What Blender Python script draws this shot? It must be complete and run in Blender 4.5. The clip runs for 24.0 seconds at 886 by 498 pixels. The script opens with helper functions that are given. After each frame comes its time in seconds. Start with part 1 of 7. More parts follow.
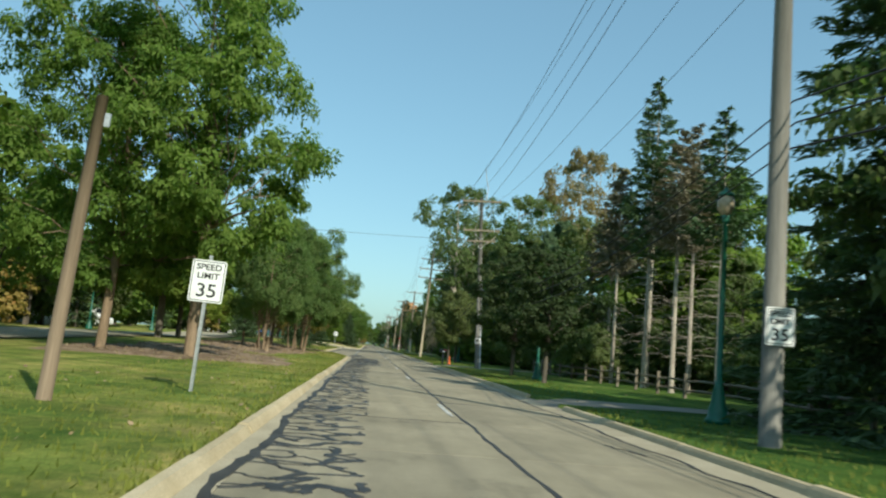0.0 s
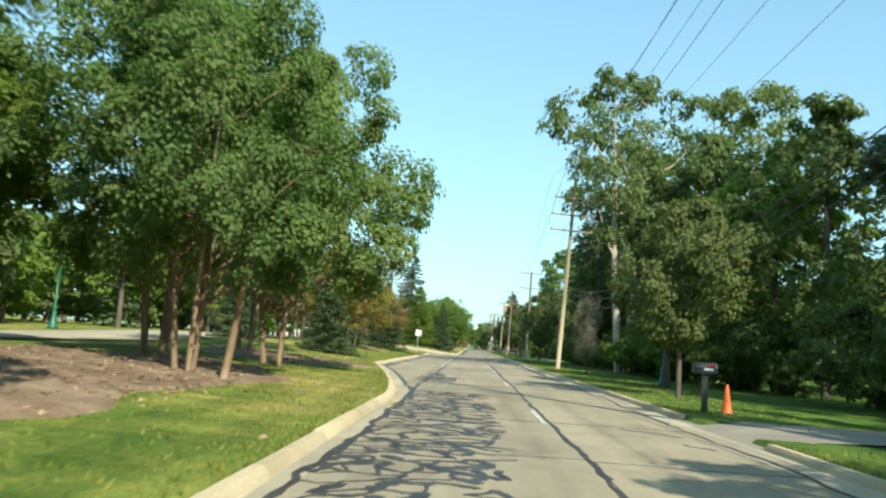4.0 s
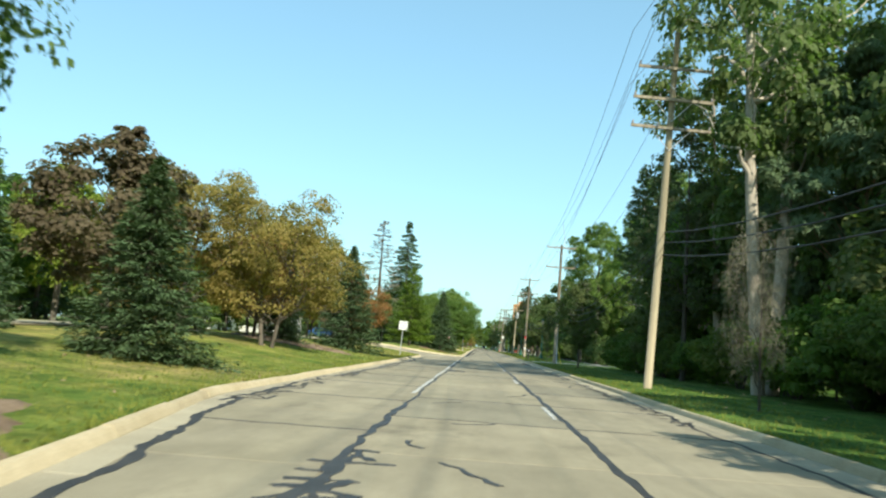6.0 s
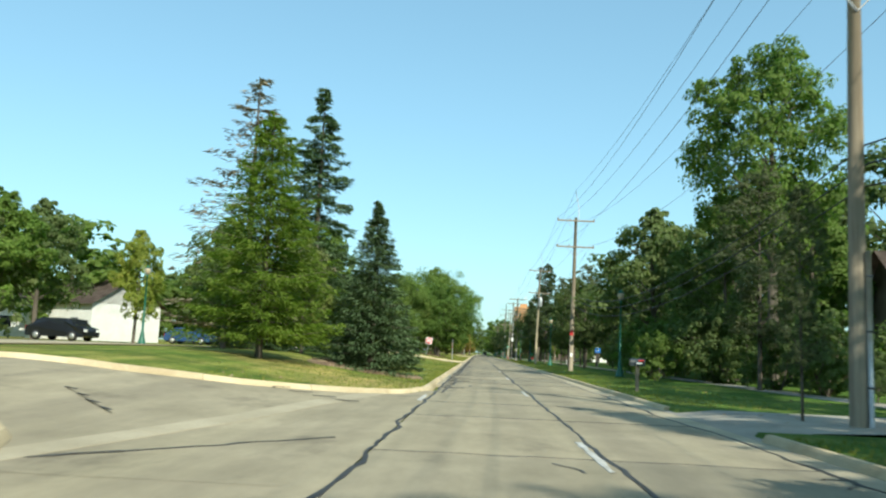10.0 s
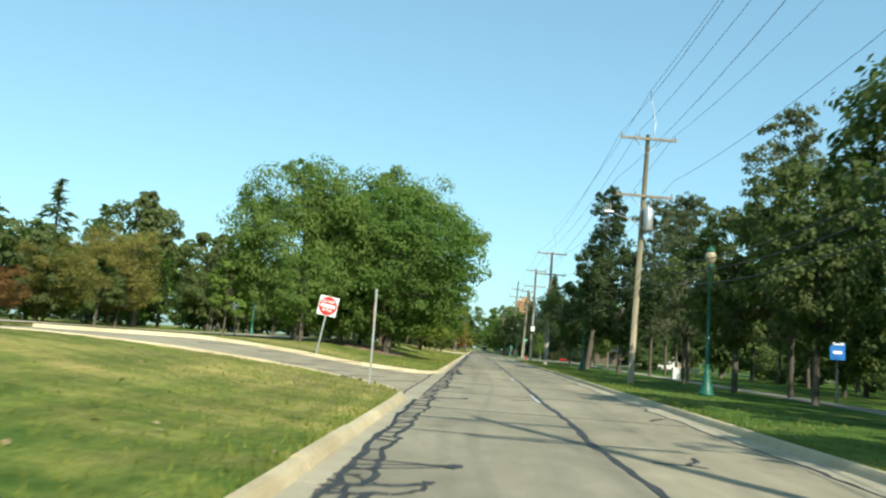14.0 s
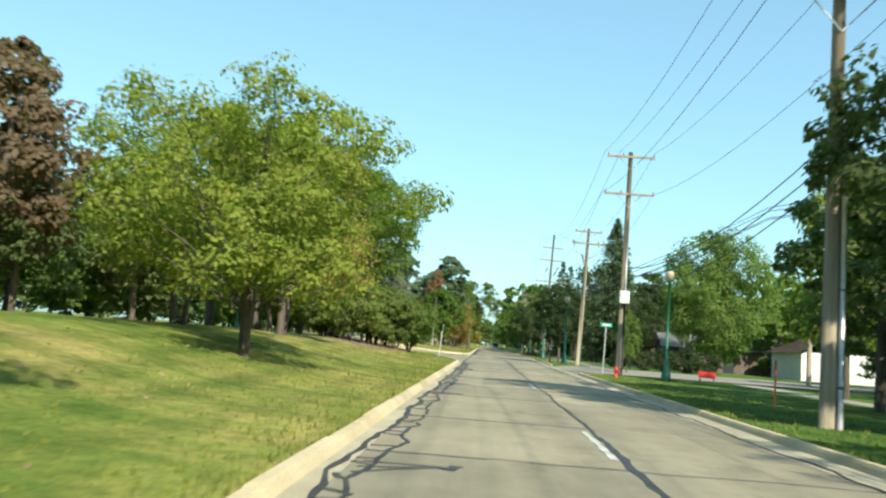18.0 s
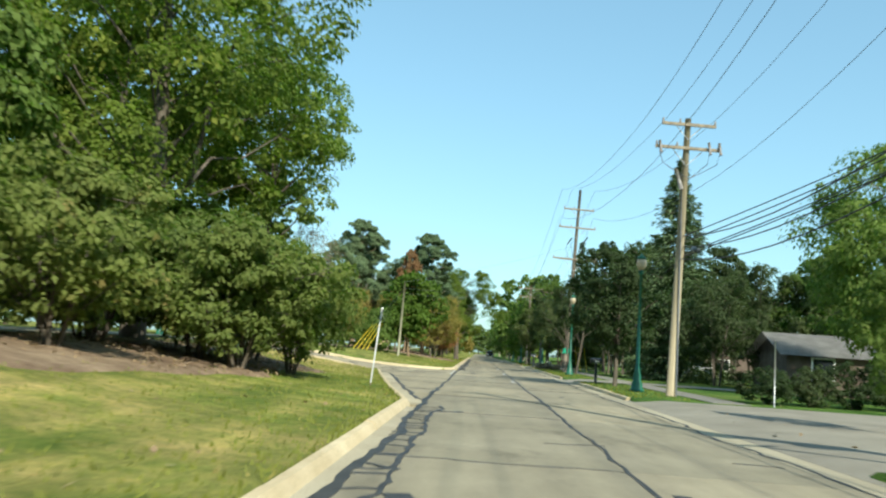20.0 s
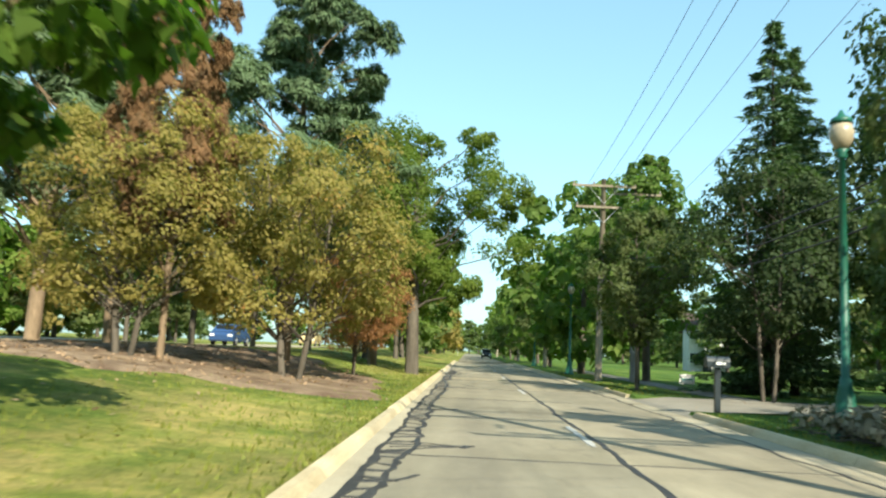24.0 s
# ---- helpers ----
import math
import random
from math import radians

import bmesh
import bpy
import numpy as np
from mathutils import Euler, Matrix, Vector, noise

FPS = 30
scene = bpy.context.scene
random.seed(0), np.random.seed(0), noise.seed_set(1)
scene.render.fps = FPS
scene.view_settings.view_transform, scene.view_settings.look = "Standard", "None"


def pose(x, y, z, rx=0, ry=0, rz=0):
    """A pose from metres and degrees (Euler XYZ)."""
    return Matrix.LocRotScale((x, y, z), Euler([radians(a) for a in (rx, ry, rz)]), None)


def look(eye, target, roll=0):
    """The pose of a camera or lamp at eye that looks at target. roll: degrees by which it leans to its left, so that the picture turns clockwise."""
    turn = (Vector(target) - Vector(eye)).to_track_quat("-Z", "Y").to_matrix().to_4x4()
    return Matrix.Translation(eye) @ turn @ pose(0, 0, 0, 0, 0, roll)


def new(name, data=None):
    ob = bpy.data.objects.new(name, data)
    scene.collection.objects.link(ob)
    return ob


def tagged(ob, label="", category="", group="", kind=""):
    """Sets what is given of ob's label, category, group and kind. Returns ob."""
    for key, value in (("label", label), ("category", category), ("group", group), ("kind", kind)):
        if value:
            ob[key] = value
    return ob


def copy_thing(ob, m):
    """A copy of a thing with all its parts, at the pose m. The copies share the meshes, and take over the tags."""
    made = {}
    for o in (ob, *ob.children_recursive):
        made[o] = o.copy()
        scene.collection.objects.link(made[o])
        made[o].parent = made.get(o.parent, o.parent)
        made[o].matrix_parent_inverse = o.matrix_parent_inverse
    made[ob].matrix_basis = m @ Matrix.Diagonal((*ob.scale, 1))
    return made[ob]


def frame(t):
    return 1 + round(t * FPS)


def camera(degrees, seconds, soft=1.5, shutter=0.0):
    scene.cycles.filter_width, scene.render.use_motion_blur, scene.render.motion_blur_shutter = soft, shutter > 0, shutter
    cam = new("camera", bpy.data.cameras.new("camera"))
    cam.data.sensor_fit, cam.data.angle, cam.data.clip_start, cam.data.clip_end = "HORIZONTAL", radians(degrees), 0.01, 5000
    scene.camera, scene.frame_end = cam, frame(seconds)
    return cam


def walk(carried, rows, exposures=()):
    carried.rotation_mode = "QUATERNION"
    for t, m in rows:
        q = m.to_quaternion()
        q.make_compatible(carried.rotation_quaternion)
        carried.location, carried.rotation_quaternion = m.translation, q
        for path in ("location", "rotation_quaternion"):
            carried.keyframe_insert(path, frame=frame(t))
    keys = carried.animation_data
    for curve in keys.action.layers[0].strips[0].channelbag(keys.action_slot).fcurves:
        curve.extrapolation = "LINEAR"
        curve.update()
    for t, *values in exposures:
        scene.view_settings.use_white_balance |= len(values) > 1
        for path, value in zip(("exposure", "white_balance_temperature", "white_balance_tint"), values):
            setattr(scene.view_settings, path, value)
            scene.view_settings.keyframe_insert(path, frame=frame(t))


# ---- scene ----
cam = camera(57.7, 24.0, soft=2.2, shutter=0.2)
PATH = [
    (0, (-0.348, 9.367, 1.310), (-0.185, 11.345, 1.557), 4.79),
    (0.5, (-0.309, 14.223, 1.312), (-0.274, 16.206, 1.567), 4.79),
    (1, (-0.281, 19.271, 1.317), (-0.328, 21.255, 1.568), 5.07),
    (1.5, (-0.263, 24.529, 1.294), (-0.363, 26.511, 1.541), 5.17),
    (2, (-0.250, 30.007, 1.295), (-0.363, 31.989, 1.538), 5.25),
    (2.5, (-0.232, 35.747, 1.290), (-0.335, 37.728, 1.544), 4.03),
    (3, (-0.170, 41.751, 1.296), (-0.268, 43.733, 1.549), 3.81),
    (3.5, (-0.069, 48.206, 1.316), (-0.158, 50.189, 1.560), 3.82),
    (4, (0.003, 54.994, 1.333), (-0.080, 56.978, 1.568), 3.93),
    (4.5, (-0.026, 61.998, 1.333), (-0.107, 63.983, 1.563), 4.03),
    (5, (-0.129, 69.071, 1.320), (-0.214, 71.057, 1.545), 4.22),
    (5.5, (-0.114, 76.287, 1.300), (-0.210, 78.272, 1.523), 4.26),
    (6, (-0.103, 83.678, 1.281), (-0.205, 85.661, 1.514), 4.08),
    (6.5, (-0.083, 91.276, 1.294), (-0.182, 93.259, 1.535), 4.27),
    (7, (-0.057, 99.094, 1.305), (-0.149, 101.077, 1.552), 3.74),
    (7.5, (-0.060, 107.092, 1.307), (-0.150, 109.074, 1.557), 3.36),
    (8, (-0.072, 115.203, 1.307), (-0.166, 117.185, 1.555), 2.94),
    (8.5, (-0.092, 123.355, 1.295), (-0.189, 125.337, 1.543), 2.85),
    (9, (-0.114, 131.545, 1.296), (-0.213, 133.527, 1.545), 2.60),
    (9.5, (-0.132, 139.761, 1.289), (-0.226, 141.743, 1.541), 2.63),
    (10, (-0.147, 148.068, 1.324), (-0.243, 150.050, 1.575), 2.40),
    (10.5, (-0.155, 156.432, 1.284), (-0.250, 158.414, 1.535), 2.48),
    (11, (-0.162, 164.820, 1.313), (-0.260, 166.803, 1.559), 2.55),
    (11.5, (-0.165, 173.189, 1.297), (-0.268, 175.171, 1.542), 3.06),
    (12, (-0.170, 181.545, 1.289), (-0.276, 183.527, 1.532), 3.44),
    (12.5, (-0.178, 189.888, 1.289), (-0.284, 191.870, 1.529), 3.70),
    (13, (-0.192, 198.209, 1.290), (-0.296, 200.192, 1.527), 3.89),
    (13.5, (-0.214, 206.502, 1.288), (-0.316, 208.485, 1.524), 4.06),
    (14, (-0.246, 214.764, 1.281), (-0.344, 216.748, 1.518), 4.20),
    (14.5, (-0.248, 223.000, 1.299), (-0.348, 224.983, 1.539), 3.68),
    (15, (-0.249, 231.160, 1.309), (-0.346, 233.144, 1.548), 3.79),
    (15.5, (-0.238, 239.238, 1.304), (-0.337, 241.221, 1.543), 4.24),
    (16, (-0.221, 247.249, 1.283), (-0.323, 249.232, 1.522), 4.38),
    (16.5, (-0.201, 255.218, 1.302), (-0.310, 257.202, 1.534), 4.80),
    (17, (-0.194, 263.181, 1.310), (-0.303, 265.164, 1.542), 4.53),
    (17.5, (-0.205, 271.197, 1.308), (-0.325, 273.181, 1.533), 4.34),
    (18, (-0.216, 279.280, 1.302), (-0.335, 281.263, 1.527), 4.17),
    (18.5, (-0.229, 287.427, 1.293), (-0.338, 289.410, 1.526), 4.02),
    (19, (-0.244, 295.632, 1.286), (-0.342, 297.615, 1.528), 3.91),
    (19.5, (-0.260, 303.890, 1.287), (-0.355, 305.872, 1.534), 3.87),
    (20, (-0.280, 312.198, 1.296), (-0.381, 314.180, 1.543), 3.91),
    (20.5, (-0.300, 320.521, 1.313), (-0.400, 322.504, 1.554), 4.12),
    (21, (-0.309, 328.856, 1.279), (-0.412, 330.838, 1.523), 4.07),
    (21.5, (-0.306, 337.165, 1.300), (-0.406, 339.147, 1.551), 3.82),
    (22, (-0.306, 345.415, 1.295), (-0.402, 347.397, 1.543), 3.62),
    (22.5, (-0.332, 353.546, 1.294), (-0.426, 355.527, 1.550), 3.05),
    (23, (-0.365, 361.518, 1.312), (-0.452, 363.500, 1.561), 2.63),
    (23.5, (-0.399, 369.328, 1.296), (-0.477, 371.311, 1.544), 2.40),
    (24, (-0.431, 376.979, 1.300), (-0.502, 378.962, 1.548), 2.58),
]
walk(cam, [(t, look(eye, target, roll)) for t, eye, target, roll in PATH], [(0, 0.27, 6250, 5), (1, 0.42, 6250, 5), (1.8, 0.67, 6250, 5), (2.6, 0.82, 6300, 5), (5, 0.95, 6450, 6), (6, 0.81, 6350, 5), (8, 0.67, 6250, 4), (14, 0.63, 6250, 4), (15, 0.65, 6250, 4), (16, 0.87, 6450, 6), (17, 0.95, 6450, 5), (18.5, 0.82, 6350, 5), (20, 0.72, 6300, 5), (22, 0.61, 6250, 4), (23, 0.79, 6350, 5), (24, 1.12, 6550, 6)])

# ---- light ----
SUN_EL, SUN_DIR = radians(37), Vector((0.457, -0.889))
world = bpy.data.worlds.new("world")
scene.world = world
world.use_nodes = True
wn = world.node_tree
sky = wn.nodes.new("ShaderNodeTexSky")
sky.sky_type, sky.sun_disc = "NISHITA", False
sky.sun_elevation, sky.sun_rotation = SUN_EL, math.atan2(SUN_DIR.x, SUN_DIR.y)
sky.air_density, sky.dust_density, sky.ozone_density = 1.0, 1.2, 1.0
soften = wn.nodes.new("ShaderNodeGamma")
soften.inputs["Gamma"].default_value = 0.62
wn.links.new(sky.outputs["Color"], soften.inputs["Color"])
haze = wn.nodes.new("ShaderNodeMix")
haze.data_type, haze.blend_type = "RGBA", "MULTIPLY"
haze.inputs[0].default_value, haze.inputs[7].default_value = 1.0, (0.695, 0.97, 1.01, 1)
wn.links.new(soften.outputs["Color"], haze.inputs[6])
wn.links.new(haze.outputs[2], wn.nodes["Background"].inputs["Color"])
wn.nodes["Background"].inputs["Strength"].default_value = 0.225
sun = new("sun", bpy.data.lights.new("sun", "SUN"))
sun.data.energy, sun.data.angle, sun.data.color = 4.35, radians(0.6), (1.0, 0.92, 0.77)
sun.matrix_world = look((60 * SUN_DIR.x, 60 * SUN_DIR.y, 60 * math.tan(SUN_EL)), (0, 0, 0))


# ---- materials ----
def material(name):
    m = bpy.data.materials.new(name)
    m.use_nodes = True
    n, l = m.node_tree.nodes, m.node_tree.links
    return m, n, l, n["Principled BSDF"]


def ramp(n, stops):
    r = n.new("ShaderNodeValToRGB")
    e = r.color_ramp.elements
    while len(e) < len(stops):
        e.new(0.5)
    for k, (p, c) in enumerate(stops):
        e[k].position, e[k].color = p, (*c, 1)
    return r


def noise_node(n, l, scale, detail=4, rough=0.55, space="Object", stretch=None):
    c = n.new("ShaderNodeTexCoord")
    t = n.new("ShaderNodeTexNoise")
    t.inputs["Scale"].default_value, t.inputs["Detail"].default_value, t.inputs["Roughness"].default_value = scale, detail, rough
    out = c.outputs[space]
    if stretch:
        mp = n.new("ShaderNodeMapping")
        mp.inputs["Scale"].default_value = stretch
        l.new(out, mp.inputs["Vector"])
        out = mp.outputs["Vector"]
    l.new(out, t.inputs["Vector"])
    return t


def mixed(n, l, fac, a, b, mode="MIX"):
    m = n.new("ShaderNodeMix")
    m.data_type, m.blend_type = "RGBA", mode
    for sock, v in ((m.inputs[0], fac), (m.inputs[6], a), (m.inputs[7], b)):
        if isinstance(v, (int, float)):
            sock.default_value = v
        elif isinstance(v, tuple):
            sock.default_value = (*v, 1)
        else:
            l.new(v, sock)
    return m.outputs[2]


def bump(n, l, b, height, strength=0.3, dist=0.02):
    k = n.new("ShaderNodeBump")
    k.inputs["Strength"].default_value, k.inputs["Distance"].default_value = strength, dist
    l.new(height, k.inputs["Height"])
    l.new(k.outputs["Normal"], b.inputs["Normal"])


def surface(name, c1, c2, big=0.6, fine=18.0, rough=0.85, metal=0.0, depth=0.3, dist=0.01, stretch=None, space="Object", vary=0.0):
    """Two colours in large stains and fine grain, with a fine relief."""
    m, n, l, b = material(name)
    a, g = noise_node(n, l, big, 5, 0.6, space, stretch), noise_node(n, l, fine, 4, 0.7, space, stretch)
    ra = ramp(n, [(0.32, c1), (0.68, c2)])
    l.new(a.outputs["Fac"], ra.inputs["Fac"])
    rg = ramp(n, [(0.3, (0.72, 0.72, 0.72)), (0.7, (1.18, 1.18, 1.18))])
    l.new(g.outputs["Fac"], rg.inputs["Fac"])
    col = mixed(n, l, 0.75, ra.outputs["Color"], rg.outputs["Color"], "MULTIPLY")
    if vary:
        info = n.new("ShaderNodeObjectInfo")
        rv = ramp(n, [(0.0, (1 - vary,) * 3), (1.0, (1 + vary,) * 3)])
        l.new(info.outputs["Random"], rv.inputs["Fac"])
        col = mixed(n, l, 1.0, col, rv.outputs["Color"], "MULTIPLY")
    l.new(col, b.inputs["Base Color"])
    b.inputs["Roughness"].default_value, b.inputs["Metallic"].default_value = rough, metal
    if not metal:
        b.inputs["Specular IOR Level"].default_value = 0.2
    bump(n, l, b, g.outputs["Fac"], depth, dist)
    return m


def leaf_material(name, dark, light, odd, trans=0.5):
    m, n, l, b = material(name)
    geo, info = n.new("ShaderNodeNewGeometry"), n.new("ShaderNodeObjectInfo")
    r = ramp(n, [(0.0, dark), (0.5, light), (0.82, light), (1.0, odd)])
    patch = noise_node(n, l, 0.55, 3, 0.6)
    spread_ = n.new("ShaderNodeMath")
    spread_.operation = "MULTIPLY_ADD"
    l.new(patch.outputs["Fac"], spread_.inputs[0])
    spread_.inputs[1].default_value, spread_.inputs[2].default_value = 1.5, -0.5
    tint = n.new("ShaderNodeMath")
    tint.operation, tint.use_clamp = "MULTIPLY_ADD", True
    l.new(geo.outputs["Random Per Island"], tint.inputs[0])
    tint.inputs[1].default_value = 0.5
    l.new(spread_.outputs[0], tint.inputs[2])
    l.new(tint.outputs[0], r.inputs["Fac"])
    rv = ramp(n, [(0.0, (0.8, 0.86, 0.8)), (1.0, (1.2, 1.12, 1.1))])
    l.new(info.outputs["Random"], rv.inputs["Fac"])
    col = mixed(n, l, 1.0, r.outputs["Color"], rv.outputs["Color"], "MULTIPLY")
    l.new(col, b.inputs["Base Color"])
    b.inputs["Roughness"].default_value = 0.6
    b.inputs["Specular IOR Level"].default_value = 0.12
    t = n.new("ShaderNodeBsdfTranslucent")
    warm = mixed(n, l, 1.0, col, (1.0, 1.35, 0.6), "MULTIPLY")
    l.new(warm, t.inputs["Color"])
    mix = n.new("ShaderNodeMixShader")
    mix.inputs["Fac"].default_value = trans
    l.new(b.outputs["BSDF"], mix.inputs[1])
    l.new(t.outputs["BSDF"], mix.inputs[2])
    l.new(mix.outputs["Shader"], n["Material Output"].inputs["Surface"])
    return m


def lawn_material():
    m, n, l, b = material("lawn")
    big, mid, fine = noise_node(n, l, 0.09, 4, 0.6), noise_node(n, l, 0.8, 5, 0.65), noise_node(n, l, 26, 3, 0.8)
    mow = noise_node(n, l, 1.0, 3, 0.6, "Object", (1.4, 0.12, 1))
    r1 = ramp(n, [(0.3, (0.105, 0.165, 0.034)), (0.46, (0.185, 0.215, 0.052)), (0.6, (0.295, 0.265, 0.09)), (0.78, (0.40, 0.31, 0.14))])
    add = n.new("ShaderNodeMath")
    add.operation = "MULTIPLY_ADD"
    l.new(mid.outputs["Fac"], add.inputs[0])
    add.inputs[1].default_value = 0.75
    l.new(big.outputs["Fac"], add.inputs[2])
    sub = n.new("ShaderNodeMath")
    sub.operation = "SUBTRACT"
    l.new(add.outputs[0], sub.inputs[0])
    sub.inputs[1].default_value = 0.385
    l.new(sub.outputs[0], r1.inputs["Fac"])
    # right verge: greener grass, also darkened in colour for the wood's shade
    lush_shaded = ramp(n, [(0.3, (0.062, 0.125, 0.026)), (0.5, (0.10, 0.17, 0.036)), (0.72, (0.175, 0.205, 0.06)), (0.85, (0.26, 0.245, 0.10))])
    l.new(sub.outputs[0], lush_shaded.inputs["Fac"])
    place, xyz, verge = n.new("ShaderNodeTexCoord"), n.new("ShaderNodeSeparateXYZ"), n.new("ShaderNodeMapRange")
    l.new(place.outputs["Object"], xyz.inputs[0])
    l.new(xyz.outputs["X"], verge.inputs["Value"])
    verge.inputs["From Min"].default_value, verge.inputs["From Max"].default_value = 2.0, 5.0
    r2 = ramp(n, [(0.38, (0.66, 0.74, 0.66)), (0.62, (1.22, 1.2, 1.15))])
    l.new(mow.outputs["Fac"], r2.inputs["Fac"])
    c = mixed(n, l, verge.outputs["Result"], r1.outputs["Color"], lush_shaded.outputs["Color"])
    c = mixed(n, l, 0.8, c, r2.outputs["Color"], "MULTIPLY")
    cut = noise_node(n, l, 1.0, 2, 0.5, "Object", (0.14, 0.95, 1))
    r6 = ramp(n, [(0.4, (0.8, 0.84, 0.78)), (0.6, (1.16, 1.13, 1.1))])
    l.new(cut.outputs["Fac"], r6.inputs["Fac"])
    c = mixed(n, l, 0.9, c, r6.outputs["Color"], "MULTIPLY")
    r3 = ramp(n, [(0.3, (0.55, 0.55, 0.55)), (0.7, (1.4, 1.4, 1.3))])
    l.new(fine.outputs["Fac"], r3.inputs["Fac"])
    c = mixed(n, l, 0.8, c, r3.outputs["Color"], "MULTIPLY")
    l.new(c, b.inputs["Base Color"])
    b.inputs["Roughness"].default_value = 0.95
    b.inputs["Specular IOR Level"].default_value = 0.1
    tuft = noise_node(n, l, 5.0, 4, 0.75)
    r5 = ramp(n, [(0.35, (0.62, 0.7, 0.6)), (0.5, (1.0, 1.0, 1.0)), (0.68, (1.35, 1.2, 1.15))])
    l.new(tuft.outputs["Fac"], r5.inputs["Fac"])
    l.new(mixed(n, l, 0.85, c, r5.outputs["Color"], "MULTIPLY"), b.inputs["Base Color"])
    bump(n, l, b, fine.outputs["Fac"], 0.8, 0.06)
    return m


def concrete_road():
    m, n, l, b = material("concrete_pavement")
    big, mid, fine = noise_node(n, l, 0.35, 5, 0.6), noise_node(n, l, 2.2, 5, 0.7, "Object", (1, 0.35, 1)), noise_node(n, l, 60, 3, 0.8)
    wheel = noise_node(n, l, 1.1, 3, 0.5, "Object", (1.0, 0.02, 1))
    r1 = ramp(n, [(0.3, (0.262, 0.232, 0.161)), (0.7, (0.352, 0.311, 0.221))])
    l.new(big.outputs["Fac"], r1.inputs["Fac"])
    r2 = ramp(n, [(0.3, (0.82, 0.82, 0.82)), (0.7, (1.1, 1.1, 1.1))])
    l.new(mid.outputs["Fac"], r2.inputs["Fac"])
    r3 = ramp(n, [(0.3, (0.78, 0.78, 0.8)), (0.7, (1.1, 1.1, 1.08))])
    l.new(wheel.outputs["Fac"], r3.inputs["Fac"])
    r4 = ramp(n, [(0.3, (0.7, 0.7, 0.7)), (0.7, (1.2, 1.2, 1.2))])
    l.new(fine.outputs["Fac"], r4.inputs["Fac"])
    c = mixed(n, l, 0.9, r1.outputs["Color"], r2.outputs["Color"], "MULTIPLY")
    c = mixed(n, l, 0.8, c, r3.outputs["Color"], "MULTIPLY")
    c = mixed(n, l, 0.5, c, r4.outputs["Color"], "MULTIPLY")
    stain = noise_node(n, l, 0.55, 6, 0.7, "Object", (1, 0.6, 1))
    r6 = ramp(n, [(0.56, (1, 1, 1)), (0.72, (0.62, 0.62, 0.63))])
    l.new(stain.outputs["Fac"], r6.inputs["Fac"])
    c = mixed(n, l, 1.0, c, r6.outputs["Color"], "MULTIPLY")
    info = n.new("ShaderNodeObjectInfo")
    rv = ramp(n, [(0.0, (0.86, 0.87, 0.88)), (1.0, (1.1, 1.08, 1.05))])
    l.new(info.outputs["Random"], rv.inputs["Fac"])
    c = mixed(n, l, 1.0, c, rv.outputs["Color"], "MULTIPLY")
    l.new(c, b.inputs["Base Color"])
    b.inputs["Roughness"].default_value = 0.9
    b.inputs["Specular IOR Level"].default_value = 0.2
    bump(n, l, b, fine.outputs["Fac"], 0.4, 0.006)
    return m


def plain(name, c, rough=0.5, metal=0.0, emit=0.0):
    m, n, l, b = material(name)
    g = noise_node(n, l, 9.0, 3)
    r = ramp(n, [(0.3, tuple(v * 0.86 for v in c)), (0.7, tuple(min(1, v * 1.08) for v in c))])
    l.new(g.outputs["Fac"], r.inputs["Fac"])
    l.new(r.outputs["Color"], b.inputs["Base Color"])
    b.inputs["Roughness"].default_value, b.inputs["Metallic"].default_value = rough, metal
    if emit:
        b.inputs["Emission Color"].default_value, b.inputs["Emission Strength"].default_value = (*c, 1), emit
    return m


M_LAWN, M_ROAD = lawn_material(), concrete_road()
M_KERB = surface("kerb_concrete", (0.44, 0.355, 0.215), (0.58, 0.485, 0.32), 0.8, 30, 0.9, depth=0.4, vary=0.12)
M_GUTTER = surface("gutter_concrete", (0.32, 0.28, 0.195), (0.42, 0.37, 0.265), 0.6, 40, 0.9, vary=0.1)
M_WALK = surface("sidewalk_concrete", (0.26, 0.24, 0.20), (0.36, 0.335, 0.28), 0.7, 40, 0.9, vary=0.1)
M_PATH = surface("grey_path_concrete", (0.17, 0.16, 0.135), (0.25, 0.235, 0.2), 0.7, 40, 0.9, vary=0.1)
M_ASPHALT = surface("old_asphalt", (0.21, 0.19, 0.15), (0.30, 0.275, 0.22), 0.5, 50, 0.9)
M_TAR = surface("crack_sealant", (0.032, 0.032, 0.032), (0.066, 0.064, 0.06), 2.0, 30, 0.55)
M_PAINT = surface("worn_white_paint", (0.36, 0.35, 0.31), (0.58, 0.57, 0.53), 3.0, 22, 0.7)
M_MULCH = surface("mulch", (0.14, 0.09, 0.058), (0.34, 0.25, 0.165), 1.1, 14, 0.95, depth=0.9, dist=0.06)
M_BARK = surface("grey_bark", (0.075, 0.064, 0.048), (0.155, 0.132, 0.104), 2.0, 14, 0.95, depth=0.8, dist=0.03, stretch=(1, 1, 0.25))
M_BARK_TAN = surface("tan_bark", (0.16, 0.115, 0.072), (0.29, 0.21, 0.135), 2.0, 16, 0.95, depth=0.7, dist=0.03, stretch=(1, 1, 0.25))
M_BARK_PALE = surface("pale_bark", (0.34, 0.29, 0.23), (0.5, 0.44, 0.35), 1.5, 10, 0.95, depth=0.6, dist=0.02, stretch=(1, 1, 0.4))
M_POLE = surface("weathered_pole_wood", (0.19, 0.155, 0.11), (0.34, 0.29, 0.21), 1.2, 12, 0.9, depth=0.5, stretch=(3, 3, 0.15))
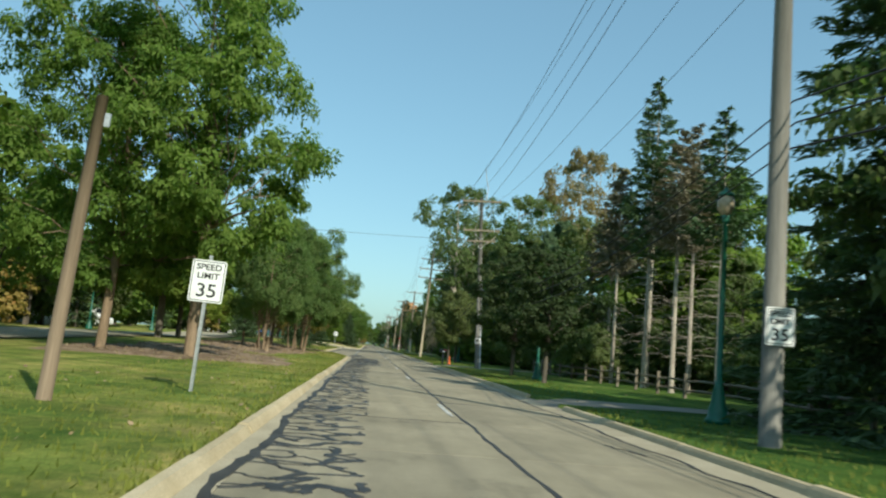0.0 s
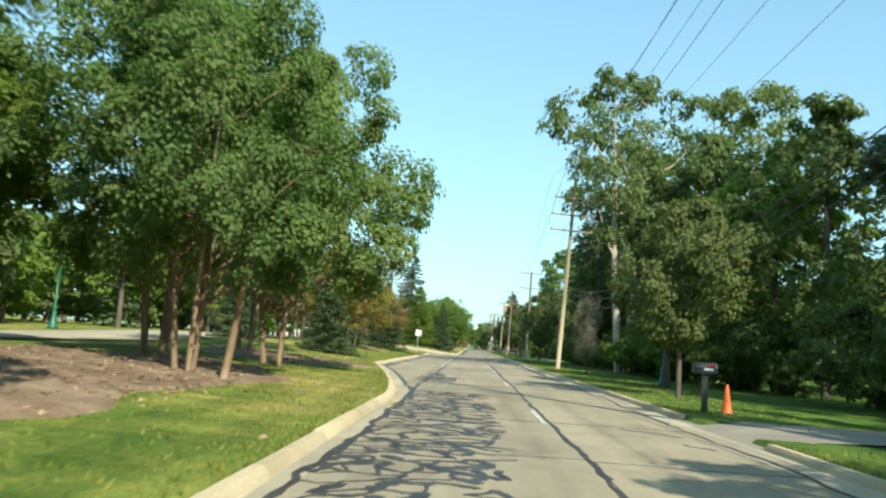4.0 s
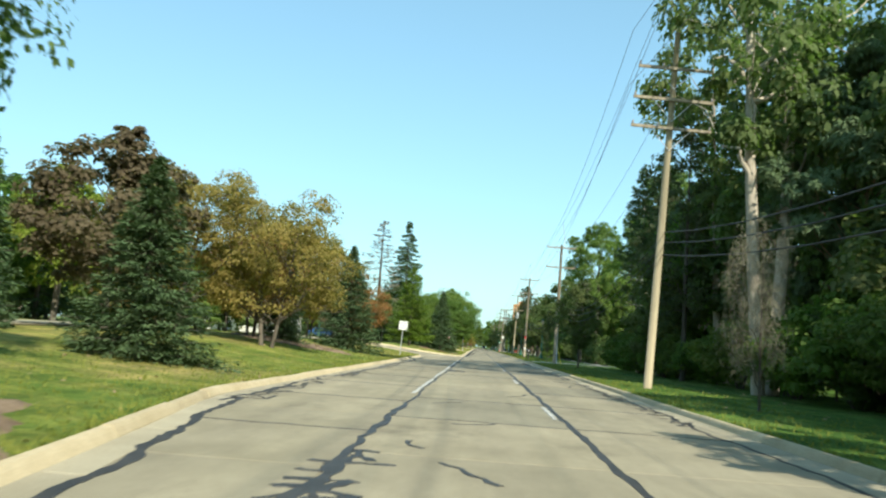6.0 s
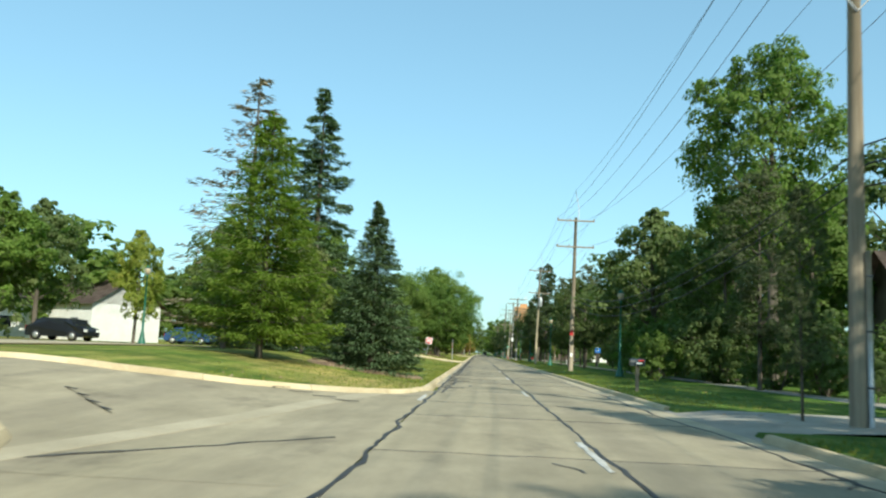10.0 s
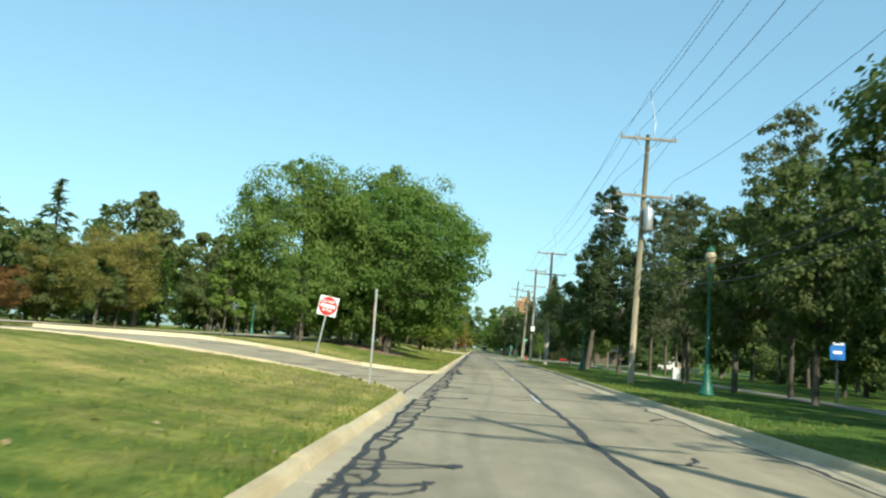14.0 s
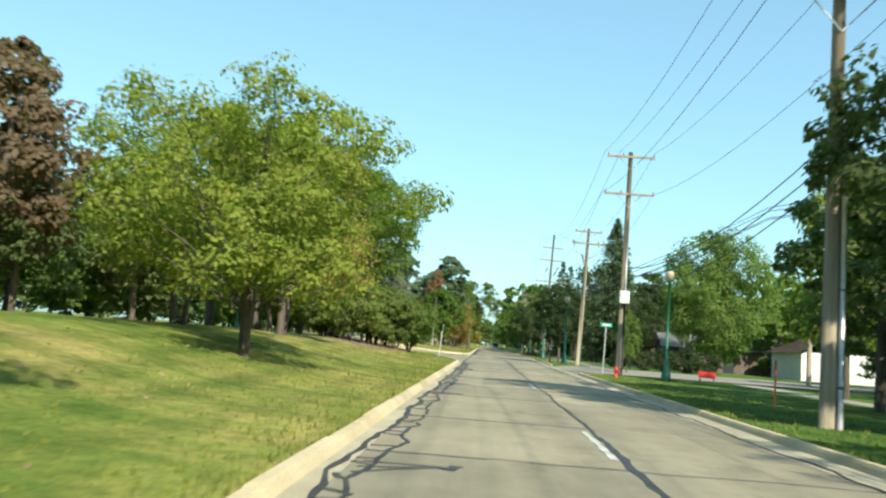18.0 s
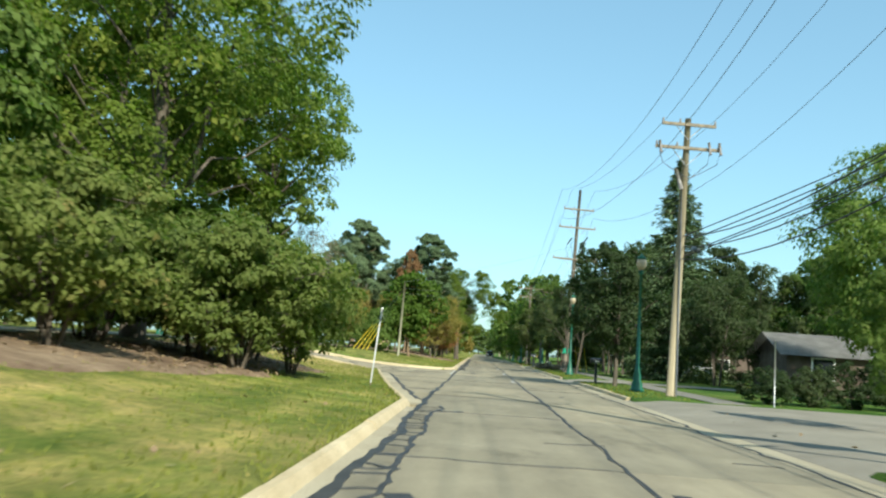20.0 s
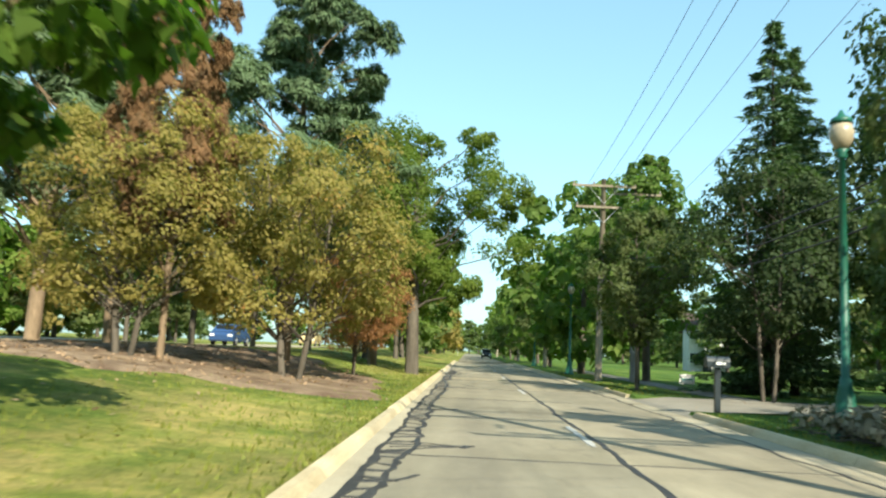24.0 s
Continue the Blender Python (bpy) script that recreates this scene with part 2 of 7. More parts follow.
M_POLE_GREY = surface("grey_pole_wood", (0.15, 0.143, 0.122), (0.255, 0.24, 0.205), 1.2, 12, 0.9, depth=0.5, stretch=(3, 3, 0.15))
M_POLE_TAN = surface("tan_pole_wood", (0.24, 0.205, 0.135), (0.40, 0.34, 0.225), 1.2, 12, 0.85, depth=0.5, stretch=(3, 3, 0.15))
M_POLE_DARK = surface("dark_pole_wood", (0.125, 0.105, 0.08), (0.235, 0.20, 0.155), 1.2, 12, 0.9, depth=0.5, stretch=(3, 3, 0.15))
M_POLE_MOSS = surface("green_grey_pole_wood", (0.15, 0.15, 0.095), (0.29, 0.28, 0.19), 1.2, 12, 0.9, depth=0.5, stretch=(3, 3, 0.15))
M_POLE_BROWN = surface("brown_pole_wood", (0.135, 0.10, 0.065), (0.24, 0.18, 0.12), 1.2, 12, 0.9, depth=0.5, stretch=(3, 3, 0.15))
M_GALV = surface("galvanised_steel", (0.42, 0.43, 0.42), (0.58, 0.58, 0.57), 3, 30, 0.45, 0.7)
M_GREEN = plain("green_enamel", (0.012, 0.108, 0.066), 0.45)
M_CABLE = plain("black_cable", (0.02, 0.02, 0.022), 0.6)
M_WIRE = plain("grey_wire", (0.10, 0.11, 0.12), 0.5)
M_INSUL = plain("insulator_porcelain", (0.22, 0.20, 0.18), 0.3)
M_WHITE = plain("white_sign_sheet", (0.82, 0.82, 0.78), 0.4)
M_BLACK = plain("black_lettering", (0.015, 0.015, 0.015), 0.5)
M_RED = plain("red_sign_sheet", (0.62, 0.04, 0.04), 0.4)
M_SIGNGREEN = plain("green_sign_sheet", (0.02, 0.36, 0.22), 0.4)
M_BLUE = plain("blue_sign_sheet", (0.02, 0.17, 0.55), 0.4)
M_ALU = surface("bare_aluminium", (0.36, 0.36, 0.35), (0.5, 0.5, 0.49), 3, 30, 0.4, 0.8)
M_YELLOW = plain("yellow_plastic", (0.75, 0.6, 0.04), 0.5)
M_ORANGE = plain("orange_plastic", (0.85, 0.16, 0.02), 0.5)
M_GLOBE = plain("frosted_lamp_globe", (0.4, 0.33, 0.22), 0.35)
M_DARKBOX = plain("dark_plastic", (0.025, 0.035, 0.04), 0.4)
M_CARBLACK = plain("black_car_paint", (0.012, 0.013, 0.016), 0.2)
M_CARBLUE = plain("blue_car_paint", (0.03, 0.07, 0.17), 0.25)
M_CARTAN = plain("tan_car_paint", (0.5, 0.4, 0.2), 0.25)
M_CARWHITE = plain("white_car_paint", (0.7, 0.7, 0.68), 0.25)
M_CARGREEN = plain("green_car_paint", (0.05, 0.1, 0.07), 0.25)
M_GLASS = plain("dark_glass", (0.02, 0.025, 0.03), 0.08)
M_RUBBER = plain("tyre_rubber", (0.02, 0.02, 0.02), 0.8)
M_TAIL = plain("red_lens", (0.5, 0.02, 0.02), 0.2)
M_SIDING = surface("white_siding", (0.62, 0.61, 0.57), (0.75, 0.74, 0.7), 1, 12, 0.7)
M_TANWALL = surface("tan_siding", (0.30, 0.25, 0.18), (0.42, 0.36, 0.27), 1, 12, 0.8)
M_PALEROOF = surface("pale_grey_shingle", (0.24, 0.235, 0.22), (0.34, 0.33, 0.31), 1.5, 20, 0.95)
M_SHINGLE = surface("brown_shingle", (0.10, 0.075, 0.06), (0.18, 0.14, 0.115), 1.5, 20, 0.95)
M_BRICK = surface("orange_brick", (0.42, 0.22, 0.10), (0.52, 0.29, 0.14), 0.3, 8, 0.9)
M_RAIL = surface("old_rail_wood", (0.17, 0.14, 0.10), (0.28, 0.24, 0.18), 2, 14, 0.95, stretch=(1, 1, 0.3))
M_HYDRANT = plain("red_enamel", (0.5, 0.03, 0.02), 0.4)

LEAF = {
    "green": leaf_material("green_leaves", (0.08, 0.13, 0.038), (0.155, 0.22, 0.056), (0.245, 0.28, 0.076)),
    "bright": leaf_material("bright_green_leaves", (0.09, 0.15, 0.034), (0.17, 0.245, 0.052), (0.26, 0.295, 0.08)),
    "pear": leaf_material("dense_green_leaves", (0.07, 0.11, 0.022), (0.13, 0.18, 0.032), (0.23, 0.25, 0.05)),
    "hedge": leaf_material("hedge_leaves", (0.085, 0.12, 0.036), (0.165, 0.205, 0.058), (0.235, 0.195, 0.075)),
    "catalpa": leaf_material("large_green_leaves", (0.06, 0.105, 0.02), (0.115, 0.18, 0.032), (0.215, 0.26, 0.05)),
    "elm": leaf_material("elm_leaves", (0.086, 0.134, 0.05), (0.158, 0.222, 0.076), (0.255, 0.29, 0.1)),
    "dark": leaf_material("dark_green_leaves", (0.078, 0.112, 0.046), (0.138, 0.182, 0.07), (0.22, 0.235, 0.086)),
    "olive": leaf_material("olive_leaves", (0.086, 0.11, 0.046), (0.148, 0.176, 0.07), (0.235, 0.222, 0.09)),
    "grey": leaf_material("grey_green_leaves", (0.101, 0.133, 0.0562), (0.172, 0.211, 0.0858), (0.281, 0.281, 0.133)),
    "gold": leaf_material("yellowing_leaves", (0.17, 0.15, 0.05), (0.32, 0.245, 0.082), (0.42, 0.23, 0.088)),
    "rust": leaf_material("rust_leaves", (0.17, 0.1, 0.045), (0.32, 0.165, 0.075), (0.27, 0.2, 0.08)),
    "olivegold": leaf_material("olive_yellow_leaves", (0.14, 0.142, 0.042), (0.265, 0.23, 0.072), (0.38, 0.205, 0.075)),
    "rustneedle": leaf_material("rust_needles", (0.11, 0.085, 0.045), (0.21, 0.115, 0.055), (0.10, 0.125, 0.055), 0.15),
    "lime": leaf_material("yellow_green_leaves", (0.133, 0.182, 0.0363), (0.242, 0.278, 0.0545), (0.339, 0.303, 0.0726)),
    "larch": leaf_material("soft_bright_needles", (0.075, 0.122, 0.024), (0.145, 0.205, 0.038), (0.215, 0.255, 0.05)),
    "maroon": leaf_material("maroon_leaves", (0.11, 0.082, 0.056), (0.19, 0.14, 0.092), (0.19, 0.175, 0.076)),
    "spruce": leaf_material("spruce_needles", (0.0483, 0.0821, 0.0411), (0.0938, 0.143, 0.0676), (0.145, 0.193, 0.0994), 0.15),
    "bluespruce": leaf_material("pine_needles", (0.066, 0.108, 0.0572), (0.116, 0.171, 0.088), (0.165, 0.22, 0.11), 0.2),
    "grass": leaf_material("grass_blades", (0.10, 0.145, 0.028), (0.19, 0.21, 0.045), (0.36, 0.29, 0.12), 0.3),
    "litter": leaf_material("dry_litter", (0.12, 0.08, 0.05), (0.33, 0.24, 0.15), (0.55, 0.5, 0.42), 0.1),
    "greyolive": leaf_material("grey_olive_leaves", (0.078, 0.09, 0.052), (0.132, 0.145, 0.082), (0.2, 0.19, 0.105)),
    # dark leaf colour; for woods, willows and clipped shrubs it has shade put in
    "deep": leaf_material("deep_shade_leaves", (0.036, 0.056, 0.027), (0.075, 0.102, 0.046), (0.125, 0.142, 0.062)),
    "tan": leaf_material("dry_tan_leaves", (0.172, 0.139, 0.066), (0.29, 0.218, 0.112), (0.224, 0.224, 0.0924)),
    "bare": leaf_material("dry_twigs", (0.157, 0.14, 0.0968), (0.254, 0.224, 0.164), (0.182, 0.194, 0.103), 0.1),
}


# ---- mesh helpers ----
def mesh_of(name, verts, faces, mats=(), smooth=False):
    me = bpy.data.meshes.new(name)
    me.from_pydata([tuple(v) for v in verts], [], faces)
    for m in mats:
        me.materials.append(m)
    if smooth:
        me.shade_smooth()
    return me


def part(name, bm, mat, parent, label=""):
    """Links a bmesh or a mesh as one mesh object under a thing or a part."""
    if isinstance(bm, bmesh.types.BMesh):
        me = bpy.data.meshes.new(name)
        bm.to_mesh(me)
        bm.free()
        me.materials.append(mat)
    else:
        me = bm
        if mat and not me.materials:
            me.materials.append(mat)
    ob = new(name, me)
    ob.parent = parent
    if label:
        ob["label"] = label
    return ob


def thing(name, m, label, category, group="", kind=""):
    e = new(name)
    e.empty_display_size = 0.2
    e.matrix_world = m
    return tagged(e, label, category, group, kind)


def tube(bm, path, radii, sides=8, cap=True):
    """A tube along points with a radius at each."""
    path = [Vector(p) for p in path]
    rings = []
    for k, p in enumerate(path):
        d = (path[min(k + 1, len(path) - 1)] - path[max(k - 1, 0)]).normalized()
        a = d.cross(Vector((0, 0, 1)) if abs(d.z) < 0.9 else Vector((1, 0, 0))).normalized()
        b = d.cross(a)
        rings.append([bm.verts.new(p + radii[k] * (math.cos(q) * a + math.sin(q) * b)) for q in (2 * math.pi * s / sides for s in range(sides))])
    for r0, r1 in zip(rings, rings[1:]):
        for s in range(sides):
            bm.faces.new((r0[s], r0[(s + 1) % sides], r1[(s + 1) % sides], r1[s])).smooth = True
    if cap and sides > 2:
        bm.faces.new(rings[0])
        bm.faces.new(rings[-1][::-1])
    return bm


def box(bm, cx, cy, cz, sx, sy, sz, m=None, bevel=0.0):
    r = bmesh.ops.create_cube(bm, size=1, matrix=(m or Matrix()) @ Matrix.LocRotScale((cx, cy, cz), None, (sx, sy, sz)))
    if bevel:
        edges = list({e for v in r["verts"] for e in v.link_edges})
        bmesh.ops.bevel(bm, geom=edges, offset=bevel, segments=2, profile=0.7, affect="EDGES")
    return bm


def lathe(bm, profile, sides=16, m=None):
    rings = []
    m = m or Matrix()
    for r, z in profile:
        rings.append([bm.verts.new(m @ Vector((r * math.cos(2 * math.pi * s / sides), r * math.sin(2 * math.pi * s / sides), z))) for s in range(sides)])
    for r0, r1 in zip(rings, rings[1:]):
        for s in range(sides):
            bm.faces.new((r0[s], r0[(s + 1) % sides], r1[(s + 1) % sides], r1[s])).smooth = True
    bm.faces.new(rings[0][::-1])
    bm.faces.new(rings[-1])
    return bm


def B():
    return bmesh.new()


def words(name, text, size, mat, parent, m, bold=0.0):
    """Lettering as a mesh part, centred on the pose m (text faces +z of m)."""
    c = bpy.data.curves.new(name, "FONT")
    c.body, c.size, c.align_x, c.align_y, c.offset, c.extrude = text, size, "CENTER", "CENTER", bold, 0.002
    tmp = bpy.data.objects.new(name, c)
    scene.collection.objects.link(tmp)
    me = bpy.data.meshes.new_from_object(tmp.evaluated_get(bpy.context.evaluated_depsgraph_get()))
    bpy.data.objects.remove(tmp)
    me.materials.clear()
    me.materials.append(mat)
    ob = new(name, me)
    ob.parent = parent
    ob.matrix_local = m
    return ob


# ---- lie of the land ----
def sstep(a, b, v):
    t = np.clip((v - a) / (b - a), 0, 1)
    return t * t * (3 - 2 * t)


EDGE, KERB = -1.76, 0.115


def land(x, y):
    """Height of the ground: flat beside the road, and a median that rises to the other carriageway."""
    x, y = np.asarray(x, float), np.asarray(y, float)
    a = 0.12 + 0.28 * sstep(40, 68, y) + 0.42 * sstep(85, 112, y)
    e = EDGE - 3.1 * np.clip((y - 74) / 25, 0, 1) ** 1.3 * (1 - sstep(150, 172, y)) - 3.2 * sstep(329, 352, y) * (1 - sstep(352, 366, y)) - x
    left = a * sstep(0, 9, e) + 0.06 * np.sin(y * 0.11) * sstep(1, 6, e) * sstep(60, 100, y)
    mound = 0.25 * sstep(262, 280, y) * (1 - sstep(318, 334, y)) * sstep(2, 8, e) * (1 - sstep(10, 15, e))
    return KERB + np.where(e > 0, left + mound, 0.0)


CROSS = [
    ((-1.7, -5.05, -5.5, -6.3, -8.5, -15.6), (155.8, 155.8, 157.4, 158.4, 159.0, 159.4), (-1.7, -2.3, -3.6, -5.8, -8.4, -15.6), (175.5, 172.2, 170.2, 167.8, 166.2, 165.0)),
    ((-1.7, -2.3, -3.4, -5.0, -9.0, -15.6), (233.5, 236.0, 237.4, 237.4, 233.5, 229.0), (-1.7, -2.4, -3.8, -5.6, -9.5, -15.6), (251.5, 249.5, 248.3, 246.2, 243.5, 241.5)),
    ((-1.7, -4.95, -6.2, -8.0, -15.6), (352.0, 352.0, 354.0, 354.3, 352.0), (-1.7, -2.4, -4.4, -6.1, -8.0, -15.6), (367.0, 364.2, 361.4, 359.4, 358.2, 357.5)),
]


def left_edge(y):
    """The x of the left kerb's face."""
    y = np.asarray(y, float)
    k = EDGE - 3.3 * np.clip((y - 74) / 25, 0, 1) ** 1.3 * (y < 157.3)
    return k - 3.2 * np.clip((y - 331) / 21, 0, 1) ** 0.9 * ((y > 331) & (y < 352.5))


def near_edge(c, x):
    return np.interp(-np.asarray(x, float), [-v for v in c[0]], c[1])


def far_edge(c, x):
    return np.interp(-np.asarray(x, float), [-v for v in c[2]], c[3])


def off_pavement(x, y):
    """Metres from the nearest pavement on the left side, less than nought on it."""
    d = left_edge(y) - x
    for c in CROSS:
        d = np.minimum(d, np.where(x < EDGE + 0.05, np.maximum(near_edge(c, x) - y, y - far_edge(c, x)) * 0.8, 9.0))
    return np.minimum(d, np.maximum(x + 15.6, -22.4 - x))


DRIVES = ((31.2, 33.6, 12), (69.4, 72.3, 16), (163.5, 168.5, 18), (323.5, 338.5, 60), (356.0, 359.8, 17), (397.0, 402.5, 18))


def ground_mesh():
    xs = np.unique(np.concatenate([[-900, -500, -300, -200, -140, -100, -80, -60, -45, -36, -30, -26, -23, -22.6], np.arange(-22.4, -15.4, 0.85), np.arange(-15.62, -1.5, 0.2), [-1.4, 4.6, 4.78, 4.92, 5.2, 6, 8, 10, 13, 17, 22, 30, 40, 60, 90, 140, 200, 300, 500, 900]]).round(3))
    ys = np.unique(np.concatenate([[-400, -200, -100, -60, -40, -25, -15], np.arange(-10, 450, 0.5), np.arange(450, 700, 10), [760, 900, 1200, 1700, 2600]]).round(3))
    X, Y = np.meshgrid(xs, ys)
    Z = land(X, Y)
    Z = np.where(X < -1.45, Z - 0.24 * (1 - sstep(0.02, 0.24, off_pavement(X, Y))), Z)
    Z = np.where((X >= -1.45) & (X < 4.8), -0.12, Z)
    for a, b, w in DRIVES:
        Z = np.where((X > 4.8) & (X < w) & (Y > a - 0.2) & (Y < b + 0.2), -0.08, Z)
    nx, ny = len(xs), len(ys)
    k = (np.arange(ny - 1)[:, None] * nx + np.arange(nx - 1)[None]).ravel()
    me = bpy.data.meshes.new("ground")
    me.from_pydata(np.stack([X, Y, Z], -1).reshape(-1, 3).tolist(), [], np.stack([k, k + 1, k + 1 + nx, k + nx], 1).tolist())
    me.materials.append(M_LAWN)
    me.shade_smooth()
    return me


tagged(new("ground", ground_mesh()), "mown green and yellowed grass on both sides of the road", "lawn", kind="structure")


# ---- trees ----
def leaves(rng, centres, radii, count, size, flat=0.75, droop=0.0, long=1.0, outs=None):
    """Leaf sprays as folded four-cornered pieces that fan out over the upper shells of clumps: vertices."""
    c = np.repeat(centres, count, 0)
    r = np.repeat(radii, count)
    out = np.zeros_like(c) if outs is None else np.repeat(outs, count, 0)
    n = len(c)
    d = rng.normal(size=(n, 3)) + out * 0.35
    d[:, 2] = np.where(d[:, 2] < 0, d[:, 2] * 0.55, d[:, 2])
    d /= np.linalg.norm(d, axis=1)[:, None]
    p = c + d * (r * (0.45 + 0.62 * rng.random(n) ** 0.6))[:, None] * [1, 1, flat]
    p[:, 2] -= droop * rng.random(n) ** 2 * r
    nrm = d * 0.75 + out * 0.3 + rng.normal(size=(n, 3)) * 0.38 + [0, 0, 0.45]
    nrm /= np.linalg.norm(nrm, axis=1)[:, None]
    u = d + rng.normal(size=(n, 3)) * 0.6 + [0, 0, -0.35]
    u -= nrm * np.sum(u * nrm, axis=1)[:, None]
    u /= np.linalg.norm(u, axis=1)[:, None] + 1e-9
    v = np.cross(nrm, u)
    s = (size * (0.6 + 0.8 * rng.random(n)))[:, None]
    vs = np.stack([p - u * s * 0.5 * long, p - v * s * 0.38 + nrm * s * 0.1, p + u * s * 0.65 * long - [0, 0, 0.1] * s, p + v * s * 0.38 + nrm * s * 0.1], 1)
    return vs.reshape(-1, 3)


def quads(name, vs, mat):
    me = bpy.data.meshes.new(name)
    n = len(vs) // 4
    me.vertices.add(len(vs))
    me.vertices.foreach_set("co", vs.astype(np.float32).ravel())
    me.loops.add(4 * n)
    me.loops.foreach_set("vertex_index", np.arange(4 * n, dtype=np.int32))
    me.polygons.add(n)
    me.polygons.foreach_set("loop_start", np.arange(0, 4 * n, 4, dtype=np.int32))
    me.materials.append(mat)
    me.update()
    return me


def limb(bm, rng, a, b, r0, r1, sag=0.0, sides=6, steps=4):
    a, b = Vector(a), Vector(b)
    pts, rad = [], []
    for k in range(steps + 1):
        f = k / steps
        w = Vector(rng.normal(size=3)) * 0.05 * (b - a).length * math.sin(math.pi * f)
        pts.append(a.lerp(b, f) + w + Vector((0, 0, sag * math.sin(math.pi * f))))
        rad.append(r0 + (r1 - r0) * f)
    tube(bm, pts, rad, sides, cap=False)
    return pts


PROFILE = {
    "round": lambda h: math.sqrt(max(0.02, 1 - (2 * h - 1) ** 2)) ** 0.8,
    "egg": lambda h: max(0.12, math.sin(math.pi * min(1, h * 0.75 + 0.22)) ** 0.8),
    "vase": lambda h: 0.45 + 0.55 * math.sin(math.pi * min(1, 0.15 + 0.75 * h)),
    "column": lambda h: max(0.1, math.sin(math.pi * (0.12 + 0.8 * h)) ** 0.6),
    "cone": lambda h: max(0.06, 1.02 - h),
}
TREES = {}


def broadleaf(key, seed, leaf, height, clear, radius, shape="round", boughs=24, sub=6, count=60, size=0.2, trunk=0.22, bark=None, droop=0.0, stems=1, flat=0.75, open_=0.0, word="tree", label="", fork=0.35, full=0.42, sides=8, long=1.0, clump=0.34):
    """A tree with a tapered trunk, rising limbs that end in boughs, and a crown of leaf sprays in clumps about each bough."""
    rng = np.random.default_rng(seed)
    e = thing(word, Matrix(), label, "tree")
    bm = B()
    leaders = []
    for s in range(stems):
        q = 2 * math.pi * s / stems + 0.7
        spread = (0.07 * radius, 0.3 * radius) if stems > 1 else (0.0, 0.05 * radius)
        foot = Vector((spread[0] * math.cos(q), spread[0] * math.sin(q), -0.25))
        top = Vector((spread[1] * math.cos(q), spread[1] * math.sin(q), clear + (height - clear) * 0.8))
        mid = foot.lerp(top, 0.45) + Vector((rng.normal(), rng.normal(), 0)) * 0.03 * radius
        pts = [foot, foot + Vector((0, 0, 0.35)), foot.lerp(mid, 0.6), mid, mid.lerp(top, 0.5), top]
        tr = trunk if stems == 1 else trunk * (0.62 + 0.2 * rng.random())
        tube(bm, pts, [tr * 1.6, tr * 1.12, tr, tr * 0.85, tr * 0.5, tr * 0.12], sides, cap=False)
        leaders.append(pts)
    cs, rs, os_ = [], [], []
    for k in range(boughs):
        h = (k + 0.5 + 0.5 * rng.normal()) / boughs
        h = min(0.98, max(0.0, h))
        q = k * 2.4 + rng.normal() * 0.45
        w = PROFILE[shape](h)
        br = radius * full * (0.72 + 0.5 * rng.random()) * (0.55 + 0.45 * w)
        far = radius * w * (0.3 if k % 5 == 4 else 0.78 + 0.22 * rng.random() + 0.16 * open_ * rng.normal()) - br * 0.55
        c = Vector((max(0.05, far) * math.cos(q), max(0.05, far) * math.sin(q), clear + br * 0.5 + (height - clear - br * 1.1) * h))
        pts = leaders[k % stems]
        start = max(pts[0].z + fork * (pts[-1].z - pts[0].z), c.z - 0.8 * max(0.2, far) - 0.3)
        start = min(start, c.z - 0.05, pts[-1].z - 0.1)
        i = next(j for j in range(5) if pts[j + 1].z >= start)
        a = pts[i].lerp(pts[i + 1], max(0.0, min(1.0, (start - pts[i].z) / (pts[i + 1].z - pts[i].z))))
        limb(bm, rng, a, c, trunk * (0.36 if k % 4 == 0 else 0.2) * (1.15 - 0.7 * h), 0.012 + 0.02 * trunk, 0.06 * far, 5 if sides > 5 else 3, 4 if sides > 6 else 2)
        outward = Vector((math.cos(q), math.sin(q), 0.5 * h + 0.15)) * min(1.0, w + 0.1)
        for j in range(2 * sub):
            d = (Vector(rng.normal(size=3)) + 0.55 * outward).normalized() * br * 0.95 * rng.random() ** 0.35
            d.z *= flat
            cs.append(tuple(c + d))
            rs.append(br * clump * (0.65 + 0.7 * rng.random()))
            os_.append(tuple((outward + d / br).normalized()))
            if j % 4 == 0 and sides > 5:
                tube(bm, [c, c + d * 0.5 + Vector((0, 0, 0.05)), c + d * 1.25], [0.012 + 0.012 * trunk, 0.012, 0.005], 3, cap=False)
    vs = leaves(rng, np.array(cs), np.array(rs), max(6, int(count * 0.52)), size * 1.12, flat, droop, long, np.array(os_))
    part("trunk", bm, bark or M_BARK, e)
    part("crown", quads("crown", vs, LEAF[leaf]), None, e)
    TREES[key] = e
    return e


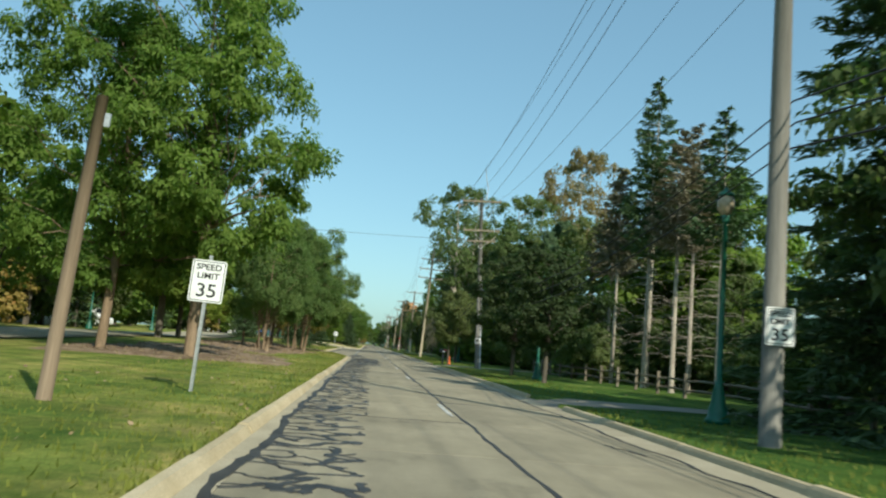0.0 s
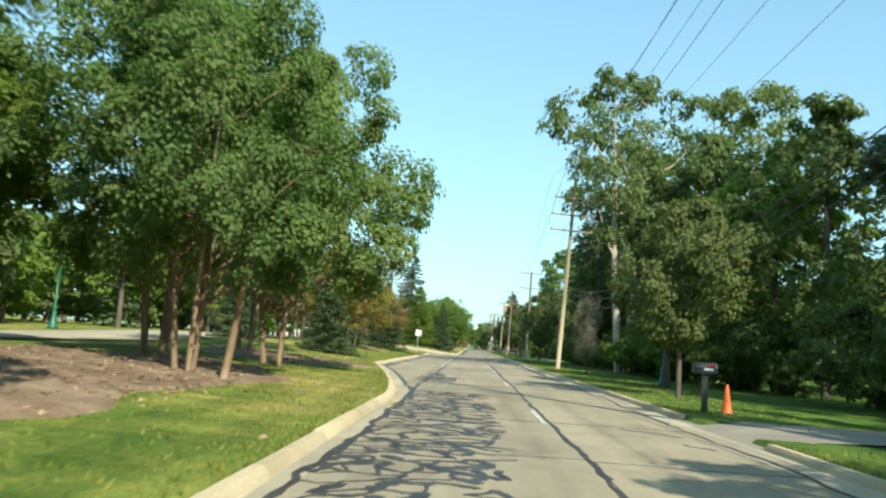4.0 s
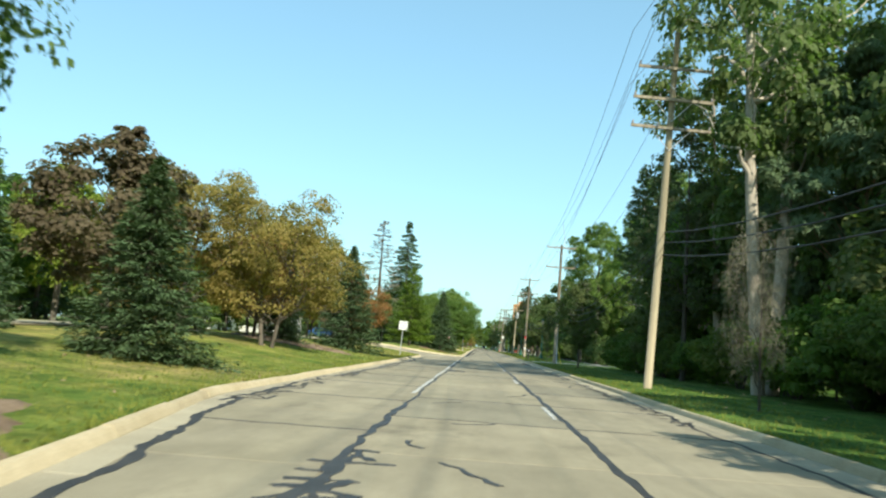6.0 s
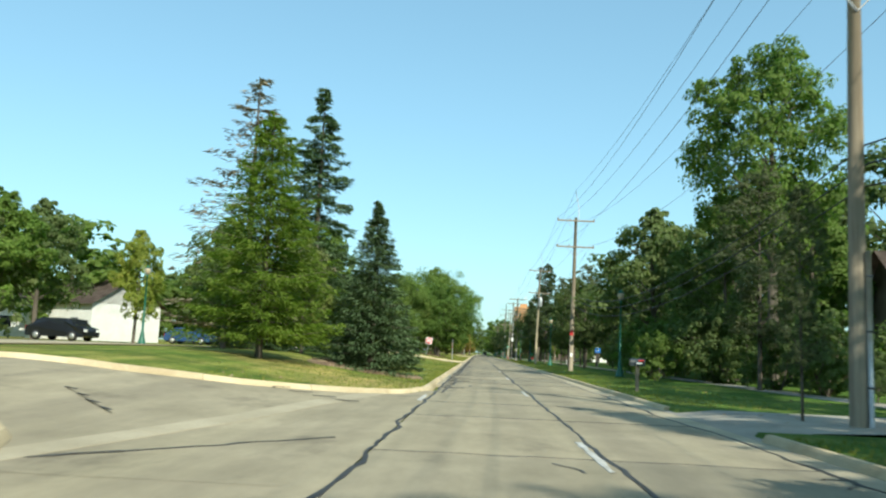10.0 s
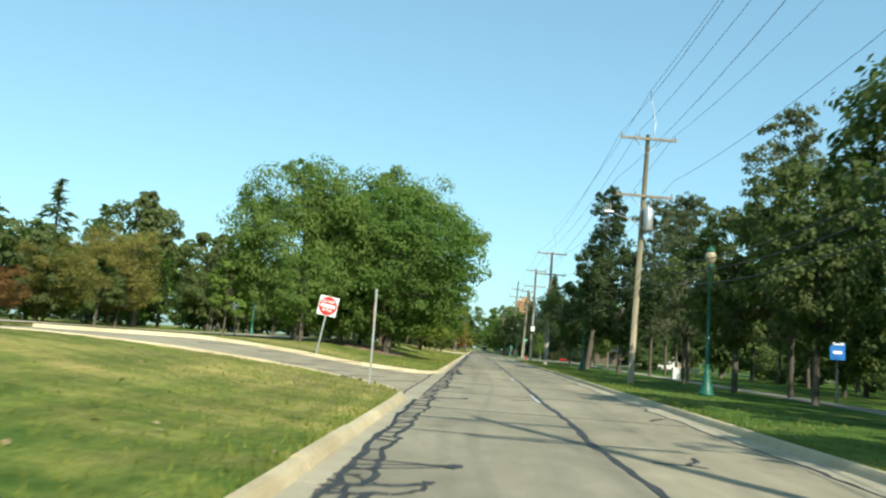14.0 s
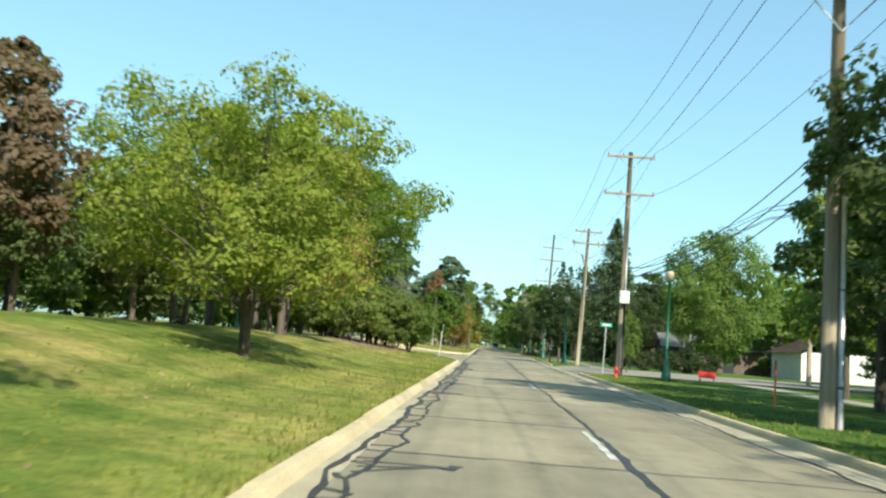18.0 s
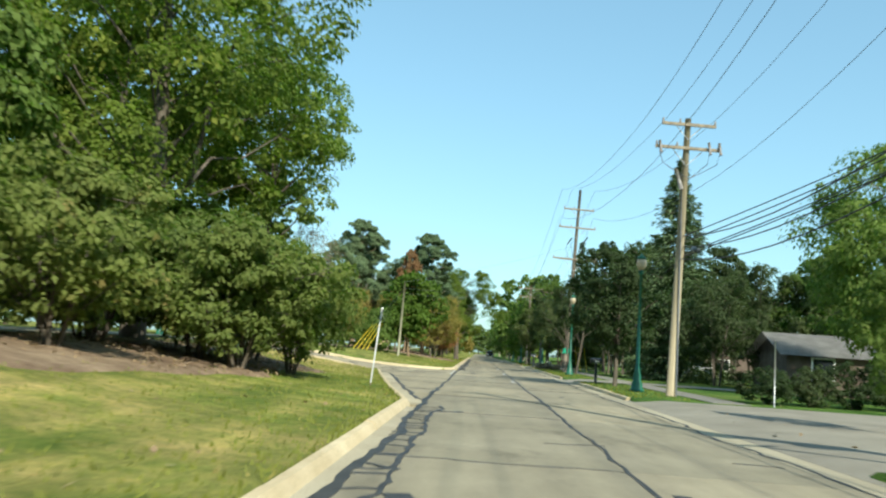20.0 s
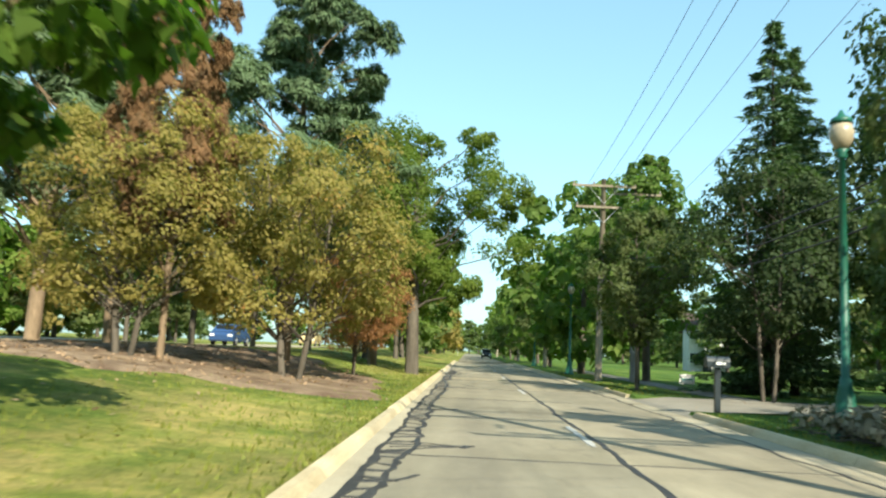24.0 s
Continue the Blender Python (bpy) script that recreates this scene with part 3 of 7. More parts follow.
def conifer(key, seed, leaf, height, radius, clear=0.3, layers=26, arms=11, size=0.3, per=26, droop=0.25, trunk=0.16, sparse=0.0, power=0.9, word="spruce_tree", label="", bark=None, tip_up=0.1, stubs=0):
    """A spruce: whorls of boughs with needle sprays hung along them."""
    rng = np.random.default_rng(seed)
    e = thing(word, Matrix(), label, "tree")
    bm = B()
    tube(bm, [(0, 0, -0.2), (0, 0, 0.3), (0.05, 0, height * 0.5), (0, 0, height * 0.97)], [trunk * 1.4, trunk, trunk * 0.6, 0.015], 8, cap=False)
    cen, axis = [], []
    for k in range(stubs):
        q, z, L = rng.random() * 6.283, clear * (0.25 + 0.8 * rng.random()), radius * (0.25 + 0.5 * rng.random())
        tube(bm, [(0, 0, z), (0.5 * L * math.cos(q), 0.5 * L * math.sin(q), z + 0.05), (L * math.cos(q + 0.15), L * math.sin(q + 0.15), z - 0.2 * L)], [0.025, 0.015, 0.004], 3, cap=False)
    for k in range(layers):
        h = (k + 0.3) / layers
        z0 = clear + (height - clear) * h
        R = radius * max(0.03, (1 - h)) ** power
        for j in range(max(4, int(arms * (0.5 + 0.5 * (1 - h))))):
            if rng.random() < sparse:
                continue
            q = rng.random() * 6.283
            L = R * (0.58 + 0.36 * rng.random() + 0.28 * rng.random() ** 3)
            z = z0 + rng.normal() * 0.12
            tipz = z - droop * L + tip_up * L
            if k % 2 == 0 and j % 2 == 0 or sparse > 0.3:
                tube(bm, [(0, 0, z), (0.5 * L * math.cos(q), 0.5 * L * math.sin(q), z - droop * L * 0.6), (L * math.cos(q), L * math.sin(q), tipz)], [0.035, 0.02, 0.006], 4, cap=False)
            m = max(3, int(1.45 * per * (0.3 + 0.7 * L / radius)))
            f = rng.random(m) ** 0.65
            wid = 0.2 * L * (1.05 - f) + 0.03
            side = rng.normal(size=m) * wid
            px_ = f * L * math.cos(q) - side * math.sin(q)
            py_ = f * L * math.sin(q) + side * math.cos(q)
            pz_ = z - droop * L * f + tip_up * L * f ** 3 - np.abs(rng.normal(size=m)) * 0.14 - 0.05 * np.abs(side)
            cen.append(np.stack([px_, py_, pz_], 1))
            axis.append(np.stack([np.full(m, math.cos(q)) - 0.5 * np.sign(side) * math.sin(q), np.full(m, math.sin(q)) + 0.5 * np.sign(side) * math.cos(q), -0.25 + 0.3 * rng.normal(size=m)], 1))
    p, u = np.concatenate(cen), np.concatenate(axis)
    n = len(p)
    u += rng.normal(size=(n, 3)) * 0.3
    u /= np.linalg.norm(u, axis=1)[:, None]
    v = np.cross(u, rng.normal(size=(n, 3)) * 0.5 + [0, 0, 1])
    v /= np.linalg.norm(v, axis=1)[:, None]
    w = np.cross(u, v)
    s = (size * (0.6 + 0.8 * rng.random(n)))[:, None]
    vs = np.stack([p - u * s * 0.5, p - v * s * 0.15 - w * s * 0.1, p + u * s * 0.75, p + v * s * 0.15 - w * s * 0.1], 1).reshape(-1, 3)
    part("trunk", bm, bark or M_BARK, e)
    part("crown", quads("crown", vs, LEAF[leaf]), None, e)
    TREES[key] = e
    return e


def recolour(key, src, leaf, label, word=None, bark=None):
    """The same habit in other foliage."""
    o = TREES[src]
    e = thing(word or o.name.split(".")[0], Matrix(), label, "tree")
    for ch in o.children:
        me = ch.data.copy()
        if ch.name.startswith("crown"):
            me.materials.clear()
            me.materials.append(LEAF[leaf])
        elif bark:
            me.materials.clear()
            me.materials.append(bark)
        part(ch.name.split(".")[0], me, None, e)
    TREES[key] = e


broadleaf("maple", 1, "green", 10, 0.9, 4.8, "round", 42, 7, 130, 0.135, 0.2, word="maple_tree", label="broad green maple tree with a grey trunk on grass", fork=0.18)
broadleaf("maple2", 2, "green", 10, 2.2, 3.6, "egg", 26, 5, 92, 0.19, 0.18, word="shade_tree", label="full green shade tree with grey bark on grass", sides=6)
broadleaf("locust", 3, "bright", 17, 2.5, 6.6, "round", 50, 8, 130, 0.125, 0.24, M_BARK_TAN, 0.7, flat=0.55, open_=0.9, long=1.6, clump=0.27, word="locust_tree", label="tall feathery green locust tree with a tan trunk on mulch", full=0.33)
broadleaf("pear", 4, "pear", 12, 2.6, 3.6, "egg", 46, 7, 100, 0.18, 0.18, clump=0.38, word="pear_tree", label="dense egg-shaped green pear tree on grass")
broadleaf("elm", 5, "elm", 11.5, 2.5, 4.6, "vase", 44, 6, 200, 0.115, 0.13, M_BARK_TAN, 0.9, stems=3, open_=0.6, word="elm_tree", label="dark green several-stemmed tree with tan trunks on mulch", full=0.3, fork=0.22)
broadleaf("cotton", 6, "grey", 24, 9.0, 7.0, "round", 22, 6, 90, 0.27, 0.42, M_BARK_PALE, 0.2, open_=0.9, word="cottonwood_tree", label="very tall open grey-green tree with a pale forked trunk", stems=2, full=0.36, fork=0.3)
broadleaf("wood", 7, "dark", 13, 2.0, 4.0, "egg", 26, 5, 92, 0.2, 0.17, clump=0.32, open_=0.5, word="woodland_tree", label="dark green woodland tree in a dense stand", sides=6)
broadleaf("wood2", 8, "olive", 10, 1.0, 3.6, "round", 24, 5, 80, 0.2, 0.14, droop=0.5, word="woodland_tree", label="olive green understorey tree beside the road", sides=6)
broadleaf("street", 9, "olive", 8.0, 2.0, 2.7, "round", 34, 6, 60, 0.14, 0.11, droop=0.6, open_=0.5, word="street_tree", label="fine-leaved olive green street tree in the verge", fork=0.25, full=0.33)
broadleaf("autumn", 10, "gold", 8.2, 1.5, 4.2, "vase", 52, 6, 84, 0.105, 0.15, stems=2, open_=0.8, clump=0.4, word="autumn_tree", label="spreading tree with yellowing autumn leaves on the lawn", fork=0.2, full=0.3)
broadleaf("shrub", 11, "green", 3.2, 0.0, 2.3, "round", 18, 5, 76, 0.125, 0.05, stems=3, word="shrub", label="rounded leafy green shrub on the grass", fork=0.1)
broadleaf("hedge", 12, "hedge", 4.6, 0.6, 2.9, "round", 28, 6, 84, 0.13, 0.07, M_BARK, stems=5, open_=0.6, word="hedge_shrub", label="tall leafy hedge shrub with bare brown stems below", fork=0.12)
broadleaf("magnolia", 13, "catalpa", 7.6, 1.5, 2.75, "round", 30, 7, 40, 0.235, 0.11, M_BARK_TAN, 0.5, open_=0.7, clump=0.36, word="catalpa_tree", label="young large-leaved green tree with a slim tan trunk")
broadleaf("oak", 14, "green", 15, 2.6, 8.0, "round", 60, 8, 125, 0.2, 0.42, M_BARK_TAN, 0.2, open_=0.5, word="oak_tree", label="old spreading oak tree with a thick trunk", full=0.29, fork=0.25)
broadleaf("openoak", 52, "pear", 15, 3.6, 7.2, "round", 30, 8, 170, 0.145, 0.36, M_BARK, 0.2, open_=0.6, word="oak_tree", label="tall spreading oak with a dark trunk and gaps in its crown", full=0.28, fork=0.3, clump=0.33)
broadleaf("oakhigh", 51, "green", 19, 7.0, 5.2, "round", 40, 7, 90, 0.19, 0.32, M_BARK, 0.2, open_=0.7, word="oak_tree", label="tall green oak with a high crown and a bare trunk", full=0.34, fork=0.35)
broadleaf("poplar", 15, "deep", 17, 4.4, 2.5, "column", 40, 6, 110, 0.14, 0.25, word="poplar_tree", label="tall narrow dark green poplar tree", full=0.45, open_=0.6, clump=0.3)
broadleaf("young", 16, "bright", 4.6, 1.2, 1.3, "egg", 14, 4, 70, 0.14, 0.05, word="sapling", label="slim young green tree on the lawn")
broadleaf("bareelm", 17, "bare", 9, 1.6, 4.2, "vase", 34, 7, 24, 0.045, 0.15, M_BARK, 1.6, open_=0.8, long=7.0, word="bare_tree", label="half-dead tree with bare drooping twigs", fork=0.15)
broadleaf("thin", 18, "greyolive", 13, 2.4, 2.3, "column", 42, 5, 56, 0.115, 0.11, open_=1.0, full=0.44, clump=0.27, word="thin_tree", label="thin sparse grey-green tree with many gaps")
conifer("spruce", 21, "spruce", 9, 3.0, 0.12, 36, 17, 0.19, 58, 0.22, word="spruce_tree", label="dark green spruce with boughs down to the grass", power=0.8, tip_up=0.12)
conifer("spruce2", 22, "bluespruce", 18.5, 3.9, 1.0, 30, 13, 0.3, 90, 0.42, 0.22, 0.12, 0.66, label="tall old spruce with drooping boughs and gaps", tip_up=0.2)
conifer("deadspruce", 23, "bare", 16, 3.8, 1.5, 26, 9, 0.26, 30, 0.28, 0.16, 0.2, 0.7, word="dead_spruce_tree", label="dying spruce with bare grey boughs", bark=M_BARK, tip_up=0.25)
conifer("larch", 24, "larch", 9.6, 3.3, 0.9, 34, 16, 0.2, 60, 0.1, 0.14, 0.04, 0.6, word="larch_tree", label="bright green cone-shaped tree on the median lawn")
broadleaf("pine", 25, "bluespruce", 14, 3.8, 3.8, "egg", 60, 7, 150, 0.07, 0.2, M_BARK_TAN, 0.0, open_=0.9, word="pine_tree", label="tall blue-green pine tree with a bare lower trunk", full=0.27, fork=0.22, long=3.6, clump=0.32)
conifer("tallpine", 26, "bluespruce", 21, 3.2, 11.0, 18, 9, 0.4, 44, -0.05, 0.2, 0.1, 0.6, word="pine_tree", label="tall pine with a long pale bare trunk", bark=M_BARK_PALE, tip_up=0.15, stubs=60)
recolour("rusttree", "autumn", "rust", "spreading tree with rust-brown autumn leaves")
recolour("limetree", "autumn", "lime", "broad low tree with yellow-green autumn leaves on the lawn")
recolour("olivegold", "autumn", "olivegold", "spreading tree with olive and yellow autumn leaves")
recolour("maroontree", "maple2", "maroon", "rounded tree with dark maroon leaves", "plum_tree")
recolour("goldmaple", "maple2", "lime", "rounded tree with yellow-green autumn leaves")
recolour("olivemaple", "maple2", "olive", "full olive green tree on the lawn")
recolour("dryTop", "cotton", "tan", "tall tree with dry tan leaves")
recolour("pinered", "pine", "rustneedle", "dying pine tree with rust-red needles")
recolour("drypine", "tallpine", "bare", "tall dying pine with bare brown twigs and a pale trunk")
recolour("highcrown", "cotton", "green", "tall green tree with a dark bare trunk beside the crossover", "shade_tree", M_BARK)
broadleaf("maplehigh", 41, "green", 10, 3.4, 4.8, "round", 38, 7, 120, 0.135, 0.15, M_BARK, word="maple_tree", label="broad green maple tree with a grey trunk on grass")
broadleaf("leaner", 53, "deep", 8, 3.2, 3.7, "vase", 26, 7, 150, 0.085, 0.12, M_BARK, 0.5, stems=2, open_=1.0, word="street_tree", label="forked tree with thin grey-green leaves", full=0.26, fork=0.25, clump=0.34)
recolour("darkmaple", "maple2", "dark", "broad dark green tree")
recolour("brightmaple", "maple2", "bright", "full bright green tree in the sun")
recolour("deepwood", "wood", "deep", "woodland tree behind gardens, deep shade put into its green leaves")
recolour("boxshrub", "shrub", "deep", "clipped dark green shrub beside the side street, shade in its colour")
recolour("darkstreet", "street", "deep", "dark fine-leaved street tree in the verge")
recolour("darkshrub", "shrub", "dark", "dark green clipped shrub in front of a garden")
broadleaf("willow", 42, "deep", 11.5, 2.6, 4.6, "vase", 40, 6, 62, 0.17, 0.13, M_BARK, 0.9, stems=3, open_=0.7, word="willow_tree", label="open grey-green willow-like tree with leaning stems, darkened for shade", full=0.33, fork=0.25)
# lighter builds for what stays far off
broadleaf("far1", 31, "dark", 12, 0.4, 4.8, "egg", 22, 4, 30, 0.47, 0.2, word="distant_tree", label="dark green tree in a distant row", sides=5)
broadleaf("far2", 32, "green", 10, 0.8, 4.2, "round", 22, 4, 30, 0.44, 0.18, word="distant_tree", label="green tree in a distant row", sides=5)
recolour("far3", "far2", "olive", "olive green tree in a distant row")
recolour("far4", "far2", "bright", "bright green tree in a distant row")
recolour("far5", "far1", "gold", "yellowing tree in a distant row")
conifer("farspruce", 33, "spruce", 9, 2.6, 0.2, 16, 9, 0.5, 14, word="distant_spruce", label="dark spruce in a distant row")
BASE_H = {"maple": 10, "maple2": 10, "locust": 17, "pear": 12, "elm": 11.5, "cotton": 24, "wood": 13, "wood2": 10, "street": 8, "autumn": 8.2, "shrub": 3.2, "hedge": 4.6, "magnolia": 7.6, "oak": 15, "poplar": 17, "young": 4.6, "bareelm": 9, "thin": 13, "spruce": 9, "spruce2": 18.5, "deadspruce": 16, "larch": 9.6, "pine": 14, "tallpine": 21, "rusttree": 8.2, "maroontree": 10, "goldmaple": 10, "olivemaple": 10, "dryTop": 24, "pinered": 14, "darkmaple": 10, "brightmaple": 10, "willow": 11.5, "deepwood": 13, "boxshrub": 3.2, "darkstreet": 8, "far1": 12, "far2": 10, "far3": 10, "far4": 10, "far5": 12, "farspruce": 9, "darkshrub": 3.2, "drypine": 21, "highcrown": 24, "maplehigh": 10, "leaner": 8, "olivegold": 8.2, "oakhigh": 19, "openoak": 15, "limetree": 8.2}
spin = random.Random(7)


def plant(key, x, y, h, wide=1.0, turn=None, group="", label="", lean=0.0):
    """Sets a tree of that kind, height in metres and width against its usual width."""
    s = h / BASE_H[key]
    turn = spin.uniform(0, 360) if turn is None else turn
    z = float(land(x, y)) - 0.02
    m = pose(x, y, z, 0, lean, 0) @ pose(0, 0, 0, 0, 0, turn) @ Matrix.Diagonal((s * wide, s * wide, s, 1))
    ob = copy_thing(TREES[key], m)
    return tagged(ob, label, "", group)


for row in (("locust", -7.3, 42.0, 18.0, 0.78, 30, "", "", -3.5), ("locust", -10.7, 42.0, 14.5, 0.85), ("brightmaple", -20, 52, 12, 1.1), ("brightmaple", -21, 30, 13), ("brightmaple", -24, 40, 13, 1.1), ("maple2", -26, 58, 11), ("pear", -18.5, 34.0, 15, 1.2), ("pear", -14.6, 66.0, 11.4, 1.3), ("pear", -15.8, 77.0, 10.4, 1.2), ("elm", -7.0, 61.5, 8.6, 0.8), ("elm", -8.4, 76.5, 10.5, 1.05), ("elm", -6.2, 72.6, 9.0, 0.9), ("elm", -6.3, 81.0, 11.2, 1.0), ("elm", -10.2, 91.6, 11.0, 1.0), ("maple2", -27, 75, 12), ("brightmaple", -31, 88, 13), ("olivemaple", -30, 100, 11)):
    plant(*row)
for row in (("spruce", -8.7, 104.0, 5.3, 1.32), ("spruce", -15.0, 106.0, 7.0, 0.9), ("maroontree", -13.5, 112, 7.5, 1.2), ("autumn", -9.6, 119.8, 7.0, 1.0), ("autumn", -13.8, 119.0, 7.6, 1.0), ("rusttree", -12.0, 125.5, 6.4, 0.9), ("spruce", -11.0, 128.5, 5.2, 1.0), ("spruce", -8.7, 136.4, 6.9, 1.25), ("goldmaple", -24, 128, 9), ("autumn", -15.0, 143, 8.4, 1.0), ("olivemaple", -18.0, 150, 8.8), ("bareelm", -11.2, 145.0, 6.5, 0.7), ("rusttree", -10.6, 152.2, 5.6, 0.9), ("rusttree", -14.0, 149.5, 8.0, 0.9), ("rusttree", -12.6, 156.5, 5.2, 1.0), ("brightmaple", -27, 116, 11), ("goldmaple", -25, 145, 8)):
    plant(*row)
for row in (("larch", -8.1, 177.2, 9.2, 0.98), ("spruce", -4.7, 182.5, 7.4, 1.12), ("spruce", -10.4, 188.0, 4.2, 1.2), ("darkmaple", -12.4, 186.5, 6.4, 1.0), ("olivemaple", -8.8, 187.5, 5.8, 0.8), ("hedge", -6.6, 186.5, 3.4, 0.8), ("spruce", -13.0, 191.5, 4.6, 1.2), ("spruce", -8.6, 194.0, 4.4, 1.1), ("spruce2", -11.2, 201.0, 18.2, 1.2), ("deadspruce", -14.6, 197.0, 17.4, 1.6), ("spruce", -6.2, 191.5, 5.0, 1.0), ("maple2", -30, 232, 9), ("brightmaple", -26, 190, 8), ("darkmaple", -22.8, 168, 8.5), ("spruce", -5.5, 207, 3.8, 0.9), ("maple2", -12.5, 213, 10.0), ("olivemaple", -13.5, 228.5, 6.6), ("spruce2", -15, 208, 9, 1.2), ("goldmaple", -27.0, 210, 9.0, 0.7), ("darkmaple", -32.5, 205.5, 10.4, 1.0)):
    plant(*row)
for row in (("maple", -11.4, 263.8, 11.4, 0.8), ("maple", -6.0, 267.0, 10.6, 1.08), ("maple", -8.8, 265.5, 7.6, 0.9), ("maplehigh", -6.9, 276.0, 13.6, 0.98), ("maplehigh", -8.6, 272.5, 9.6, 0.9), ("oak", -7.9, 280.0, 10.5, 0.8), ("maple2", -9.5, 257.0, 5.0, 0.9), ("young", -15.2, 262, 5.2), ("wood", -12.0, 279.0, 11, 1.0), ("limetree", -6.0, 298.5, 6.6, 1.15), ("limetree", -9.8, 304.0, 7.0, 1.0), ("goldmaple", -8.6, 312.0, 9.4, 0.9), ("olivemaple", -12.0, 292.0, 7.6), ("maroontree", -13.5, 300, 7.6), ("autumn", -9.0, 313, 8.0), ("brightmaple", -13, 316, 10.5), ("shrub", -7.2, 281.5, 2.4, 0.6), ("bareelm", -9.0, 278.0, 3.6, 0.6)):
    plant(*row)
for row in (("openoak", -11.4, 337.8, 14.4, 1.08), ("goldmaple", -15.0, 343.0, 15.0, 0.95), ("maple2", -15.5, 331.0, 11.5, 0.9), ("young", -9.0, 314.5, 4.4), ("maple2", -13.4, 325, 9.0), ("hedge", -6.0, 331.5, 3.6), ("hedge", -8.5, 327.5, 3.8), ("hedge", -7.2, 337.0, 3.9), ("hedge", -9.8, 332.0, 3.8), ("hedge", -10.5, 323.5, 3.8), ("goldmaple", -10.2, 344.6, 5.6, 1.1), ("hedge", -12.5, 328.5, 4.0), ("hedge", -5.4, 334.5, 3.2, 0.8), ("hedge", -7.6, 333.0, 4.0), ("hedge", -11.4, 334.5, 4.1), ("hedge", -13.5, 332.5, 4.0), ("oakhigh", -10.2, 348.2, 14.2, 1.0), ("bareelm", -8.9, 350.5, 7.0, 0.55), ("maple2", -19.5, 347, 11, 1.0)):
    plant(*row)
for row in (("magnolia", -6.3, 383.0, 7.5, 1.02), ("pine", -14.4, 402.5, 14.6, 1.1), ("pine", -6.6, 404.0, 14.0, 1.1), ("pinered", -7.9, 396.5, 11.0, 0.55), ("pine", -13.5, 406, 13.5), ("olivegold", -5.0, 398.0, 6.6, 0.95), ("olivegold", -8.6, 396.0, 6.2, 0.9), ("darkmaple", -13.2, 414, 8.5), ("darkmaple", -10.5, 428, 9), ("maple2", -13.0, 424, 8), ("rusttree", -4.2, 404.0, 4.6, 0.7), ("openoak", -2.9, 413.5, 11.6, 1.0), ("oak", -5.2, 417.5, 10.5, 0.75), ("olivegold", -11.0, 374.0, 4.6, 0.85), ("shrub", -8.4, 378.5, 3.6, 0.8), ("olivemaple", -13.6, 370.5, 6.0), ("shrub", -10.8, 385.0, 3.8, 1.0), ("autumn", -12.6, 388.0, 5.5, 0.9), ("darkmaple", -6.5, 425, 10), ("maple2", -6.0, 440, 10)):
    plant(*row)
# the far side of the other carriageway
for k in range(50):
    y = 16 + 9.2 * k + spin.uniform(-3, 3)
    key = ("maple2", "olivemaple", "far1", "far2", "far3", "far4", "wood2", "far5", "farspruce")[spin.randrange(9)]
    if 196 < y < 226:
        continue
    if 250 < y < 345:
        key = ("olivemaple", "far3", "wood2", "darkmaple", "olivemaple")[k % 5]
    plant(key, -spin.uniform(26, 31), y, spin.uniform(6.5, 10) * (0.72 if 240 < y < 274 else 1.25 if 274 < y < 345 else 1.0), 1.1, group="trees across the other carriageway")
for row in (("farspruce", -46.9, 300, 16, 1.2), ("farspruce", -46.7, 310, 15, 1.2), ("farspruce", -46.1, 320, 16.4, 1.1), ("farspruce", -47.2, 288, 14, 1.2), ("olivegold", -27.0, 263, 5.2, 1.2), ("rusttree", -26.5, 257, 3.2, 1.1), ("olivegold", -27.5, 274, 7.5, 0.9), ("young", -24.5, 296.0, 6.2, 1.0)):
    plant(*row, group="trees across the other carriageway")
for k in range(46):
    y = 4 + 11 * k + spin.uniform(-4, 4)
    plant(("far1", "far2", "far3", "far1", "farspruce")[spin.randrange(5)], -spin.uniform(40, 50), y, spin.uniform(9, 13), 1.25, group="trees across the other carriageway")

for k in range(64):
    y = 10 + 7 * k + spin.uniform(-2, 2)
    if 188 < y < 230:
        continue
    plant(("far1", "far1", "far2")[k % 3], -spin.uniform(31, 36), y, spin.uniform(5, 8.5) * (1.2 if y > 212 else 1.0), 1.5 if y < 212 else 1.3, group="trees across the other carriageway")

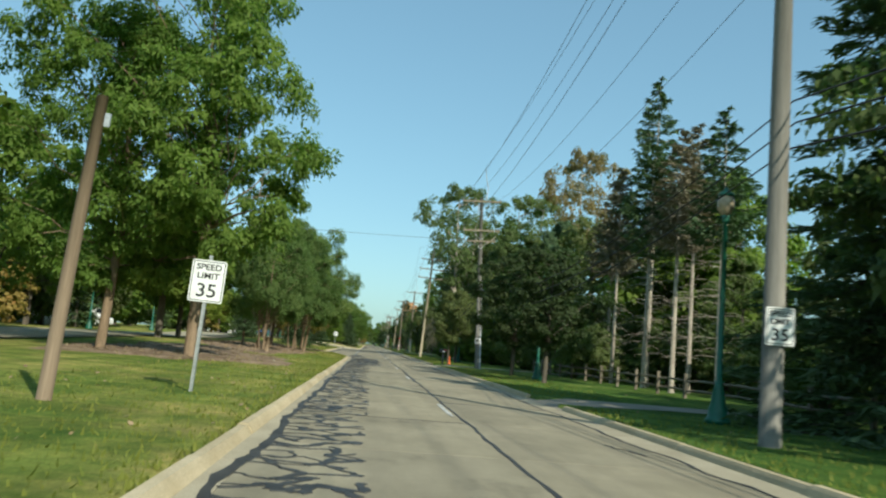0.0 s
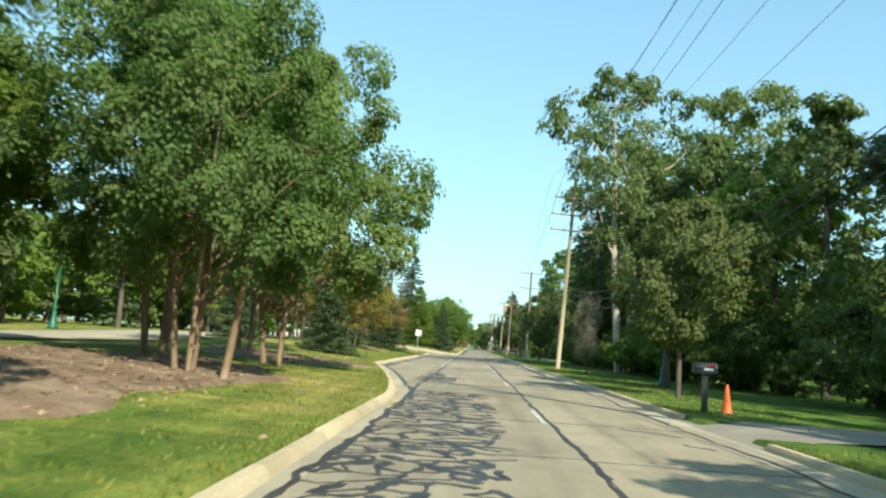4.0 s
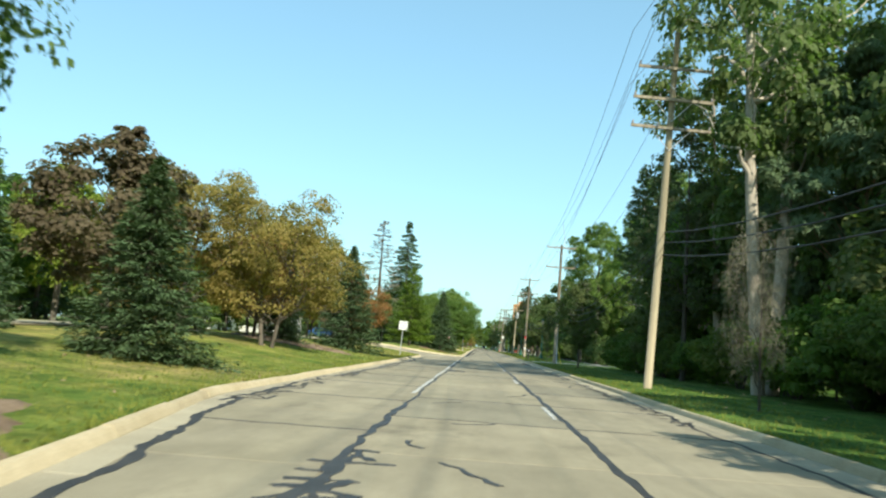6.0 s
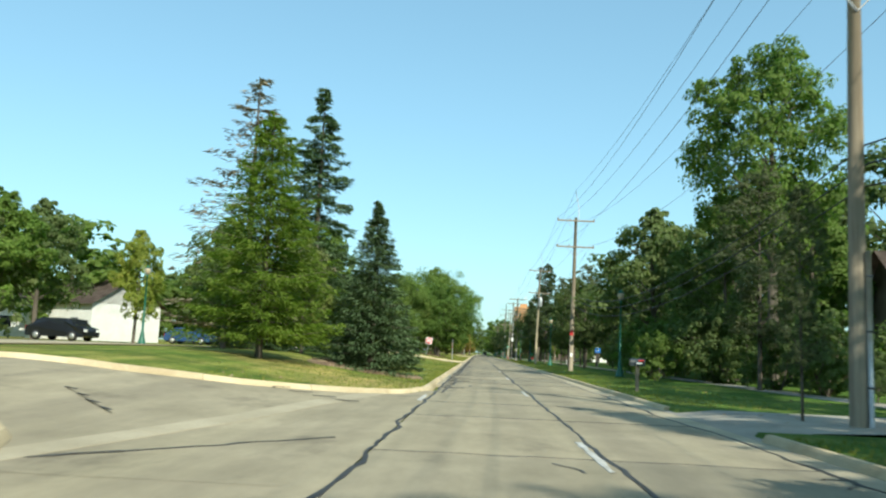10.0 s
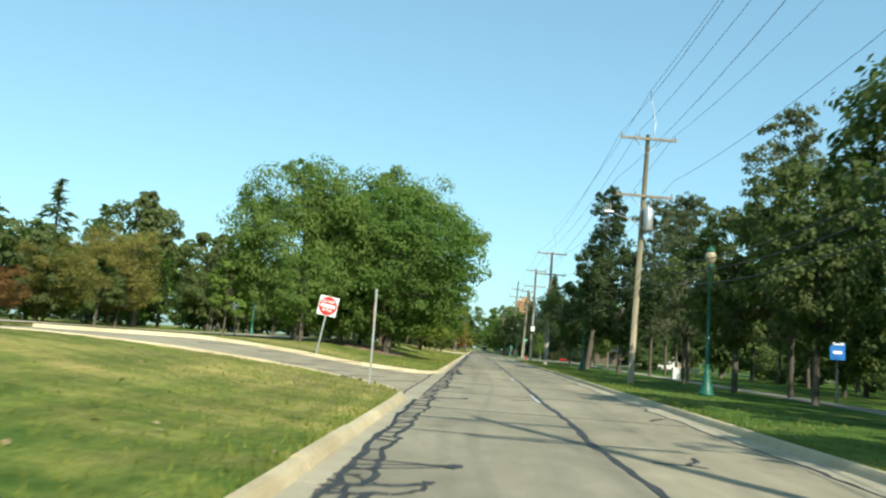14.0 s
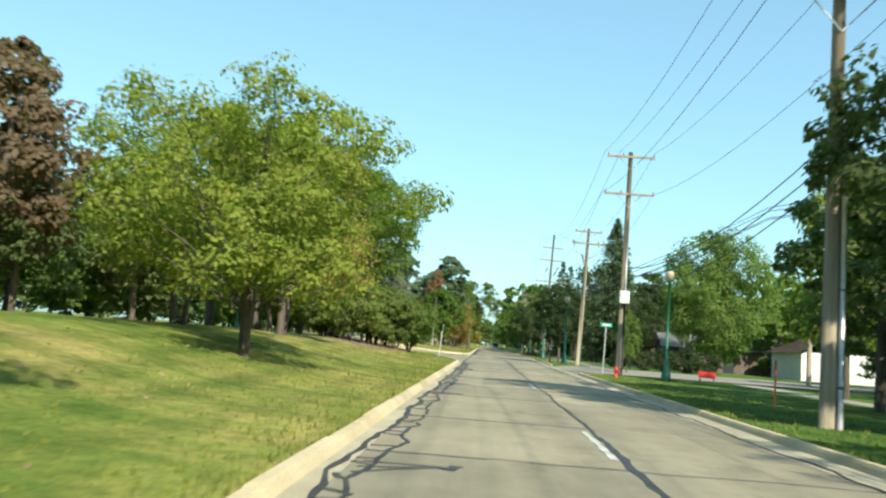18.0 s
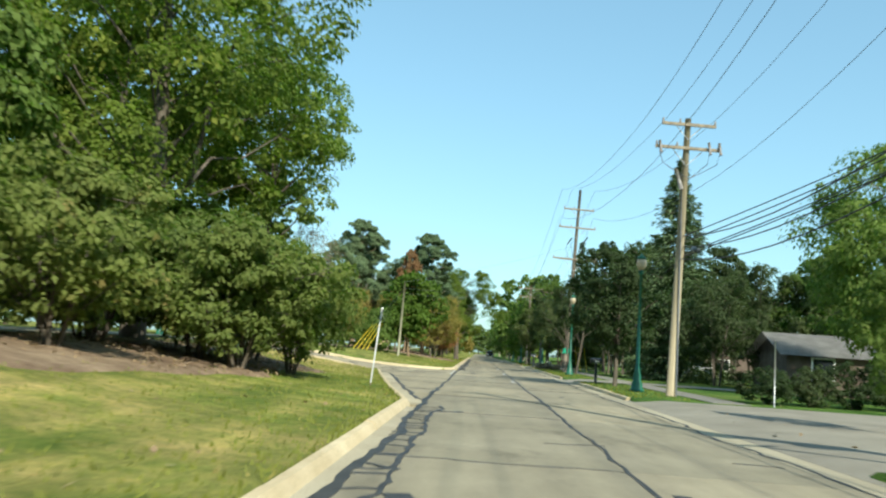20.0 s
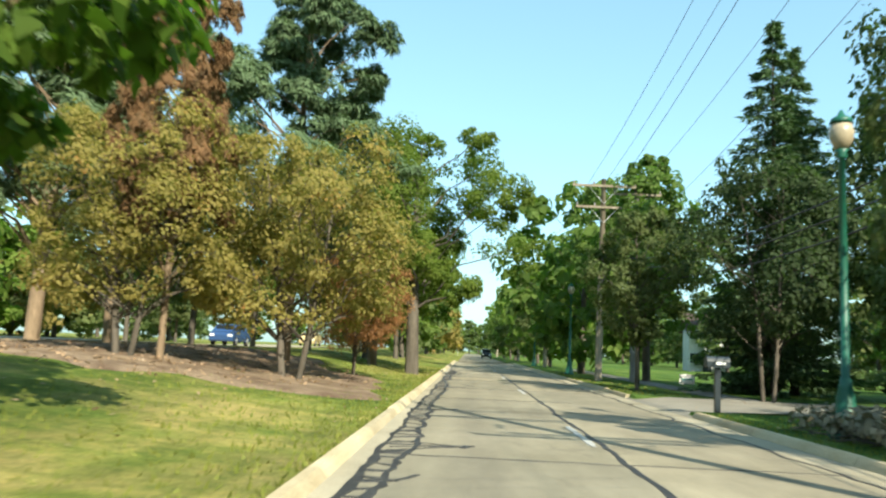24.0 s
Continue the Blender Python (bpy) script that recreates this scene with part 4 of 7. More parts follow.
# the wood beside the road
for k in range(34):
    y = 62 + 5 * k + spin.uniform(-1.5, 1.5)
    plant(("darkshrub", "wood")[k % 3 == 2], 14.2 + spin.uniform(-0.6, 1.2), y, spin.uniform(3.0, 4.6) * (0.45 if 143 < y < 182 else 1.0), 1.0, group="shrubs at the wood's edge")
for k in range(14):
    plant("darkshrub", 19.5 + spin.uniform(-1, 1.5), 16 + 4 * k + spin.uniform(-1, 1), spin.uniform(3.0, 4.6), 1.2, group="shrubs at the wood's edge")
# the first five stay out of view, added to shade the lane and verge
for row in (("wood", 15.5, 6, 13, 0.8), ("wood2", 13.0, -1, 12, 0.8), ("wood", 13.0, -9, 15, 0.9), ("wood", 11.9, 24.5, 13, 0.85), ("wood", 12.6, 16.5, 12, 0.9), ("spruce2", 12.2, 27.5, 16, 1.35), ("wood", 17, 30, 9), ("darkstreet", 8.3, 48.3, 6.9, 1.2), ("darkstreet", 8.2, 56.7, 7.2, 1.2), ("drypine", 14.7, 48.4, 13.5, 1.1), ("tallpine", 15.0, 53.4, 14.0, 1.1), ("tallpine", 15.8, 55.2, 18.6, 0.9), ("drypine", 14.6, 58, 13.5, 1.0), ("drypine", 15.5, 62, 13.5), ("tallpine", 15.3, 44.5, 13.5, 1.1), ("drypine", 16.4, 50.5, 14.5), ("olivemaple", 20.5, 64, 13, 0.9), ("brightmaple", 22, 58, 14, 0.9), ("dryTop", 19.8, 85.0, 22.5, 0.62), ("cotton", 21.0, 121, 25), ("cotton", 14.0, 131, 22, 0.75), ("cotton", 11.6, 117.2, 24.5, 0.85), ("thin", 11.7, 130.8, 17, 0.9), ("bareelm", 7.2, 105.0, 5.2, 0.42), ("street", 8.4, 89.7, 7.2, 1.05), ("street", 6.9, 82.0, 6.8, 0.9)):
    plant(*row)
for k in range(24):
    y = 14 + 6.4 * k + spin.uniform(-2, 2)
    if y > 145:
        continue
    plant(("wood", "brightmaple", "tallpine", "wood2", "pine", "thin")[k % 6], spin.uniform(14.5, 18) + (5 if 36 < y < 68 else 0), y, spin.uniform(12, 16) * (0.6 if 24 < y < 56 else 1), 1.0, group="woodland trees")
for k in range(20):
    y = 14 + 8 * k + spin.uniform(-2, 2)
    plant(("far1", "far3", "far1")[k % 3], spin.uniform(21, 27), y, spin.uniform(6.5, 9), 1.2, group="woodland trees")
for k in range(16):
    plant(("shrub", "hedge")[k % 2], spin.uniform(11.8, 13.2), 96 + 4.0 * k + spin.uniform(-1.5, 1.5), spin.uniform(2.6, 4.2), 1.1, group="shrubs at the wood's edge")
# extra tall trees behind the front ones, added to cast shade on the verge
for k in range(4):
    plant("wood", 16.5 + spin.uniform(-1, 1), 113 + 5.5 * k, spin.uniform(17, 19.5), 0.75, group="woodland trees")
for row in (("wood2", 11.8, 136, 8.0), ("wood", 14.0, 144, 10.5, 0.8), ("wood", 13.2, 138, 11.5, 0.8), ("thin", 13.0, 142, 13.5, 1.0), ("tallpine", 12.8, 149.5, 17.0, 1.0), ("street", 8.1, 150.0, 6.6, 0.9), ("tallpine", 13.8, 146.5, 17.5, 1.15), ("tallpine", 15.2, 151, 17.5, 1.1), ("highcrown", 16.8, 158, 19.0, 0.9), ("tallpine", 15.5, 163, 17, 1.0), ("highcrown", 17.0, 172, 16, 0.8), ("oakhigh", 15.4, 191.5, 19.0, 0.85), ("thin", 12.8, 186.0, 10.5, 1.1), ("highcrown", 21.3, 208, 17.0, 0.8), ("thin", 6.95, 166.2, 5.4, 0.7), ("pine", 14.4, 139.0, 13.5, 0.8), ("wood", 33, 196, 19), ("darkmaple", 37, 199, 19), ("wood", 33, 180, 13), ("darkmaple", 29, 203, 18), ("wood", 24, 222, 15), ("shrub", 10.2, 195.8, 2.8, 0.8), ("shrub", 11.6, 204.0, 4.0, 1.0), ("darkmaple", 14.0, 214, 13.5, 1.1), ("wood", 18, 206, 13.6), ("maple2", 20, 198, 12.6), ("wood", 14.6, 197, 10.4), ("thin", 16, 224, 12)):
    plant(*row)
for k in range(9):
    plant(("wood", "thin", "wood2")[k % 3], 23.5 + spin.uniform(-1, 2), 204 + 11 * k + spin.uniform(-1.5, 1.5), spin.uniform(10.5, 14), 0.95, group="woodland trees")
for k in range(15):
    plant("darkshrub", 27 + spin.uniform(-1, 1.5), 204 + 6.4 * k, spin.uniform(2.4, 3.6), 1.2, group="shrubs at the wood's edge")
for row in (("street", 10.8, 232.2, 9.2, 1.05), ("street", 11.9, 244.3, 9.2, 0.95), ("street", 11.3, 251.4, 8.6, 1.1), ("thin", 11.3, 260.4, 11.0, 1.0), ("thin", 13.0, 266.0, 12.0, 1.0), ("thin", 15.0, 240, 12), ("thin", 13.4, 250.5, 13.2, 1.0), ("wood", 18.5, 228, 15, 0.85), ("thin", 17.5, 236, 14.5, 1.2), ("thin", 19, 247, 13.5, 1.2), ("wood2", 19, 258, 10.5, 0.85), ("thin", 15.5, 256, 12), ("darkstreet", 10.2, 274.4, 9.4, 1.1), ("thin", 13.0, 277.0, 14.0, 0.9), ("poplar", 10.1, 290.3, 17.4, 0.88, None, "", "tall dark poplar with a thick leaning trunk", 5.5), ("street", 9.1, 295.4, 8.4, 1.0), ("darkmaple", 11.8, 304.6, 8.0, 1.15), ("thin", 11.6, 299.0, 12.5, 0.9), ("willow", 15.5, 296.0, 9.5, 0.8), ("goldmaple", 14.0, 312, 9.5, 0.7), ("thin", 16.0, 285, 15.0, 0.9), ("wood", 22, 262, 11), ("wood", 20.5, 312, 10), ("wood", 25, 318, 11), ("wood2", 22, 323, 8), ("wood", 29, 330, 11), ("darkshrub", 19, 309, 3.0, 1.2), ("darkshrub", 21, 316, 3.0, 1.2), ("darkshrub", 24, 326, 3.0, 1.2), ("wood", 24, 275, 10), ("darkmaple", 25, 290, 10), ("wood2", 27, 305, 10)):
    plant(*row)
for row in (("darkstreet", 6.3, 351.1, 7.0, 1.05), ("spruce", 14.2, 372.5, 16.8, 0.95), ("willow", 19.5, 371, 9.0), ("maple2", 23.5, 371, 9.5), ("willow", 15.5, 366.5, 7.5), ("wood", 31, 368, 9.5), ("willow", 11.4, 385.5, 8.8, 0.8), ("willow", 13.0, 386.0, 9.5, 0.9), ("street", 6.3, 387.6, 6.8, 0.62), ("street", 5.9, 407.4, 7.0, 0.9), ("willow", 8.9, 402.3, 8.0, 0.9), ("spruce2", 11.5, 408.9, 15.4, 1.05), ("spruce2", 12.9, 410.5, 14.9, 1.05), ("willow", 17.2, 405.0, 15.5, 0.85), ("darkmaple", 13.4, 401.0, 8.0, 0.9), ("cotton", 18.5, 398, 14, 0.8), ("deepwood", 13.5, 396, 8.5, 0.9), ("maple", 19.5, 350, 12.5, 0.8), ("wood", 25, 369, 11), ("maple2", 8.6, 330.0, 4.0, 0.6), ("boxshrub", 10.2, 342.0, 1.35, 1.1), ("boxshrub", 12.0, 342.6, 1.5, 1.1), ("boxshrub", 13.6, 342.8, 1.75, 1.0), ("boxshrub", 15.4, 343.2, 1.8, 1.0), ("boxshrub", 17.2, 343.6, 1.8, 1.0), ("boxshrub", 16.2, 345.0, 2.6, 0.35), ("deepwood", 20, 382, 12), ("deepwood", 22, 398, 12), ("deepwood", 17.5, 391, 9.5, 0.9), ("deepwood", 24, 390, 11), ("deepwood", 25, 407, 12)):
    plant(*row)
for k in range(9):
    plant("darkshrub", 20.5 + spin.uniform(-1, 1.2), 376 + 6 * k, spin.uniform(0.9, 1.4), 1.6, group="shrubs behind the gardens")
# a forked tree that leans over the road
plant("leaner", 7.0, 374.0, 7.2, 1.0, 140, "", "forked street tree with thin grey-green leaves spreading over the road", -2)
for k in range(13):
    plant(("maple2", "far2", "far4", "wood2")[k % 4], 7.6 + spin.uniform(-0.5, 1.6), 420 + 12 * k, spin.uniform(10, 14), group="roadside trees far ahead")
    plant(("far2", "far1", "far5", "far3")[k % 4], -5.6 - spin.uniform(0, 2), 448 + 12 * k, spin.uniform(10, 13.5), group="roadside trees far ahead")
for k in range(26):
    plant(("far1", "far2", "far3")[k % 3], spin.uniform(28, 39), 224 + 13.5 * k, spin.uniform(8, 12), 1.2, group="trees behind the gardens")
for k in range(30):
    plant(("far1", "far2", "far1", "far3")[k % 4], spin.uniform(40, 60), 20 + 19 * k, spin.uniform(10, 14), 1.4, group="trees behind the gardens")
for k in range(40):
    a = spin.uniform(-1, 1)
    plant(("far1", "far2", "far4")[k % 3], 1.4 + a * 60 + (8.5 if a > 0 else -8.5), 610 + spin.uniform(0, 90), spin.uniform(10, 15), 1.3, group="trees far ahead")
for k in range(60):
    a = spin.uniform(-1, 1)
    plant(("far1", "far2")[k % 2], 1.4 + a * 170 + (70 if a > 0 else -70), 60 + 700 * spin.random(), spin.uniform(12, 17), 1.7, group="trees far ahead")
for k in range(14):
    plant(("far1", "far2")[k % 2], -26 + 4.4 * k, 760 + spin.uniform(0, 30), spin.uniform(13, 18), 1.3, group="trees far ahead")
# the patterns themselves are not part of the place
for ob in TREES.values():
    for ch in list(ob.children):
        bpy.data.objects.remove(ch)
    bpy.data.objects.remove(ob)


# ---- poles, wires and lamps ----
def utility_pole(x, y, h, mat, label, arms=((0.35, 1.3), (2.5, 1.3)), lean=(0.0, 0.0), r=0.16, group="utility poles", base=None):
    """A wooden pole with its crossarms: pairs of metres below the top and half length."""
    z0 = float(land(x, y)) if base is None else base
    e = thing("utility_pole", pose(x, y, z0, lean[0], lean[1], 0), label, "utility pole", group)
    part("pole", tube(B(), [(0, 0, -0.3), (0, 0, h * 0.5), (0, 0, h)], [r * 1.15, r, r * 0.72], 14), mat, e)
    for dz, half in arms:
        z = h - dz
        arm = part("crossarm", box(B(), 0, -r - 0.05, z, 2 * half, 0.09, 0.12, bevel=0.012), M_POLE, e)
        bm = B()
        for s in (-1, 1):
            tube(bm, [(s * half * 0.5, -r - 0.06, z - 0.03), (0, -r, z - 0.75 * half * 0.75)], [0.018, 0.018], 5)
        part("brace", bm, M_GALV, arm)
        for q in (-0.96, -0.33, 0.96):
            bm = lathe(B(), [(0.035, z + 0.06), (0.055, z + 0.1), (0.03, z + 0.13), (0.05, z + 0.17), (0.02, z + 0.22)], 8, pose(q * half, -r - 0.05, 0))
            part("insulator", bm, M_INSUL, arm)
    return e


def wire(points, sag, mat, r=0.011, name="power_line", label="thin sagging overhead power line", group="overhead lines"):
    """A sagging line from point to point."""
    pts = []
    for a, b in zip(points, points[1:]):
        a, b = Vector(a), Vector(b)
        n = 10
        for k in range(n + (b == Vector(points[-1]))):
            f = k / n
            pts.append(a.lerp(b, f) - Vector((0, 0, 4 * sag * f * (1 - f) * (b - a).length / 40)))
    bm = tube(B(), pts, [r] * len(pts), 4)
    me = bpy.data.meshes.new(name)
    bm.to_mesh(me)
    bm.free()
    me.materials.append(mat)
    return tagged(new(name, me), label, "cable", group)


POLES = [(6.7, -22, 12.5), (6.66, 22.9, 13.2), (7.12, 68.4, 12.7), (6.75, 115.8, 14.5), (7.6, 165.0, 11.9), (7.45, 214.8, 12.7), (7.65, 255.0, 12.5), (6.7, 296.0, 11.3), (7.08, 323.6, 12.3), (7.15, 343.6, 10.9), (7.3, 379.0, 15.2), (6.85, 417.6, 10.2)]
FAR_POLES = [(7.0, 455, 11), (7.0, 495, 11), (7.0, 535, 11), (7.0, 580, 11)]
utility_pole(6.7, -22, 12.5, M_POLE_GREY, "grey wooden utility pole with crossarms in the verge")
utility_pole(6.66, 22.9, 13.2, M_POLE_GREY, "stout grey wooden utility pole carrying a speed limit sign", r=0.17)
utility_pole(7.75, 68.4, 12.7, M_POLE_GREY, "tall grey utility pole with three crossarms and a pale conduit", ((0.3, 1.45), (2.5, 1.35), (3.3, 1.05)), (0, -2.9))
utility_pole(6.6, 115.8, 14.5, M_POLE_TAN, "tall yellowish utility pole with three crossarms", ((1.6, 1.5), (2.9, 1.6), (4.1, 1.6)), (0, 2.6), r=0.145)
utility_pole(7.6, 165.0, 11.9, M_POLE, "weathered utility pole with two crossarms and a lightning spike", ((0.3, 1.45), (2.3, 1.45)), (0, 0.6))
utility_pole(7.45, 214.8, 12.7, M_POLE, "weathered utility pole with two crossarms and a red tag", ((0.3, 1.55), (2.5, 1.55)), (0, 0.8))
utility_pole(7.4, 255.0, 12.5, M_POLE_TAN, "weathered utility pole with a transformer and street light arm", ((0.25, 1.4), (3.2, 1.4)), (0, 1.6), r=0.14)
utility_pole(6.7, 296.0, 11.3, M_POLE, "weathered utility pole with two crossarms and a steel conduit", ((0.2, 1.45), (2.3, 1.45)), (0, 0.6), r=0.15)
utility_pole(7.08, 323.6, 12.3, M_POLE, "weathered utility pole carrying a pale equipment cabinet", ((0.3, 1.3), (2.4, 1.35)), (0, 0.5), r=0.16)
utility_pole(7.15, 343.6, 10.9, M_POLE_TAN, "yellowish utility pole with two crossarms and fuse cutouts", ((0.3, 1.05), (1.25, 1.25)), (0, 1.8), r=0.155)
utility_pole(6.9, 379.0, 15.2, M_POLE_DARK, "tall brown utility pole with three crossarms and a green sign", ((1.7, 1.25), (3.25, 1.5), (5.9, 1.8)), (0, 2.3), r=0.15)
utility_pole(6.1, 417.6, 10.2, M_POLE, "double wooden utility pole with a shared crossarm", ((0.4, 1.6), (1.5, 1.4)), (0, 0.5))
utility_pole(7.9, 418.0, 10.0, M_POLE_GREY, "double wooden utility pole with a shared crossarm", ((0.5, 1.2),), (0, 0.3))
for x, y, h in FAR_POLES:
    utility_pole(x, y, h, M_POLE, "weathered utility pole with a crossarm far down the road", ((0.4, 1.2),))
for off, dz, sag in ((-1.35, 0.0, 0.9), (-0.5, 0.05, 0.8), (1.35, 0.0, 0.9), (-1.4, -2.3, 0.9), (1.4, -2.3, 0.9)):
    wire([(x + off, y - 0.2, h + 0.05 + dz) for x, y, h in POLES + FAR_POLES], sag, M_WIRE)
for off, z in ((0.25, 6.0), (0.3, 5.6), (0.2, 5.1)):
    wire([(x + off, y, z + (0.3 if k % 2 else 0)) for k, (x, y, h) in enumerate(POLES + FAR_POLES)], 1.3, M_CABLE, 0.02, "telephone_cable", "thick black telephone cable slung between poles")
# lightning spikes
for x, y, h in (POLES[2], POLES[4], POLES[5], POLES[6], POLES[7]):
    e = thing("lightning_spike", pose(x, y, h + 0.1), "slender bent grey spike on a utility pole top", "spike", "lightning spikes")
    part("rod", tube(B(), [(0.35, -0.15, -0.15), (0.42, -0.15, 0.7), (0.2, -0.15, 1.7), (0.12, -0.15, 2.3)], [0.03, 0.03, 0.025, 0.02], 6), M_GALV, e)
wire([(x + 0.12, y - 0.15, h + 2.4) for x, y, h in POLES[1:8]], 0.6, M_WIRE)


def street_lamp(x, y, h=5.6, group="green street lamps"):
    z0 = float(land(x, y))
    e = thing("street_lamp", pose(x, y, z0), "green enamelled lamp post with an acorn globe in the verge", "street lamp", group)
    part("base", lathe(B(), [(0.3, 0), (0.3, 0.1), (0.24, 0.14), (0.22, 0.35), (0.17, 0.45), (0.15, 0.7), (0.11, 0.85), (0.09, 1.0)], 16), M_GREEN, e)
    part("post", tube(B(), [(0, 0, 0.95), (0, 0, h - 0.75)], [0.075, 0.055], 12), M_GREEN, e)
    part("collar", lathe(B(), [(0.06, h - 0.8), (0.1, h - 0.74), (0.07, h - 0.68), (0.12, h - 0.62)], 14), M_GREEN, e)
    g = part("globe", lathe(B(), [(0.1, h - 0.62), (0.19, h - 0.45), (0.21, h - 0.3), (0.17, h - 0.14)], 16), M_GLOBE, e, "frosted amber globe")
    part("cap", lathe(B(), [(0.2, h - 0.15), (0.17, h - 0.06), (0.07, h), (0.02, h + 0.1)], 16), M_GREEN, g, "green cap")
    return e


lamp = street_lamp(8.0, 28.0)
for x, y in ((8.9, 52.8), (9.1, 93.2), (9.1, 201.4), (8.5, 245.8), (8.3, 280.0), (8.8, 320.0), (6.3, 345.8), (6.3, 370.0), (6.0, 391.0), (5.9, 427.4), (6.0, 455)):
    copy_thing(lamp, pose(x, y, float(land(x, y))))
for y in (35, 62, 81, 101, 205, 232, 300, 356, 372, 398):
    copy_thing(lamp, pose(-24.2, y, float(land(-24.2, y))))


# ---- signs ----
def post_sign(name, x, y, label, category, lean=(0, 0), turn=0.0, post_h=2.6, mat=None, r=0.03):
    z0 = float(land(x, y))
    e = thing(name, pose(x, y, z0, 0, 0, turn) @ pose(0, 0, 0, lean[0], lean[1], 0), label, category)
    bm = B()
    box(bm, 0, 0, post_h / 2 - 0.2, 2 * r, r, post_h + 0.4, bevel=0.004)
    for s in (-1, 1):
        box(bm, s * r, -0.012, post_h / 2 - 0.2, 0.006, r + 0.02, post_h + 0.39)
    part("post", bm, mat or M_GALV, e)
    return e


def plate(bm, w, h, z, y=-0.035, t=0.006, corner=0.04):
    """A thin upright plate with rounded corners, facing -y."""
    pts = []
    for sx, sz, a0 in ((1, 1, 0), (-1, 1, 90), (-1, -1, 180), (1, -1, 270)):
        for k in range(4):
            a = radians(a0 + 30 * k)
            pts.append((sx * (w / 2 - corner) + corner * math.cos(a), z + sz * (h / 2 - corner) + corner * math.sin(a)))
    f = [bm.verts.new((px_, y - t, pz_)) for px_, pz_ in pts]
    g = [bm.verts.new((px_, y, pz_)) for px_, pz_ in pts]
    bm.faces.new(f)
    bm.faces.new(g[::-1])
    for a in range(len(f)):
        b = (a + 1) % len(f)
        bm.faces.new((f[b], f[a], g[a], g[b]))
    bmesh.ops.recalc_face_normals(bm, faces=bm.faces)
    return bm


def border(bm, w, h, z, y, width, mat_inset):
    for sx in (-1, 1):
        box(bm, sx * (w / 2 - mat_inset), y, z, width, 0.003, h - 2 * mat_inset)
    for sz in (-1, 1):
        box(bm, 0, y, z + sz * (h / 2 - mat_inset), w - 2 * mat_inset, 0.003, width)
    return bm


FACE = pose(0, 0, 0, 90, 0, 0)


def speed_face(e, z, y, k=1.0):
    """The speed limit plate with its lettering."""
    p = part("sign_plate", plate(B(), 0.61 * k, 0.76 * k, z, y), M_WHITE, e, "white speed limit plate")
    part("border_line", border(B(), 0.61 * k, 0.76 * k, z, y - 0.008, 0.014, 0.03), M_BLACK, p)
    for text, size, dz in (("SPEED", 0.15, 0.25), ("LIMIT", 0.15, 0.09), ("35", 0.34, -0.18)):
        o = words("lettering", text, size * k, M_BLACK, p, pose(0, y - 0.009, z + dz * k) @ FACE, 0.003)
        o.scale.x *= 1.12


s = post_sign("speed_limit_sign", -3.58, 25.1, "white speed limit 35 sign on a galvanised post in grass", "road sign", (0, 2.0), 0, 2.6)
speed_face(s, 2.1, -0.035, 1.06)
s = thing("speed_limit_sign", pose(6.66, 22.9, 0.14), "white speed limit 35 sign fixed to a wooden pole", "road sign")
speed_face(s, 2.04, -0.225, 0.86)
s = post_sign("lane_sign", -5.9, 144.4, "white lane instruction sign on a galvanised post in grass", "road sign", (0, 2.5), 0, 2.6)
p = part("sign_plate", plate(B(), 0.66, 0.66, 2.28), M_WHITE, s, "white rectangular plate")
part("border_line", border(B(), 0.66, 0.66, 2.28, -0.043, 0.014, 0.03), M_BLACK, p)
for text, dz in (("LEFT LANE", 0.2), ("MUST", 0.0), ("TURN LEFT", -0.2)):
    words("lettering", text, 0.115, M_BLACK, p, pose(0, -0.044, 2.28 + dz * 0.88) @ FACE, 0.004)
s = post_sign("do_not_enter_sign", -6.4, 246.0, "leaning red and white do not enter sign on a post", "road sign", (0, 9.0), 0, 2.25)
p = part("sign_plate", plate(B(), 0.76, 0.76, 1.9), M_WHITE, s, "white square plate")
part("disc", lathe(B(), [(0.36, 0), (0.36, 0.004)], 40, pose(0, -0.042, 1.9) @ FACE), M_RED, p, "red disc")
part("bar", box(B(), 0, -0.048, 1.9, 0.58, 0.004, 0.13), M_WHITE, p)
for text, dz in (("DO NOT", 0.17), ("ENTER", -0.17)):
    words("lettering", text, 0.13, M_WHITE, p, pose(0, -0.048, 1.9 + dz) @ FACE, 0.004)
s = post_sign("stop_sign", -2.9, 235.6, "bare metal backs of a stop sign and one way plate", "road sign", (0, 2.0), -84, 2.45)
p = part("sign_plate", lathe(B(), [(0.41, 0), (0.41, 0.005)], 8, pose(0, -0.04, 1.78) @ FACE @ pose(0, 0, 0, 0, 0, 22.5)), M_RED, s, "red octagon")
part("backing", lathe(B(), [(0.41, 0), (0.41, 0.004)], 8, pose(0, -0.032, 1.78) @ FACE @ pose(0, 0, 0, 0, 0, 22.5)), M_ALU, s, "bare aluminium back")
words("lettering", "STOP", 0.27, M_WHITE, p, pose(0, -0.047, 1.78) @ FACE, 0.008)
part("one_way_plate", plate(B(), 0.91, 0.3, 2.3, -0.035), M_ALU, s, "bare aluminium plate back")
s = post_sign("small_sign", -15.9, 266.5, "small blank white sign on a slim post", "road sign", (0, 1), 0, 2.2)
part("sign_plate", plate(B(), 0.6, 0.6, 1.9), M_WHITE, s)
s = post_sign("stop_sign", -15.2, 361.6, "red stop sign below a one way plate on a post", "road sign", (0, 2), 0, 2.0)
p = part("sign_plate", lathe(B(), [(0.41, 0), (0.41, 0.005)], 8, pose(0, -0.04, 1.15) @ FACE @ pose(0, 0, 0, 0, 0, 22.5)), M_RED, s, "red octagon")
